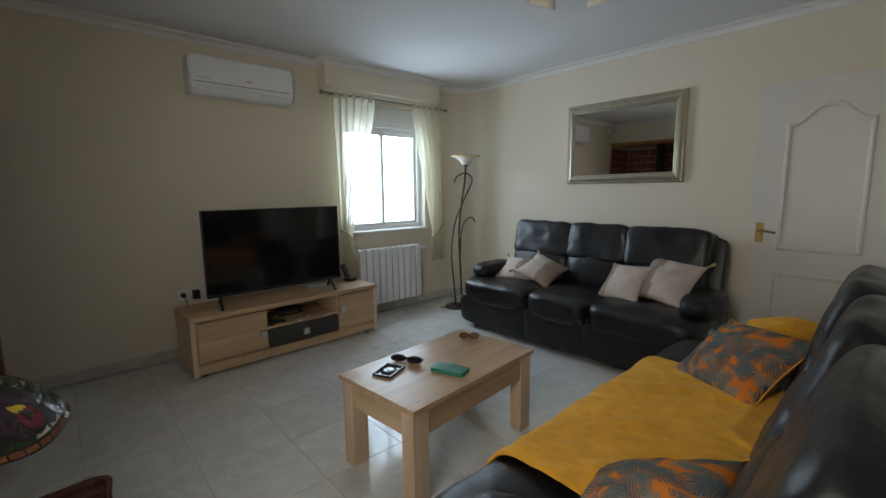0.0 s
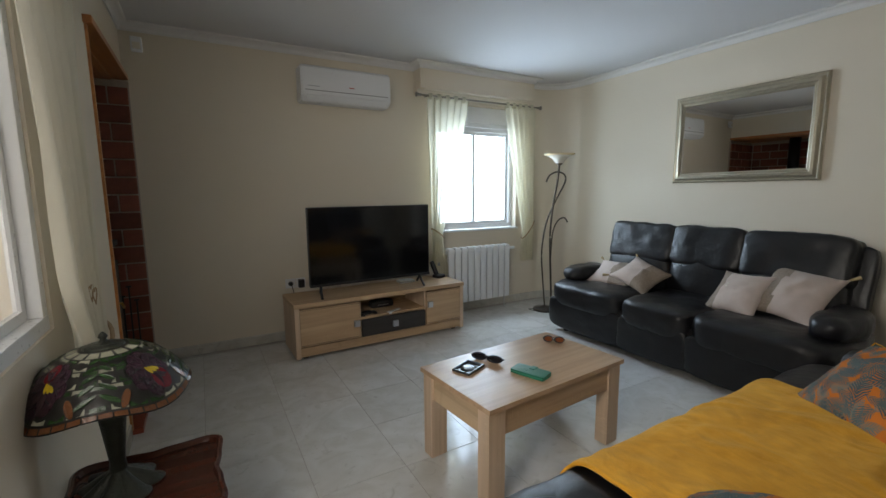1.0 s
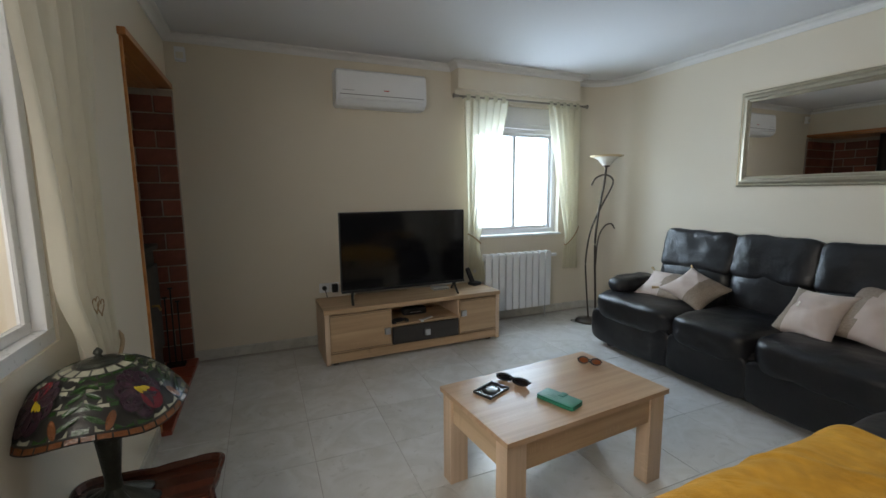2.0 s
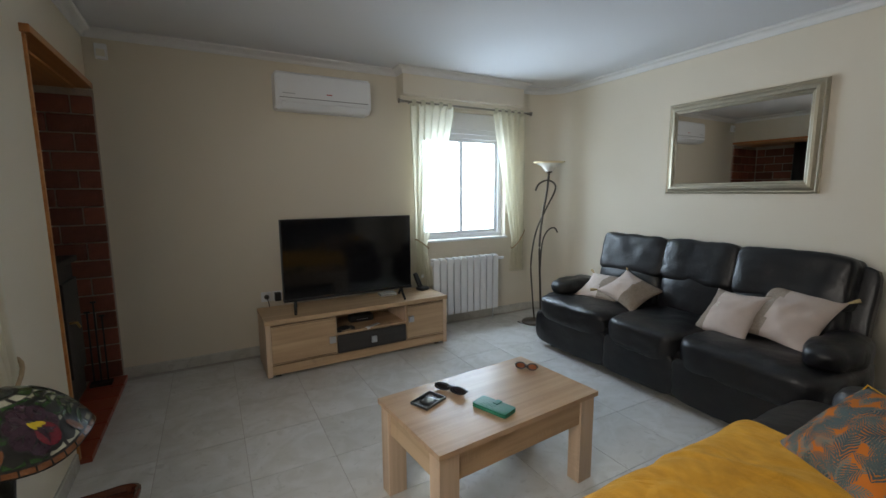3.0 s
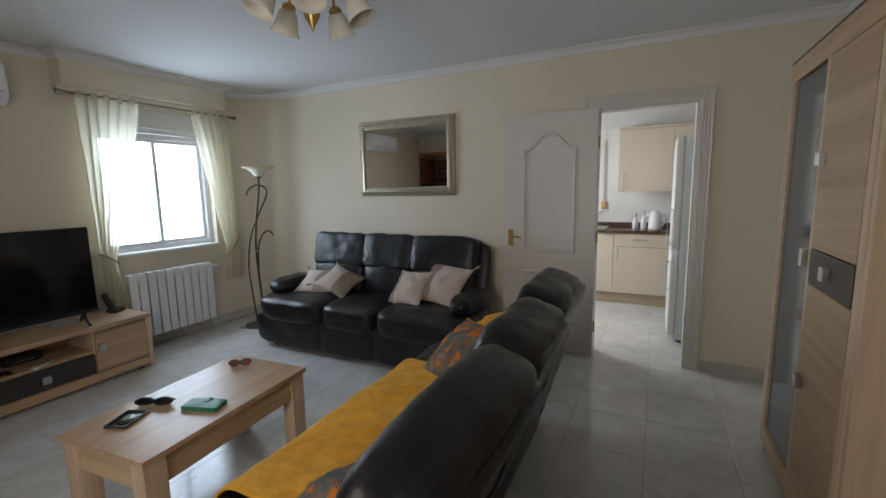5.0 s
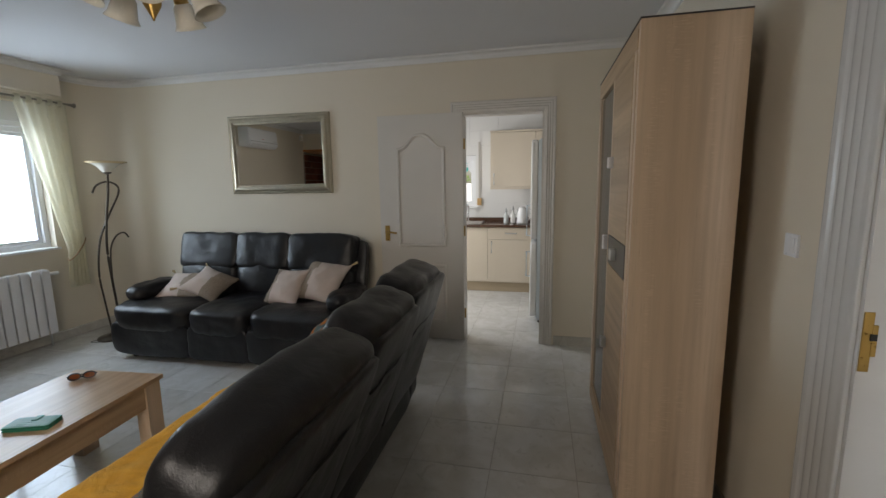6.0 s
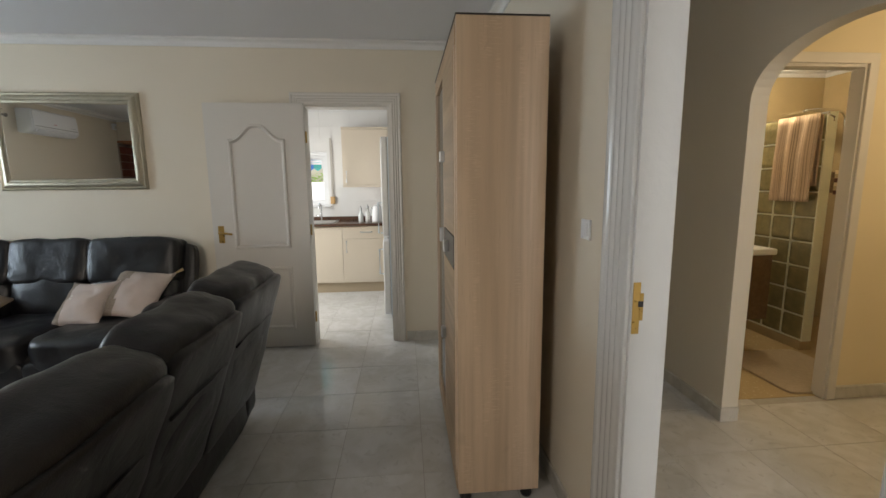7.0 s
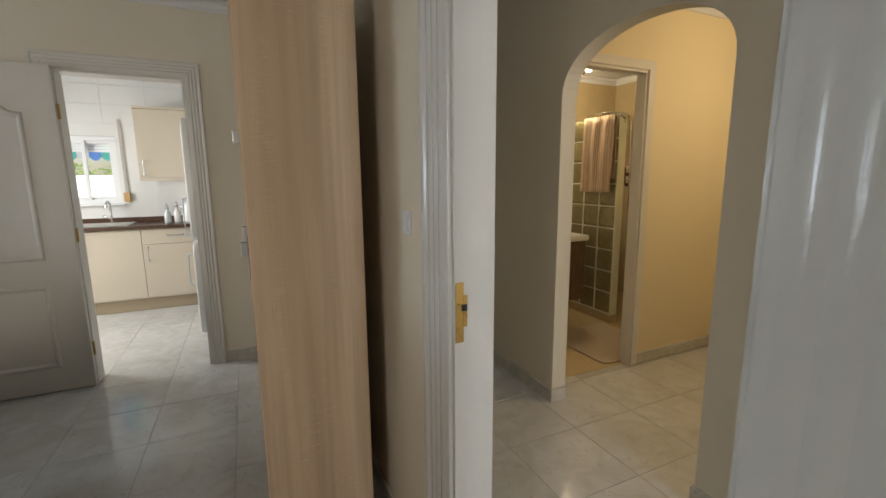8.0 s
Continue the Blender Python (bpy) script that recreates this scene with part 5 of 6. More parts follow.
puff(bm, -0.11, 0.11, -0.05, 0.05, 0.0, 0.075, 5, 6, 0.0)
part("casing", bm, BLACK, rt, smooth=True)
part("lamp_strip", B(-0.05, 0.05, -0.0515, -0.049, 0.035, 0.038), STEEL, rt)


def wall_plate(name, m, label, category):
    p = thing(name, m, label, category)
    part("plate", B(-0.042, 0.042, -0.009, 0.0, -0.042, 0.042, 0.003), PVC, p)
    return p


so = wall_plate("wall_socket", pose(1.33, YN, 0.505), "white double wall socket with black plugs", "socket")
part("plate", B(0.046, 0.128, -0.009, 0.0, -0.042, 0.042, 0.003), PVC, so)
bm = bmesh.new()
lathe(bm, [(0.02, 0.0), (0.02, 0.03), (0.012, 0.045)], 16, m=Matrix.Rotation(radians(90), 4, "X"))
part("plug", bm, BLACK, so)
part("adapter", B(0.062, 0.112, -0.06, -0.009, -0.038, 0.034, 0.006), BLACK, so)
bm = bmesh.new()
tube(bm, spline([(0.0, -0.045, 0.0), (0.01, -0.07, -0.05), (0.03, -0.06, -0.16), (0.06, -0.05, -0.3)]), 0.0035, 6)
part("flex", bm, BLACK, so)
sw = wall_plate("light_switch", pose(2.315, YS, 1.208, 0, 0, 180) @ Matrix.Diagonal((0.86, 1, 0.86, 1)), "white square light switch", "switch")
part("rocker", B(-0.028, 0.028, -0.0125, -0.008, -0.028, 0.028, 0.0015), PVC, sw)
pir = thing("motion_sensor", pose(0.375, YN, 2.36), "small white alarm sensor under the cornice", "sensor")
part("housing", B(-0.035, 0.035, -0.045, 0.0, -0.05, 0.05, 0.008), PVC, pir)
part("lens", B(-0.024, 0.024, -0.049, -0.044, -0.035, 0.01, 0.002), FROST, pir)

# ---- side table and stained-glass lamp ----
tb = thing("side_table", pose(0.487, 1.425, 0.0) @ Matrix.Diagonal((1, 1, 0.752, 1)), "small dark mahogany side table with a shaped top", "table")
def wavy(r0, k):
    a = 2 * math.pi * k / 96
    q = r0 * (1 - 0.17 * math.cos(4 * a) + 0.035 * math.cos(8 * a) - 0.02 * math.cos(12 * a))
    return q * math.cos(a), q * math.sin(a)


bm = bmesh.new()
rings = [(0.05, 0.574), (0.205, 0.574), (0.211, 0.592), (0.218, 0.597), (0.227, 0.590), (0.225, 0.574), (0.205, 0.562), (0.05, 0.556)]
rows = [[bm.verts.new((*wavy(r_, k), z_)) for k in range(96)] for r_, z_ in rings]
for a, b in zip(rows, rows[1:]):
    for k in range(96):
        bm.faces.new((a[k], a[(k + 1) % 96], b[(k + 1) % 96], b[k]))
bm.faces.new(rows[0][::-1])
bm.faces.new(rows[-1])
bmesh.ops.recalc_face_normals(bm, faces=bm.faces[:])
part("tabletop", bm, MAHOGANY, tb)
bm = bmesh.new()
lathe(bm, [(0.07, 0.56), (0.05, 0.54), (0.028, 0.50), (0.035, 0.44), (0.05, 0.36), (0.03, 0.28), (0.025, 0.24), (0.045, 0.20), (0.05, 0.15), (0.02, 0.12)], 24)
part("column", bm, MAHOGANY, tb, smooth=True)
for k in range(3):
    a = 2 * math.pi * k / 3 + 0.4
    bm = bmesh.new()
    tube(bm, spline([(0.03 * math.cos(a), 0.03 * math.sin(a), 0.18), (0.10 * math.cos(a), 0.10 * math.sin(a), 0.15), (0.16 * math.cos(a), 0.16 * math.sin(a), 0.05), (0.20 * math.cos(a), 0.20 * math.sin(a), 0.018)]), 0.022, 8, 0.016)
    part("leg", bm, MAHOGANY, tb, smooth=True)

tl = thing("table_lamp", pose(0.418, 1.470, 0.4335), "stained-glass table lamp with a bronze leaf base", "lamp")
PATINA = plain("mottled_bronze", (0.055, 0.058, 0.045), 0.38, 0.6, var=0.45, scale=28, fine=140, relief=0.3)
bm = bmesh.new()
lathe(bm, [(0.03, 0.0), (0.035, 0.03), (0.024, 0.045), (0.022, 0.07), (0.020, 0.09), (0.024, 0.13), (0.031, 0.20), (0.040, 0.285), (0.034, 0.29), (0.012, 0.295), (0.008, 0.43)], 24)
part("stem", bm, PATINA, tl, smooth=True)
# a skirt of seven folded leaves
bm = bmesh.new()
rows = []
for q in range(9):
    s = q / 8
    row = []
    for k in range(84):
        a = 2 * math.pi * k / 84
        lobe = abs(math.cos(3.5 * a))
        r_ = 0.022 + (0.060 + 0.032 * lobe ** 0.7) * s
        z_ = 0.058 * (1 - s) ** 1.7 + 0.004 + 0.012 * lobe * math.sin(math.pi * s)
        row.append(bm.verts.new((r_ * math.cos(a), r_ * math.sin(a), z_)))
    rows.append(row)
rows.append([bm.verts.new((v.co.x * 0.97, v.co.y * 0.97, 0.0)) for v in rows[-1]])
for a, b in zip(rows, rows[1:]):
    for k in range(84):
        bm.faces.new((a[k], a[(k + 1) % 84], b[(k + 1) % 84], b[k]))
bm.faces.new(rows[-1])
bmesh.ops.recalc_face_normals(bm, faces=bm.faces[:])
part("base", bm, PATINA, tl, smooth=True)

# the shade: leaded panes over a dome with a waving rim, four flowers and four leafy ribs
LAMP_TURN = radians(-88)


def dome(a, s, out=0.0):
    """Point of the dome at angle a; s runs from the crown (0) to the rim (1)."""
    r_ = 0.030 + 0.178 * s ** 0.82
    z_ = 0.443 - 0.118 * s ** 1.75 - 0.012 * s ** 4 - s ** 3 * 0.013 * (1 - math.cos(4 * a))
    a += LAMP_TURN
    n = Vector((math.cos(a) * (0.25 + s), math.sin(a) * (0.25 + s), 0.75)).normalized()
    return Vector((r_ * math.cos(a), r_ * math.sin(a), z_)) + n * out


bm = bmesh.new()
rows = [[bm.verts.new(dome(2 * math.pi * k / 72, s)) for k in range(72)] for s in (q / 14 for q in range(15))]
rows += [[bm.verts.new(dome(2 * math.pi * k / 72, s, -0.004)) for k in range(72)] for s in (1.0, 0.5, 0.0)]
for a, b in zip(rows, rows[1:]):
    for k in range(72):
        bm.faces.new((a[k], a[(k + 1) % 72], b[(k + 1) % 72], b[k]))
shade_part = part("shade", bm, plain("dark_lead", (0.022, 0.021, 0.018), 0.45, 0.5), tl, "stained-glass dome shade with purple flowers and green leaves", smooth=True)
PANES = {"white_pane": (0.36, 0.355, 0.27), "green_pane": (0.024, 0.060, 0.016), "red_pane": (0.13, 0.008, 0.014), "purple_pane": (0.030, 0.012, 0.020), "amber_pane": (0.16, 0.062, 0.024), "yellow_pane": (0.55, 0.40, 0.02)}
stock = {k: bmesh.new() for k in PANES}
lead = bmesh.new()


def glass_piece(kind, loop, level):
    """One pane of a given outline in (angle, s), lying in its own strip of lead."""
    ca, cs = sum(p[0] for p in loop) / len(loop), sum(p[1] for p in loop) / len(loop)
    grow = [(ca + (a - ca) * 1.16, cs + (q - cs) * 1.16) for a, q in loop]
    lead.faces.new([lead.verts.new(dome(a, min(q, 0.995), 0.0012 * level)) for a, q in grow])
    stock[kind].faces.new([stock[kind].verts.new(dome(a, q, 0.0012 * level + 0.0007)) for a, q in loop])


def petal(ca, cs, length, width, turn, n=12, sharp=1.0):
    """A leaf or petal outline with its stalk at (ca, cs); angles are measured at s = 0.65 so that shapes keep their form."""
    out = []
    for k in range(n):
        t = 2 * math.pi * k / n
        u, v = 0.5 - 0.5 * math.cos(t), 0.5 * math.sin(t) * abs(math.sin(t / 2 if t < math.pi else math.pi - t / 2)) ** (sharp - 1)
        du, dv = u * length, v * width
        out.append((ca + (du * math.cos(turn) - dv * math.sin(turn)) * 1.22, cs + du * math.sin(turn) + dv * math.cos(turn)))
    return out


rng = random.Random(4)
for j, (s0, s1, n) in enumerate(((0.10, 0.24, 14), (0.24, 0.44, 18), (0.44, 0.66, 22), (0.66, 0.935, 28))):
    for k in range(n):
        a0, a1 = 2 * math.pi * (k + 0.05 + 0.5 * (j % 2) + rng.uniform(-0.02, 0.1)) / n, 2 * math.pi * (k + 0.95 + 0.5 * (j % 2) + rng.uniform(-0.1, 0.02)) / n
        b0, b1 = s0 + 0.010, s1 - 0.008
        kind = "green_pane" if rng.random() < (0.3, 0.3, 0.12, 0.15)[j] else "white_pane"
        stock[kind].faces.new([stock[kind].verts.new(dome(a, q, 0.0008)) for a, q in ((a0, b0), ((a0 + a1) / 2, b0), (a1, b0), (a1, b1), ((a0 + a1) / 2, b1), (a0, b1))])
for k in range(40):
    a0, a1 = 2 * math.pi * (k + 0.06) / 40, 2 * math.pi * (k + 0.94) / 40
    stock["amber_pane"].faces.new([stock["amber_pane"].verts.new(dome(a, q, 0.0010)) for a, q in ((a0, 0.948), (a1, 0.948), (a1, 0.990), (a0, 0.990))])
for k in range(4):
    rib, flower = math.pi / 2 * k, math.pi / 2 * (k + 0.5)
    for i in range(5):
        cs = 0.26 + 0.125 * i
        for sd in (-1, 1):
            turn = radians(28) if sd > 0 else radians(152)
            glass_piece("green_pane", petal(rib + sd * 0.012, cs, 0.17 + 0.015 * i, 0.058, turn, 12, 1.2), 1.0 + 0.1 * i)
    for sd in (-1, 1):
        glass_piece("amber_pane", petal(rib + sd * 0.26, 0.93, 0.20, 0.085, radians(62 if sd < 0 else 118) - math.pi, 12, 1.2), 1.1)
    for i in range(8):
        a = 2 * math.pi * i / 8 + 0.2
        kind = "red_pane" if i == 1 + k % 2 * 4 else "purple_pane"
        glass_piece(kind, petal(flower + 0.04 * math.cos(a), 0.60 + 0.04 * math.sin(a), 0.265, 0.23, a), 1.6 + 0.12 * (i % 2))
    for i in range(3):
        glass_piece("yellow_pane", petal(flower - 0.05 + 0.045 * i, 0.57 + 0.012 * i, 0.12, 0.045, radians(60 - 14 * i)), 2.2)
part("leading", lead, plain("lead_came", (0.030, 0.029, 0.026), 0.4, 0.6), shade_part)
for kind, b2 in stock.items():
    bmesh.ops.recalc_face_normals(b2, faces=b2.faces[:])
    ob = part(kind, b2, plain("lamp_" + kind, PANES[kind], 0.22, var=0.4, scale=34, fine=120, relief=0.15), shade_part)
    tagged(ob, kind="stuff")
bm = bmesh.new()
lathe(bm, [(0.052, 0.438), (0.048, 0.447), (0.030, 0.452), (0.012, 0.455), (0.007, 0.463), (0.012, 0.470), (0.009, 0.477), (0.003, 0.484)], 18)
part("finial", bm, PATINA, tl, smooth=True)
bm = bmesh.new()
tube(bm, spline([(-0.07, 0.03, 0.010), (-0.10, 0.06, 0.012), (-0.115, 0.03, 0.006), (-0.13, -0.10, 0.006)]), 0.003, 6)
part("flex", bm, BLACK, tl, smooth=True)
part("switch", B(-0.085, -0.045, 0.045, 0.075, 0.004, 0.026, 0.006), BLACK, tl)

# ---- fireplace recess ----
bm = bmesh.new()
box(bm, -0.55, -0.45, 2.60, YN, -0.02, 2.30)
box(bm, -0.45, XW - 0.30, 2.60, 2.68, -0.02, 2.30)
box(bm, -0.45, XW - 0.30, 2.68, YN, 2.120, 2.30)
wall_fp = structure("wall_fireplace", bm, MORTAR, "dark brick lining of the fireplace recess", "fireplace")
fp_side = structure("wall_fireplace_side", B(-0.45, XW + 0.034, YN - 0.02, YN - 0.001, 0.0, 2.098), MORTAR, "dark brick side of the fireplace recess", "fireplace")
structure("trim_fireplace_top", B(XW - 0.06, XW + 0.036, 2.655, YN - 0.001, 2.110, 2.146, 0.004), ORANGEWOOD, "varnished pine lintel over the fireplace", "trim")
structure("trim_fireplace_soffit", B(-0.44, XW - 0.061, 2.704, YN - 0.021, 2.100, 2.116), ORANGEWOOD, "varnished pine boarding under the fireplace lintel", "trim")
structure("trim_fireplace_post", B(XW - 0.02, XW + 0.012, 2.680, 2.702, 0.03, 2.109, 0.004), ORANGEWOOD, "varnished pine edge beside the fireplace", "trim")
hearth = structure("hearth", B(-0.45, XW + 0.004, 2.685, YN - 0.021, -0.01, 0.022), MORTAR, "red glazed hearth tiles", "hearth")
for i in range(6):
    for kx in range(2):
        y_ = 2.69 + i * 0.192
        t = part("hearth_tile", B(0.10 - 0.37 * kx, XW + 0.055 - 0.445 * kx - (0.0 if kx == 0 else -0.02), y_ + 0.003, y_ + 0.187, 0.0, 0.034, 0.004), TERRACOTTA, hearth)
stv = thing("wood_stove", pose(-0.07, 3.09, 0.034) @ Matrix.Diagonal((1, 1, 0.92, 1)), "black cast-iron stove with brass handles in the fireplace", "stove")
part("firebox", B(-0.24, 0.24, -0.36, 0.36, 0.10, 1.02, 0.02), IRON, stv)
part("top_plate", B(-0.26, 0.265, -0.375, 0.375, 1.02, 1.06, 0.008), IRON, stv)
for sy in (-1, 1):
    d = part("door", B(0.24, 0.262, sy * 0.17 - 0.15, sy * 0.17 + 0.15, 0.30, 0.92, 0.006), IRON, stv)
    bm = bmesh.new()
    tube(bm, [(0.262, sy * 0.17 - 0.10, 0.66), (0.295, sy * 0.17 - 0.10, 0.66), (0.30, sy * 0.17 - 0.07, 0.62)], 0.008, 8)
    part("handle", bm, BRASS, d, "brass handle", smooth=True)
    for sx in (-0.18, 0.18):
        part("leg", B(sx - 0.025, sx + 0.025, sy * 0.28 - 0.025, sy * 0.28 + 0.025, 0.0, 0.10, 0.006), IRON, stv)
bm = bmesh.new()
lathe(bm, [(0.075, 1.06), (0.075, 2.242)], 24, (-0.05, 0.0, 0.0))
part("flue_pipe", bm, IRON, stv, smooth=True)
fi = thing("fire_irons", pose(0.19, 3.72, 0.034) @ Matrix.Diagonal((0.8, 0.8, 0.86, 1)), "black fire irons leaning on a stand", "fire irons")
for k, (dx, hgt) in enumerate(((-0.05, 0.62), (0.0, 0.70), (0.05, 0.58))):
    bm = bmesh.new()
    tube(bm, [(dx, 0.0, 0.02), (dx, 0.02, hgt)], 0.007, 8)
    tube(bm, [(dx - 0.02, 0.02, hgt), (dx + 0.02, 0.02, hgt)], 0.008, 8)
    part("poker", bm, IRON, fi)
part("stand", B(-0.08, 0.08, -0.05, 0.05, 0.0, 0.025, 0.005), IRON, fi)

# ---- kitchen ----
def kitchen_front(parent, name, y0, y1, z0, z1, x, handle, horizontal=False):
    """A cream flat front with a bar handle; faces toward -x."""
    d = part(name, B(x, x + 0.018, y0 + 0.002, y1 - 0.002, z0 + 0.002, z1 - 0.002, 0.002), KCREAM, parent)
    hy, hz = handle
    bm = bmesh.new()
    if horizontal:
        tube(bm, [(x, hy - 0.07, hz), (x - 0.028, hy - 0.07, hz), (x - 0.028, hy + 0.07, hz), (x, hy + 0.07, hz)], 0.008, 8)
    else:
        tube(bm, [(x, hy, hz - 0.07), (x - 0.028, hy, hz - 0.07), (x - 0.028, hy, hz + 0.07), (x, hy, hz + 0.07)], 0.008, 8)
    part("handle", bm, STEEL, d, "brushed steel bar handle")
    return d


def base_unit(y0, y1, fronts):
    c = thing("base_cabinet", pose(6.28, 0, 0), "cream kitchen base cabinet under the granite worktop", "cabinet", "kitchen base cabinets")
    part("carcass", B(0.02, 0.565, y0 + 0.001, y1 - 0.001, 0.13, 0.86), KCREAM, c)
    part("plinth", B(0.045, 0.06, y0, y1, 0.002, 0.13), PLINTH, c)
    for name, a, b, z0, z1, hd, hor in fronts:
        kitchen_front(c, name, a, b, z0, z1, 0.0, hd, hor)
    return c


PLINTH = plain("tan_plinth", (0.46, 0.37, 0.26), 0.5, var=0.05)
base_unit(0.06, 1.10, [("door", 0.06, 0.58, 0.14, 0.855, (0.53, 0.76), False), ("door", 0.58, 1.10, 0.14, 0.855, (0.63, 0.76), False)])
base_unit(-0.54, 0.06, [("drawer", -0.54, 0.06, 0.70, 0.855, (-0.24, 0.785), True), ("door", -0.54, 0.06, 0.14, 0.70, (0.01, 0.60), False)])
base_unit(-1.14, -0.54, [("drawer", -1.14, -0.54, 0.70, 0.855, (-0.84, 0.785), True), ("door", -1.14, -0.54, 0.14, 0.70, (-0.59, 0.60), False)])
wt = thing("worktop", pose(6.25, 0, 0.862), "dark brown speckled granite worktop with an upstand", "worktop")
part("slab", B(0.0, 0.595, -1.15, 0.16, 0.0, 0.034, 0.004), GRANITE, wt)
part("slab", B(0.0, 0.10, 0.1605, 0.78, 0.0, 0.034, 0.004), GRANITE, wt)
part("slab", B(0.50, 0.595, 0.1605, 0.78, 0.0, 0.034, 0.004), GRANITE, wt)
part("slab", B(0.0, 0.595, 0.7805, 1.15, 0.0, 0.034, 0.004), GRANITE, wt)
part("upstand", B(0.575, 0.594, -1.15, 1.15, 0.0345, 0.085, 0.003), GRANITE, wt)
sk = thing("sink", pose(6.35, 0.1605, 0.897), "inset stainless steel sink", "sink")
bm = bmesh.new()
for a in ((0.0, 0.40, 0.0, 0.03), (0.0, 0.40, 0.59, 0.62), (0.0, 0.03, 0.03, 0.59), (0.37, 0.40, 0.03, 0.59)):
    box(bm, a[0], a[1], a[2], a[3], 0.0, 0.006, 0.001)
box(bm, 0.03, 0.37, 0.03, 0.59, -0.15, -0.145)
for a in ((0.025, 0.03, 0.03, 0.59), (0.37, 0.375, 0.03, 0.59), (0.03, 0.37, 0.025, 0.03), (0.03, 0.37, 0.59, 0.595)):
    box(bm, a[0], a[1], a[2], a[3], -0.15, 0.0)
part("basin", bm, STEEL, sk)
bm = bmesh.new()
tube(bm, spline([(0.385, 0.23, 0.006), (0.385, 0.23, 0.16), (0.37, 0.23, 0.22), (0.31, 0.23, 0.235), (0.25, 0.23, 0.21), (0.235, 0.23, 0.17)]), 0.011, 10)
part("tap", bm, CHROME, sk, "curved chrome mixer tap", smooth=True)
bm = bmesh.new()
tube(bm, [(0.385, 0.23, 0.05), (0.385, 0.30, 0.08)], 0.007, 8)
part("lever", bm, CHROME, sk, smooth=True)

def wall_unit(y0, y1, handle_y):
    c = thing("wall_cabinet", pose(6.52, 0, 0), "cream kitchen wall cabinet with a steel handle", "cabinet", "kitchen wall cabinets")
    part("carcass", B(0.02, 0.325, y0 + 0.001, y1 - 0.001, 1.376, 2.08), KCREAM, c)
    kitchen_front(c, "door", y0, y1, 1.376, 2.08, 0.0, (handle_y, 1.48))
    part("cornice_rail", B(-0.012, 0.325, y0, y1, 2.081, 2.106, 0.003), KCREAM, c)
    part("light_rail", B(-0.004, 0.02, y0, y1, 1.345, 1.375, 0.003), KCREAM, c)
    return c


wall_unit(-0.53, 0.055, 0.005)
wall_unit(-1.10, -0.53, -0.58)

fr = thing("fridge_freezer", pose(5.065, -1.165, 0), "tall silver-grey fridge freezer with white rounded doors", "fridge")
part("cabinet", B(0.0, 0.58, 0.0, 0.57, 0.03, 1.84, 0.006), FRIDGE, fr)
for z0, z1, nm in ((0.05, 0.835, "freezer_door"), (0.85, 1.838, "fridge_door")):
    bm = bmesh.new()
    puff(bm, 0.0, 0.58, 0.585, 0.655, z0, z1, 12, 8, 0.0)
    d = part(nm, bm, PVC, fr, "white door with rounded edges", smooth=True)
    bm = bmesh.new()
    hz = z1 - 0.10 if nm == "freezer_door" else z0 + 0.05
    tube(bm, [(0.03, 0.65, hz), (0.03, 0.69, hz), (0.03, 0.69, hz + 0.30 if nm == "fridge_door" else hz - 0.25), (0.03, 0.65, hz + 0.30 if nm == "fridge_door" else hz - 0.25)], 0.009, 8)
    part("handle", bm, FRIDGE, d)
part("seal", B(0.006, 0.574, 0.57, 0.586, 0.05, 1.83), FRIDGE, fr)
for fx in (0.05, 0.53):
    for fy in (0.05, 0.55):
        bm = bmesh.new()
        lathe(bm, [(0.02, 0.0), (0.02, 0.031)], 10, (fx, fy, 0))
        part("foot", bm, BLACK, fr)
for k in range(2):
    part("grey_mark", B(-0.002, 0.0, 0.10, 0.30, 1.66 + 0.045 * k, 1.67 + 0.045 * k), BLACK, fr)

CW = 0.8965
kt = thing("kettle", pose(6.47, -0.375, CW), "white plastic electric kettle on the worktop", "kettle")
bm = bmesh.new()
lathe(bm, [(0.068, 0.0), (0.075, 0.012), (0.074, 0.03), (0.066, 0.13), (0.055, 0.19), (0.035, 0.215), (0.008, 0.222)], 24)
part("body", bm, PVC, kt, smooth=True)
bm = bmesh.new()
tube(bm, spline([(0.0, -0.058, 0.18), (0.0, -0.10, 0.175), (0.0, -0.105, 0.10), (0.0, -0.07, 0.04)]), 0.012, 8)
part("handle", bm, PVC, kt, smooth=True)
bm = bmesh.new()
tube(bm, [(0, 0.055, 0.15), (0, 0.085, 0.185)], 0.016, 8, 0.010)
part("spout", bm, PVC, kt, smooth=True)
for y_, col, hgt, lab in ((-0.16, (0.62, 0.66, 0.66), 0.15, "clear soap bottle by the sink"), (-0.25, (0.70, 0.70, 0.68), 0.17, "white pump bottle by the sink")):
    bo = thing("bottle", pose(6.50, y_, CW), lab, "bottle", "bottles on the worktop")
    bm = bmesh.new()
    lathe(bm, [(0.030, 0.0), (0.034, 0.008), (0.033, hgt * 0.65), (0.014, hgt * 0.82), (0.013, hgt)], 18)
    part("body", bm, plain("bottle_plastic", col, 0.2), bo, smooth=True)
    bm = bmesh.new()
    lathe(bm, [(0.016, hgt), (0.016, hgt + 0.03), (0.006, hgt + 0.035), (0.006, hgt + 0.055)], 14)
    tube(bm, [(0, 0, hgt + 0.05), (-0.03, 0, hgt + 0.05)], 0.006, 6)
    part("pump", bm, STEEL, bo, smooth=True)
sp = thing("shutter_strap", pose(6.835, 0.245, 0), "beige roller-shutter strap beside the kitchen window", "shutter strap")
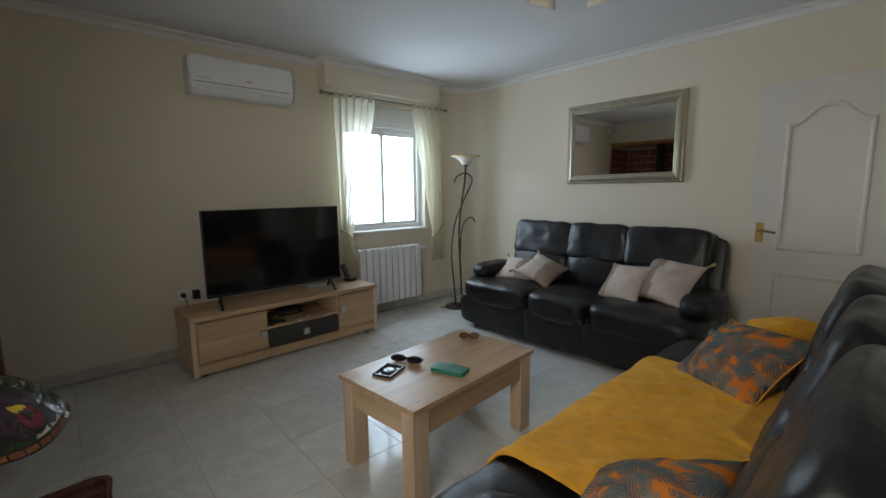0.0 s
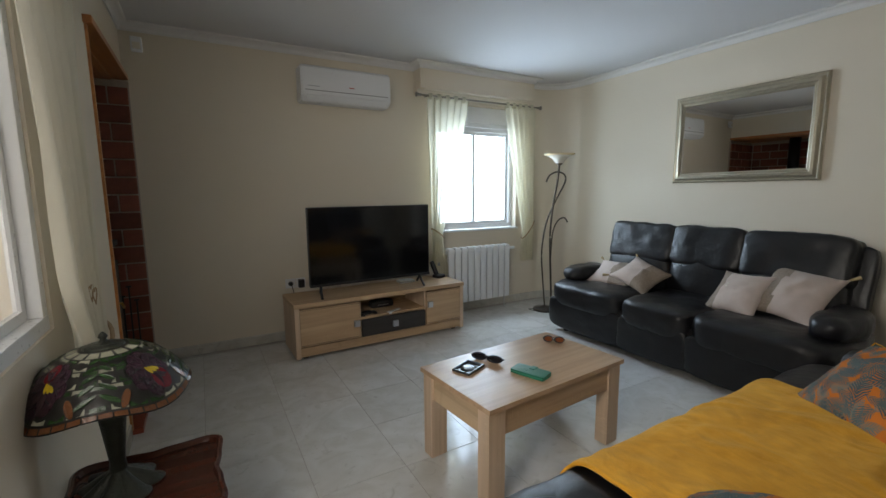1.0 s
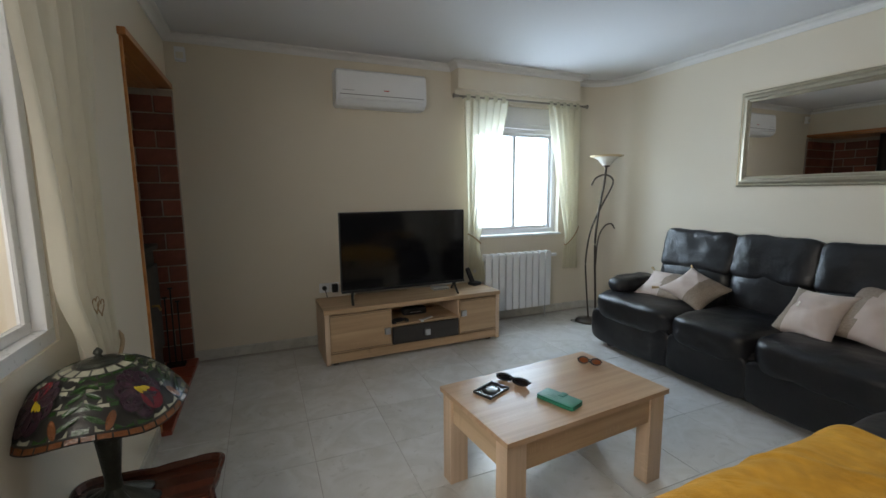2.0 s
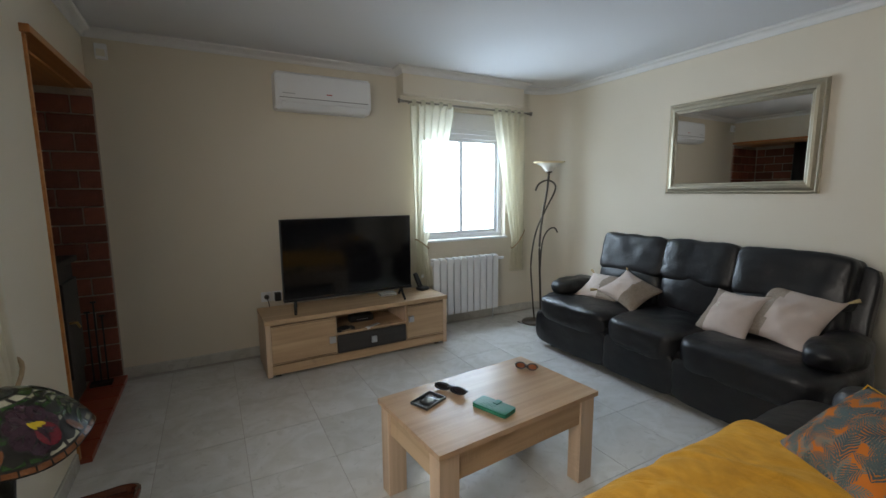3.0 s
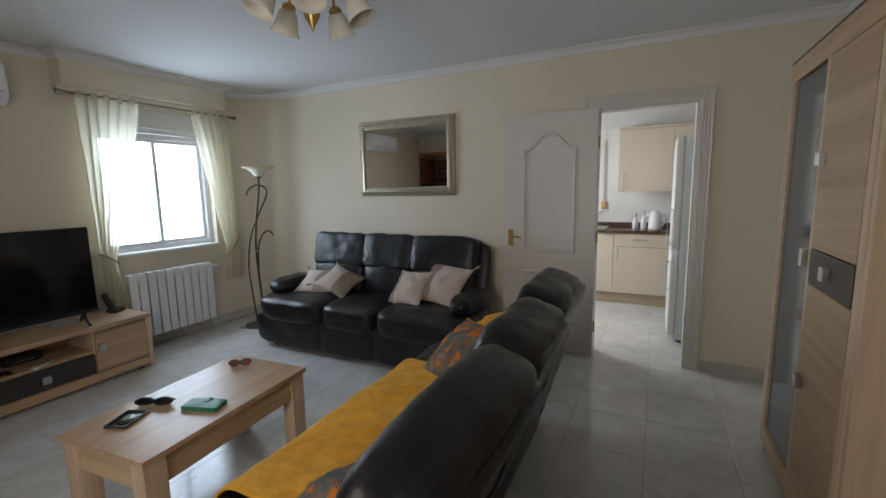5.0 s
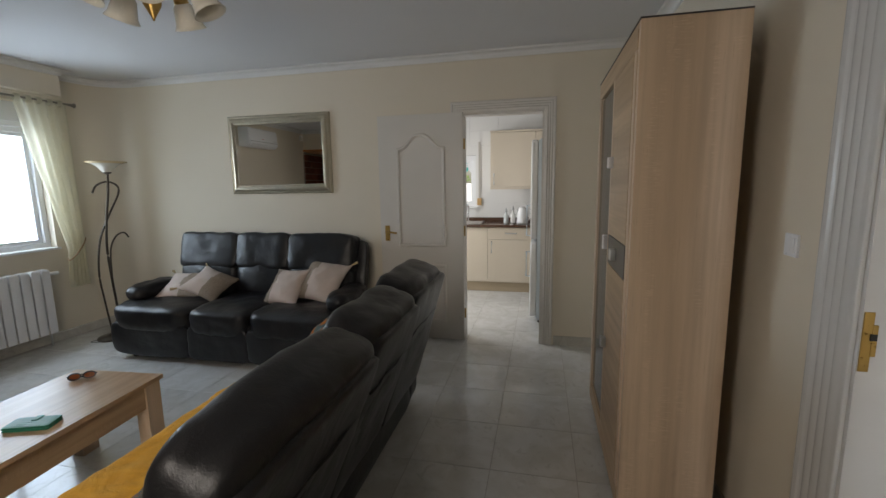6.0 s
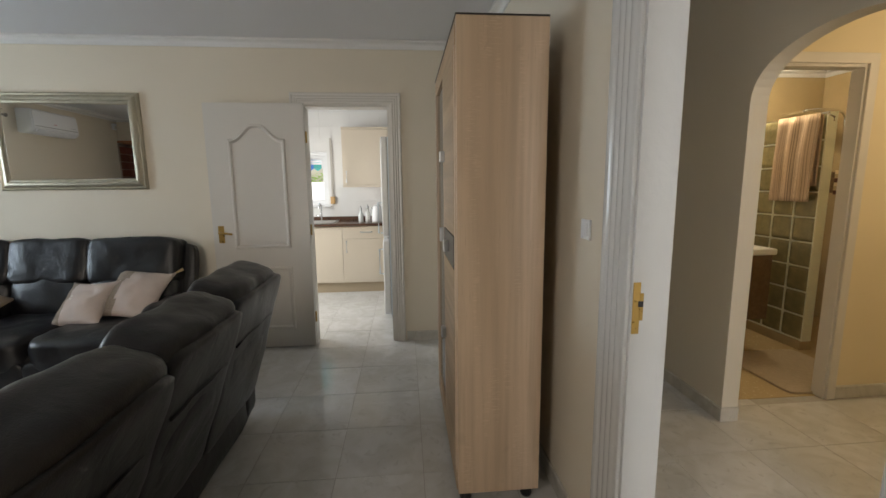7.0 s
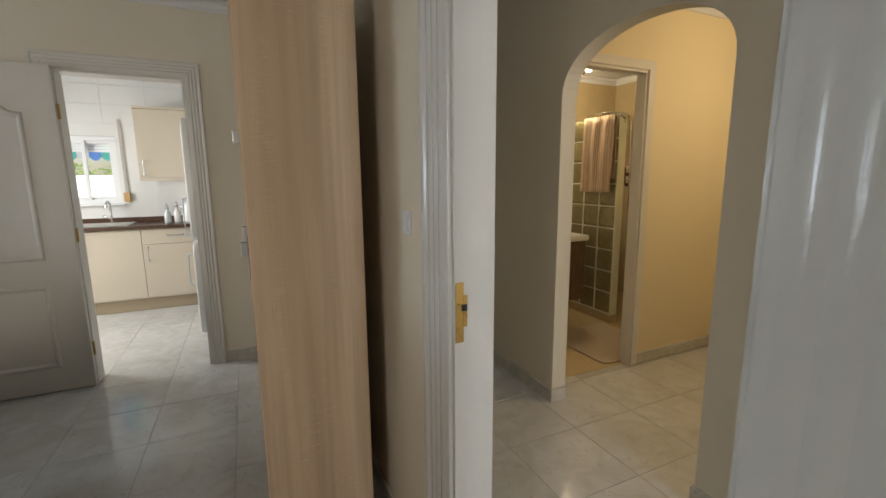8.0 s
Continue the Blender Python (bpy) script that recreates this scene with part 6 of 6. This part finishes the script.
part("strap", B(-0.004, 0.0, -0.012, 0.012, 1.20, 2.00), plain("grey_webbing", (0.50, 0.47, 0.43), 0.8, var=0.1, scale=40), sp)
part("winder", B(-0.02, 0.012, -0.03, 0.03, 1.12, 1.22, 0.006), plain("tan_plastic", (0.55, 0.34, 0.14), 0.4), sp)
structure("trim_kitchen_window", B(6.80, 6.89, 0.27, 0.93, 1.082, 1.099, 0.003), PVC, "white kitchen window sill", "sill")
bm = bmesh.new()
for k in range(5):
    box(bm, 6.985, 7.0, 0.302, 0.898, 1.66 + 0.03 * k, 1.686 + 0.03 * k, 0.003)
structure("trim_kitchen_shutter", bm, PVC, "grey-white shutter slats at the top of the kitchen window", "shutter")
ksp = thing("ceiling_spot", pose(6.1, 0.75, 2.549), "brushed steel ceiling spotlight bar", "ceiling light")
part("bar", B(-0.02, 0.02, -0.25, 0.25, -0.03, 0.0, 0.004), STEEL, ksp)
for dy in (-0.2, 0.2):
    bm = bmesh.new()
    lathe(bm, [(0.02, 0.0), (0.03, -0.05), (0.035, -0.08)], 16, (0, dy, -0.03), Matrix.Rotation(radians(20), 4, "Y"))
    part("lamp_head", bm, STEEL, ksp, smooth=True)

# the yard behind the kitchen window
structure("ground", B(7.06, 30, -20, 20, -0.3, -0.1), plain("pale_paving", (0.55, 0.53, 0.49), 0.9), "pale sunlit paving outside", "ground")
structure("ground_west", B(-30, -1.4, -20, 20, -0.3, -0.1), plain("pale_paving_west", (0.55, 0.53, 0.49), 0.9), "pale sunlit paving outside", "ground")
structure("ground_north", B(-1.4, 7.06, 4.2, 30, -0.3, -0.1), plain("pale_paving_north", (0.55, 0.53, 0.49), 0.9), "pale sunlit paving outside", "ground")
aw = thing("awning", pose(7.9, 0.0, 0.0), "blue, white and green striped awning with a scalloped edge", "awning")
COLS = [sheer("awning_" + n, c, 0.0) for n, c in (("blue", (0.10, 0.32, 0.85)), ("white", (0.85, 0.86, 0.85)), ("teal", (0.08, 0.60, 0.55)))]
for k in range(16):
    y0 = -0.4 + 0.13 * k
    bm = bmesh.new()
    pts = [(-0.5, 2.35), (0.35, 1.80), (0.36, 1.66)]
    n = 8
    va = [[bm.verts.new((x, y0 + 0.13 * i / n, z - (0.045 * math.sin(math.pi * i / n) if q == 2 else 0))) for i in range(n + 1)] for q, (x, z) in enumerate(pts)]
    for a, b in zip(va, va[1:]):
        for i in range(n):
            bm.faces.new((a[i], a[i + 1], b[i + 1], b[i]))
    part("stripe", bm, COLS[k % 3], aw)
for y0 in (-0.38, 1.66):
    bm = bmesh.new()
    tube(bm, [(0.36, y0, -0.1), (0.36, y0, 1.80)], 0.02, 8)
    part("post", bm, STEEL, aw)
bm = bmesh.new()
rng = random.Random(8)
for k in range(3200):
    c = Vector((10.3 + rng.uniform(-0.25, 0.25), rng.uniform(-0.8, 2.6), 0))
    c.z = rng.uniform(-0.1, 1.62) + 0.12 * noise.noise((c.y * 2, 0, 0))
    q = Euler((rng.uniform(-1, 1), rng.uniform(-1, 1), rng.uniform(0, 6))).to_matrix()
    bm.faces.new([bm.verts.new(c + q @ Vector(p)) for p in ((-0.05, 0, 0), (0, -0.025, 0.008), (0.05, 0, 0), (0, 0.025, 0.008))])
hedge = new("hedge", mesh_of("hedge", bm, sheer("hedge_leaf", (0.34, 0.52, 0.14), 0.0)))
tagged(hedge, "sunlit green hedge behind the kitchen window", "hedge", kind="stuff")
# emission stands in for sunlight on the white below the hedge
structure("backdrop_yard", B(9.8, 9.95, -8, 10, -0.1, 1.44), glow("glowing_yard_white", (0.9, 0.9, 0.88), 1.1), "low white backdrop that glows in place of a sunlit yard", "garden wall")

# ---- bathroom ----
structure("floor_bathroom", B(3.2, 4.9, -4.9, -2.65, -0.004, 0.001), plain("sand_bath_floor", (0.52, 0.40, 0.23), 0.25, var=0.08, scale=3), "sand-coloured bathroom floor tiles", "floor")
GBLOCK = plain("glass_block_glass", (0.33, 0.29, 0.15), 0.06, var=0.35, scale=14, fine=30, relief=0.6)
gw = thing("glass_block_wall", pose(3.89, -3.97, 0.0), "shower screen wall of glass blocks with pale joints", "shower screen")
part("kerb", B(0.0, 0.82, -0.05, 0.05, 0.0, 0.075, 0.006), BATHTILE, gw)
bm = bmesh.new()
for k in range(10):
    box(bm, 0.0, 0.81, -0.0405, 0.0405, 0.076 + 0.2 * k, 0.085 + 0.2 * k)
for k in range(5):
    box(bm, 0.2 * k, 0.2 * k + 0.011, -0.040, 0.040, 0.085, 1.875)
part("joint_grid", bm, plain("pale_block_joint", (0.80, 0.81, 0.66), 0.3), gw)
block = bmesh.new()
puff(block, 0.0, 0.188, -0.038, 0.038, 0.0, 0.188, 16, 6, 0.0015, 1.0)
block_mesh = mesh_of("glass_block", block, GBLOCK, True)
for i in range(4):
    for j in range(9):
        o = new("glass_block", block_mesh)
        o.parent = gw
        o.location = (0.011 + 0.2 * i, 0.0, 0.086 + 0.2 * j)
tr_ = thing("towel_rail", pose(3.86, -3.90, 1.872), "chrome rail along the glass block wall", "towel rail")
bm = bmesh.new()
tube(bm, [(0.0, 0.0, 0.0), (0.62, 0.0, 0.0)], 0.009, 10)
part("bar", bm, CHROME, tr_, smooth=True)
for x_ in (0.02, 0.60):
    bm = bmesh.new()
    tube(bm, [(x_, 0.0, 0.0), (x_, -0.07, -0.03), (x_, -0.07, -0.06)], 0.007, 8)
    part("bracket", bm, CHROME, tr_, smooth=True)
def towel_cloth():
    m, nt, b = base_material("striped_towel", 0.95, 0, 0.1)
    tc, sx, md = nt.nodes.new("ShaderNodeTexCoord"), nt.nodes.new("ShaderNodeSeparateXYZ"), nt.nodes.new("ShaderNodeMath")
    nt.links.new(tc.outputs["Object"], sx.inputs[0])
    md.operation = "MULTIPLY"
    md.inputs[1].default_value = 44.0
    nt.links.new(sx.outputs[0], md.inputs[0])
    wv = nt.nodes.new("ShaderNodeTexNoise")
    wv.noise_dimensions = "1D"
    wv.inputs["Detail"].default_value = 1.0
    nt.links.new(md.outputs[0], wv.inputs["W"])
    c = mixed(nt, ramp(nt, wv.outputs[0], 0.36, 0.43), (0.13, 0.095, 0.075), (0.60, 0.45, 0.32))
    nt.links.new(c, b.inputs["Base Color"])
    fine = noise_node(nt, 300, 2)
    bump(nt, b, fine.outputs[0], 0.5, 0.004)
    return m


bm = bmesh.new()
rows = []
for q in range(31):
    d = -0.55 + 1.22 * q / 30
    row = []
    for i in range(25):
        x = 0.05 + 0.37 * i / 24
        f = 0.012 * math.sin(9 * x * 6 + 2 * noise.noise((x * 4, d * 2, 3)))
        if d < -0.02:
            y, z = -0.014 - abs(f) * 0.3, d
        elif d < 0.02:
            a = (d + 0.02) / 0.04 * math.pi
            y, z = -0.014 * math.cos(a), 0.014 * math.sin(a)
        else:
            y, z = 0.016 + f + 0.02 * min(1, d * 3), -d
        row.append(Vector((x, y, z)))
    rows.append(row)
sheet(bm, rows, 0.005)
tw = new("towel", mesh_of("towel", bm, towel_cloth(), True))
tw.matrix_world = pose(3.86, -3.90, 1.877)
tagged(tw, "beige and brown striped towel hung over the rail", "towel")
shw = thing("shower_pipe", pose(4.60, -4.88, -0.10), "chrome shower arm with a square rain head", "shower")
bm = bmesh.new()
tube(bm, spline([(0.0, 0.0, 1.1), (0.0, 0.03, 1.9), (0.0, 0.06, 2.08), (0.0, 0.2, 2.12), (0.0, 0.45, 2.11)]), 0.012, 8)
part("riser", bm, CHROME, shw, smooth=True)
part("rain_head", B(-0.11, 0.11, 0.36, 0.58, 2.075, 2.09, 0.004), CHROME, shw)
van = thing("vanity_unit", pose(3.87, -3.62, 0.0), "brown wood vanity with a white basin top", "vanity")
part("cabinet", B(0.02, 0.80, 0.02, 0.46, 0.28, 0.80, 0.003), wood("grey_brown_veneer", (0.17, 0.11, 0.065), (0.11, 0.07, 0.04), 0), van)
part("basin_top", B(0.0, 0.82, 0.0, 0.48, 0.80, 0.85, 0.012), PVC, van)
# added black block, standing for the shaded gap under the hung cabinet
part("plinth", B(0.16, 0.78, 0.08, 0.34, 0.001, 0.28), BLACK, van)
rug = thing("bath_mat", pose(3.52, -3.50, 0.001, 0, 0, 0), "beige rectangular bath mat with a stitched border", "mat")
bm = bmesh.new()
puff(bm, -0.30, 0.38, -0.36, 0.30, 0.0, 0.016, 16, 10, 0.002)
part("mat_body", bm, plain("beige_mat_pile", (0.50, 0.40, 0.28), 0.95, var=0.15, scale=40, fine=300, relief=0.6), rug, smooth=True)
sb = thing("ceiling_spot", pose(4.36, -3.98, 2.429), "chrome ceiling spotlight, switched on", "ceiling light")
bm = bmesh.new()
lathe(bm, [(0.05, 0.0), (0.05, -0.02), (0.01, -0.025), (0.01, -0.06)], 18)
part("mount", bm, CHROME, sb, smooth=True)
for a in (0.3, 2.4):
    m_ = Matrix.Translation((0.06 * math.cos(a), 0.06 * math.sin(a), -0.07)) @ Matrix.Rotation(a, 4, "Z") @ Matrix.Rotation(radians(-35), 4, "Y")
    bm = bmesh.new()
    lathe(bm, [(0.015, 0.04), (0.03, 0.02), (0.034, -0.04)], 16, m=m_)
    hdp = part("lamp_head", bm, CHROME, sb, smooth=True)
    bm = bmesh.new()
    lathe(bm, [(0.027, -0.0405), (0.027, -0.043)], 14, m=m_)
    part("bulb", bm, glow("lit_bulb", (1.0, 0.86, 0.6), 9.0), hdp)
pnl = thing("mosaic_panel", pose(4.56, -4.897, 1.35), "brown and beige mosaic panel set in the shower wall", "mosaic")
for i in range(6):
    for j in range(6):
        part("mosaic_tile", B(-0.115 + 0.039 * i, -0.078 + 0.039 * i, -0.003, 0.004 + 0.001 * ((i * 3 + j) % 3), -0.115 + 0.039 * j, -0.078 + 0.039 * j), (BATHTILE, MAHOGANY, TRANSLAMP)[(i * 5 + j * 3 + i * j) % 3], pnl)
bm = bmesh.new()
sweep(bm, cornice(2.43, 0.06, 0.055), [(3.15, -4.9), (4.9, -4.9), (4.9, -2.65)])
structure("ceiling_bathroom", B(3.15, 4.9, -4.9, -2.65, 2.43, 2.50), CEIL, "white bathroom ceiling", "ceiling")
structure("trim_bath_cornice", bm, CEIL, "white bathroom cornice", "cornice")
bm = bmesh.new()
sweep(bm, cornice(H), [(3.16, -5.3), (3.16, YA - 0.1)])
sweep(bm, cornice(2.55), [(6.85, -1.5), (6.85, 1.55)])
structure("trim_passage_cornice", bm, CEIL, "white plaster cornice", "cornice")
structure("trim_mosaic", B(3.2, 4.88, -4.897, -4.894, 1.25, 1.45), plain("brown_mosaic", (0.16, 0.10, 0.05), 0.2, var=0.7, scale=55, fine=120), "brown mosaic tile band", "tiles")

# ---- floor tiles, bricks and other repeated pieces ----
floor = structure("floor", B(-1.3, 7.0, -5.4, 4.1, -0.12, -0.0022), GROUT, "pale marble-look floor tiles with grey joints", "floor")
TS, GX, GY = 0.418, 0.620, -0.385
tile_bm = B(-TS / 2 + 0.0012, TS / 2 - 0.0012, -TS / 2 + 0.0012, TS / 2 - 0.0012, -0.006, 0.0)
bmesh.ops.bevel(tile_bm, geom=[e for e in tile_bm.edges if e.verts[0].co.z > -0.001 and e.verts[1].co.z > -0.001], offset=0.0008, segments=1, affect="EDGES")
tile_mesh = mesh_of("tile", tile_bm, TILE)


def in_rooms(x, y):
    living = XW - 0.2 < x < XE + 0.25 and YS - 0.2 < y < YN + 0.1
    kitchen = XE < x < 6.4 and -1.5 < y < 1.5
    hall = 0.6 < x < 4.6 and -2.75 < y < YS
    passage = 1.8 < x < 3.2 and -5.3 < y < YA
    return living or kitchen or hall or passage


for i in range(-2, 16):
    for j in range(-12, 11):
        x, y = GX + (i + 0.5) * TS, GY + (j + 0.5) * TS
        if in_rooms(x, y):
            t = new("tile", tile_mesh)
            t.parent = floor
            t.location = (x, y, random.uniform(-0.0004, 0.0004))
            t.rotation_euler = (0, 0, math.pi / 2 * random.randrange(4))

# bricks of the fireplace lining
BW, BH, BD = 0.252, 0.116, 0.022
brick_bm = B(-BW / 2, BW / 2, -BD / 2, BD / 2, -BH / 2, BH / 2)
bmesh.ops.bevel(brick_bm, geom=brick_bm.edges[:], offset=0.004, segments=1, affect="EDGES")
brick_mesh = mesh_of("brick", brick_bm, BRICK)
half_bm = B(-BW / 4 + 0.005, BW / 4 - 0.005, -BD / 2, BD / 2, -BH / 2, BH / 2)
bmesh.ops.bevel(half_bm, geom=half_bm.edges[:], offset=0.004, segments=1, affect="EDGES")
half_mesh = mesh_of("brick", half_bm, BRICK)


def brick_course(parent, length, place):
    for j in range(16):
        z = 0.034 + 0.062 + j * 0.1265
        u = 0.0
        k = 0
        while u < length - 0.05:
            half = (k == 0 and j % 2 == 1) or (length - u < 0.2)
            w = 0.126 if half else 0.262
            o = new("brick", half_mesh if half else brick_mesh)
            o.parent = parent
            o.matrix_world = place(u + w / 2, z) @ pose(0, random.uniform(-0.002, 0.003), 0, 0, random.uniform(-0.4, 0.4), 0)
            u += w
            k += 1


brick_course(fp_side, 0.745, lambda u, z: pose(XW + 0.032 - u, YN - 0.024, z))
brick_course(wall_fp, 1.13, lambda u, z: pose(-0.456, YN - 0.045 - u, z, 0, 0, 90))

# white wall tiles behind the kitchen worktop, joints recessed
bm = bmesh.new()
for i in range(-3, 4):
    for j in range(12):
        y0, z0 = -0.02 + 0.40 * i, 0.95 + 0.2 * j
        if z0 > 2.4 or (y0 + 0.4 > 0.28 and y0 < 0.92 and 1.05 < z0 + 0.2 and z0 < 1.82):
            continue
        box(bm, 6.842, 6.8495, y0 + 0.0015, y0 + 0.3985, z0 + 0.0015, z0 + 0.1985)
kt_tiles = structure("trim_kitchen_tiles", bm, WHITETILE, "glossy white rectangular wall tiles", "tiles")
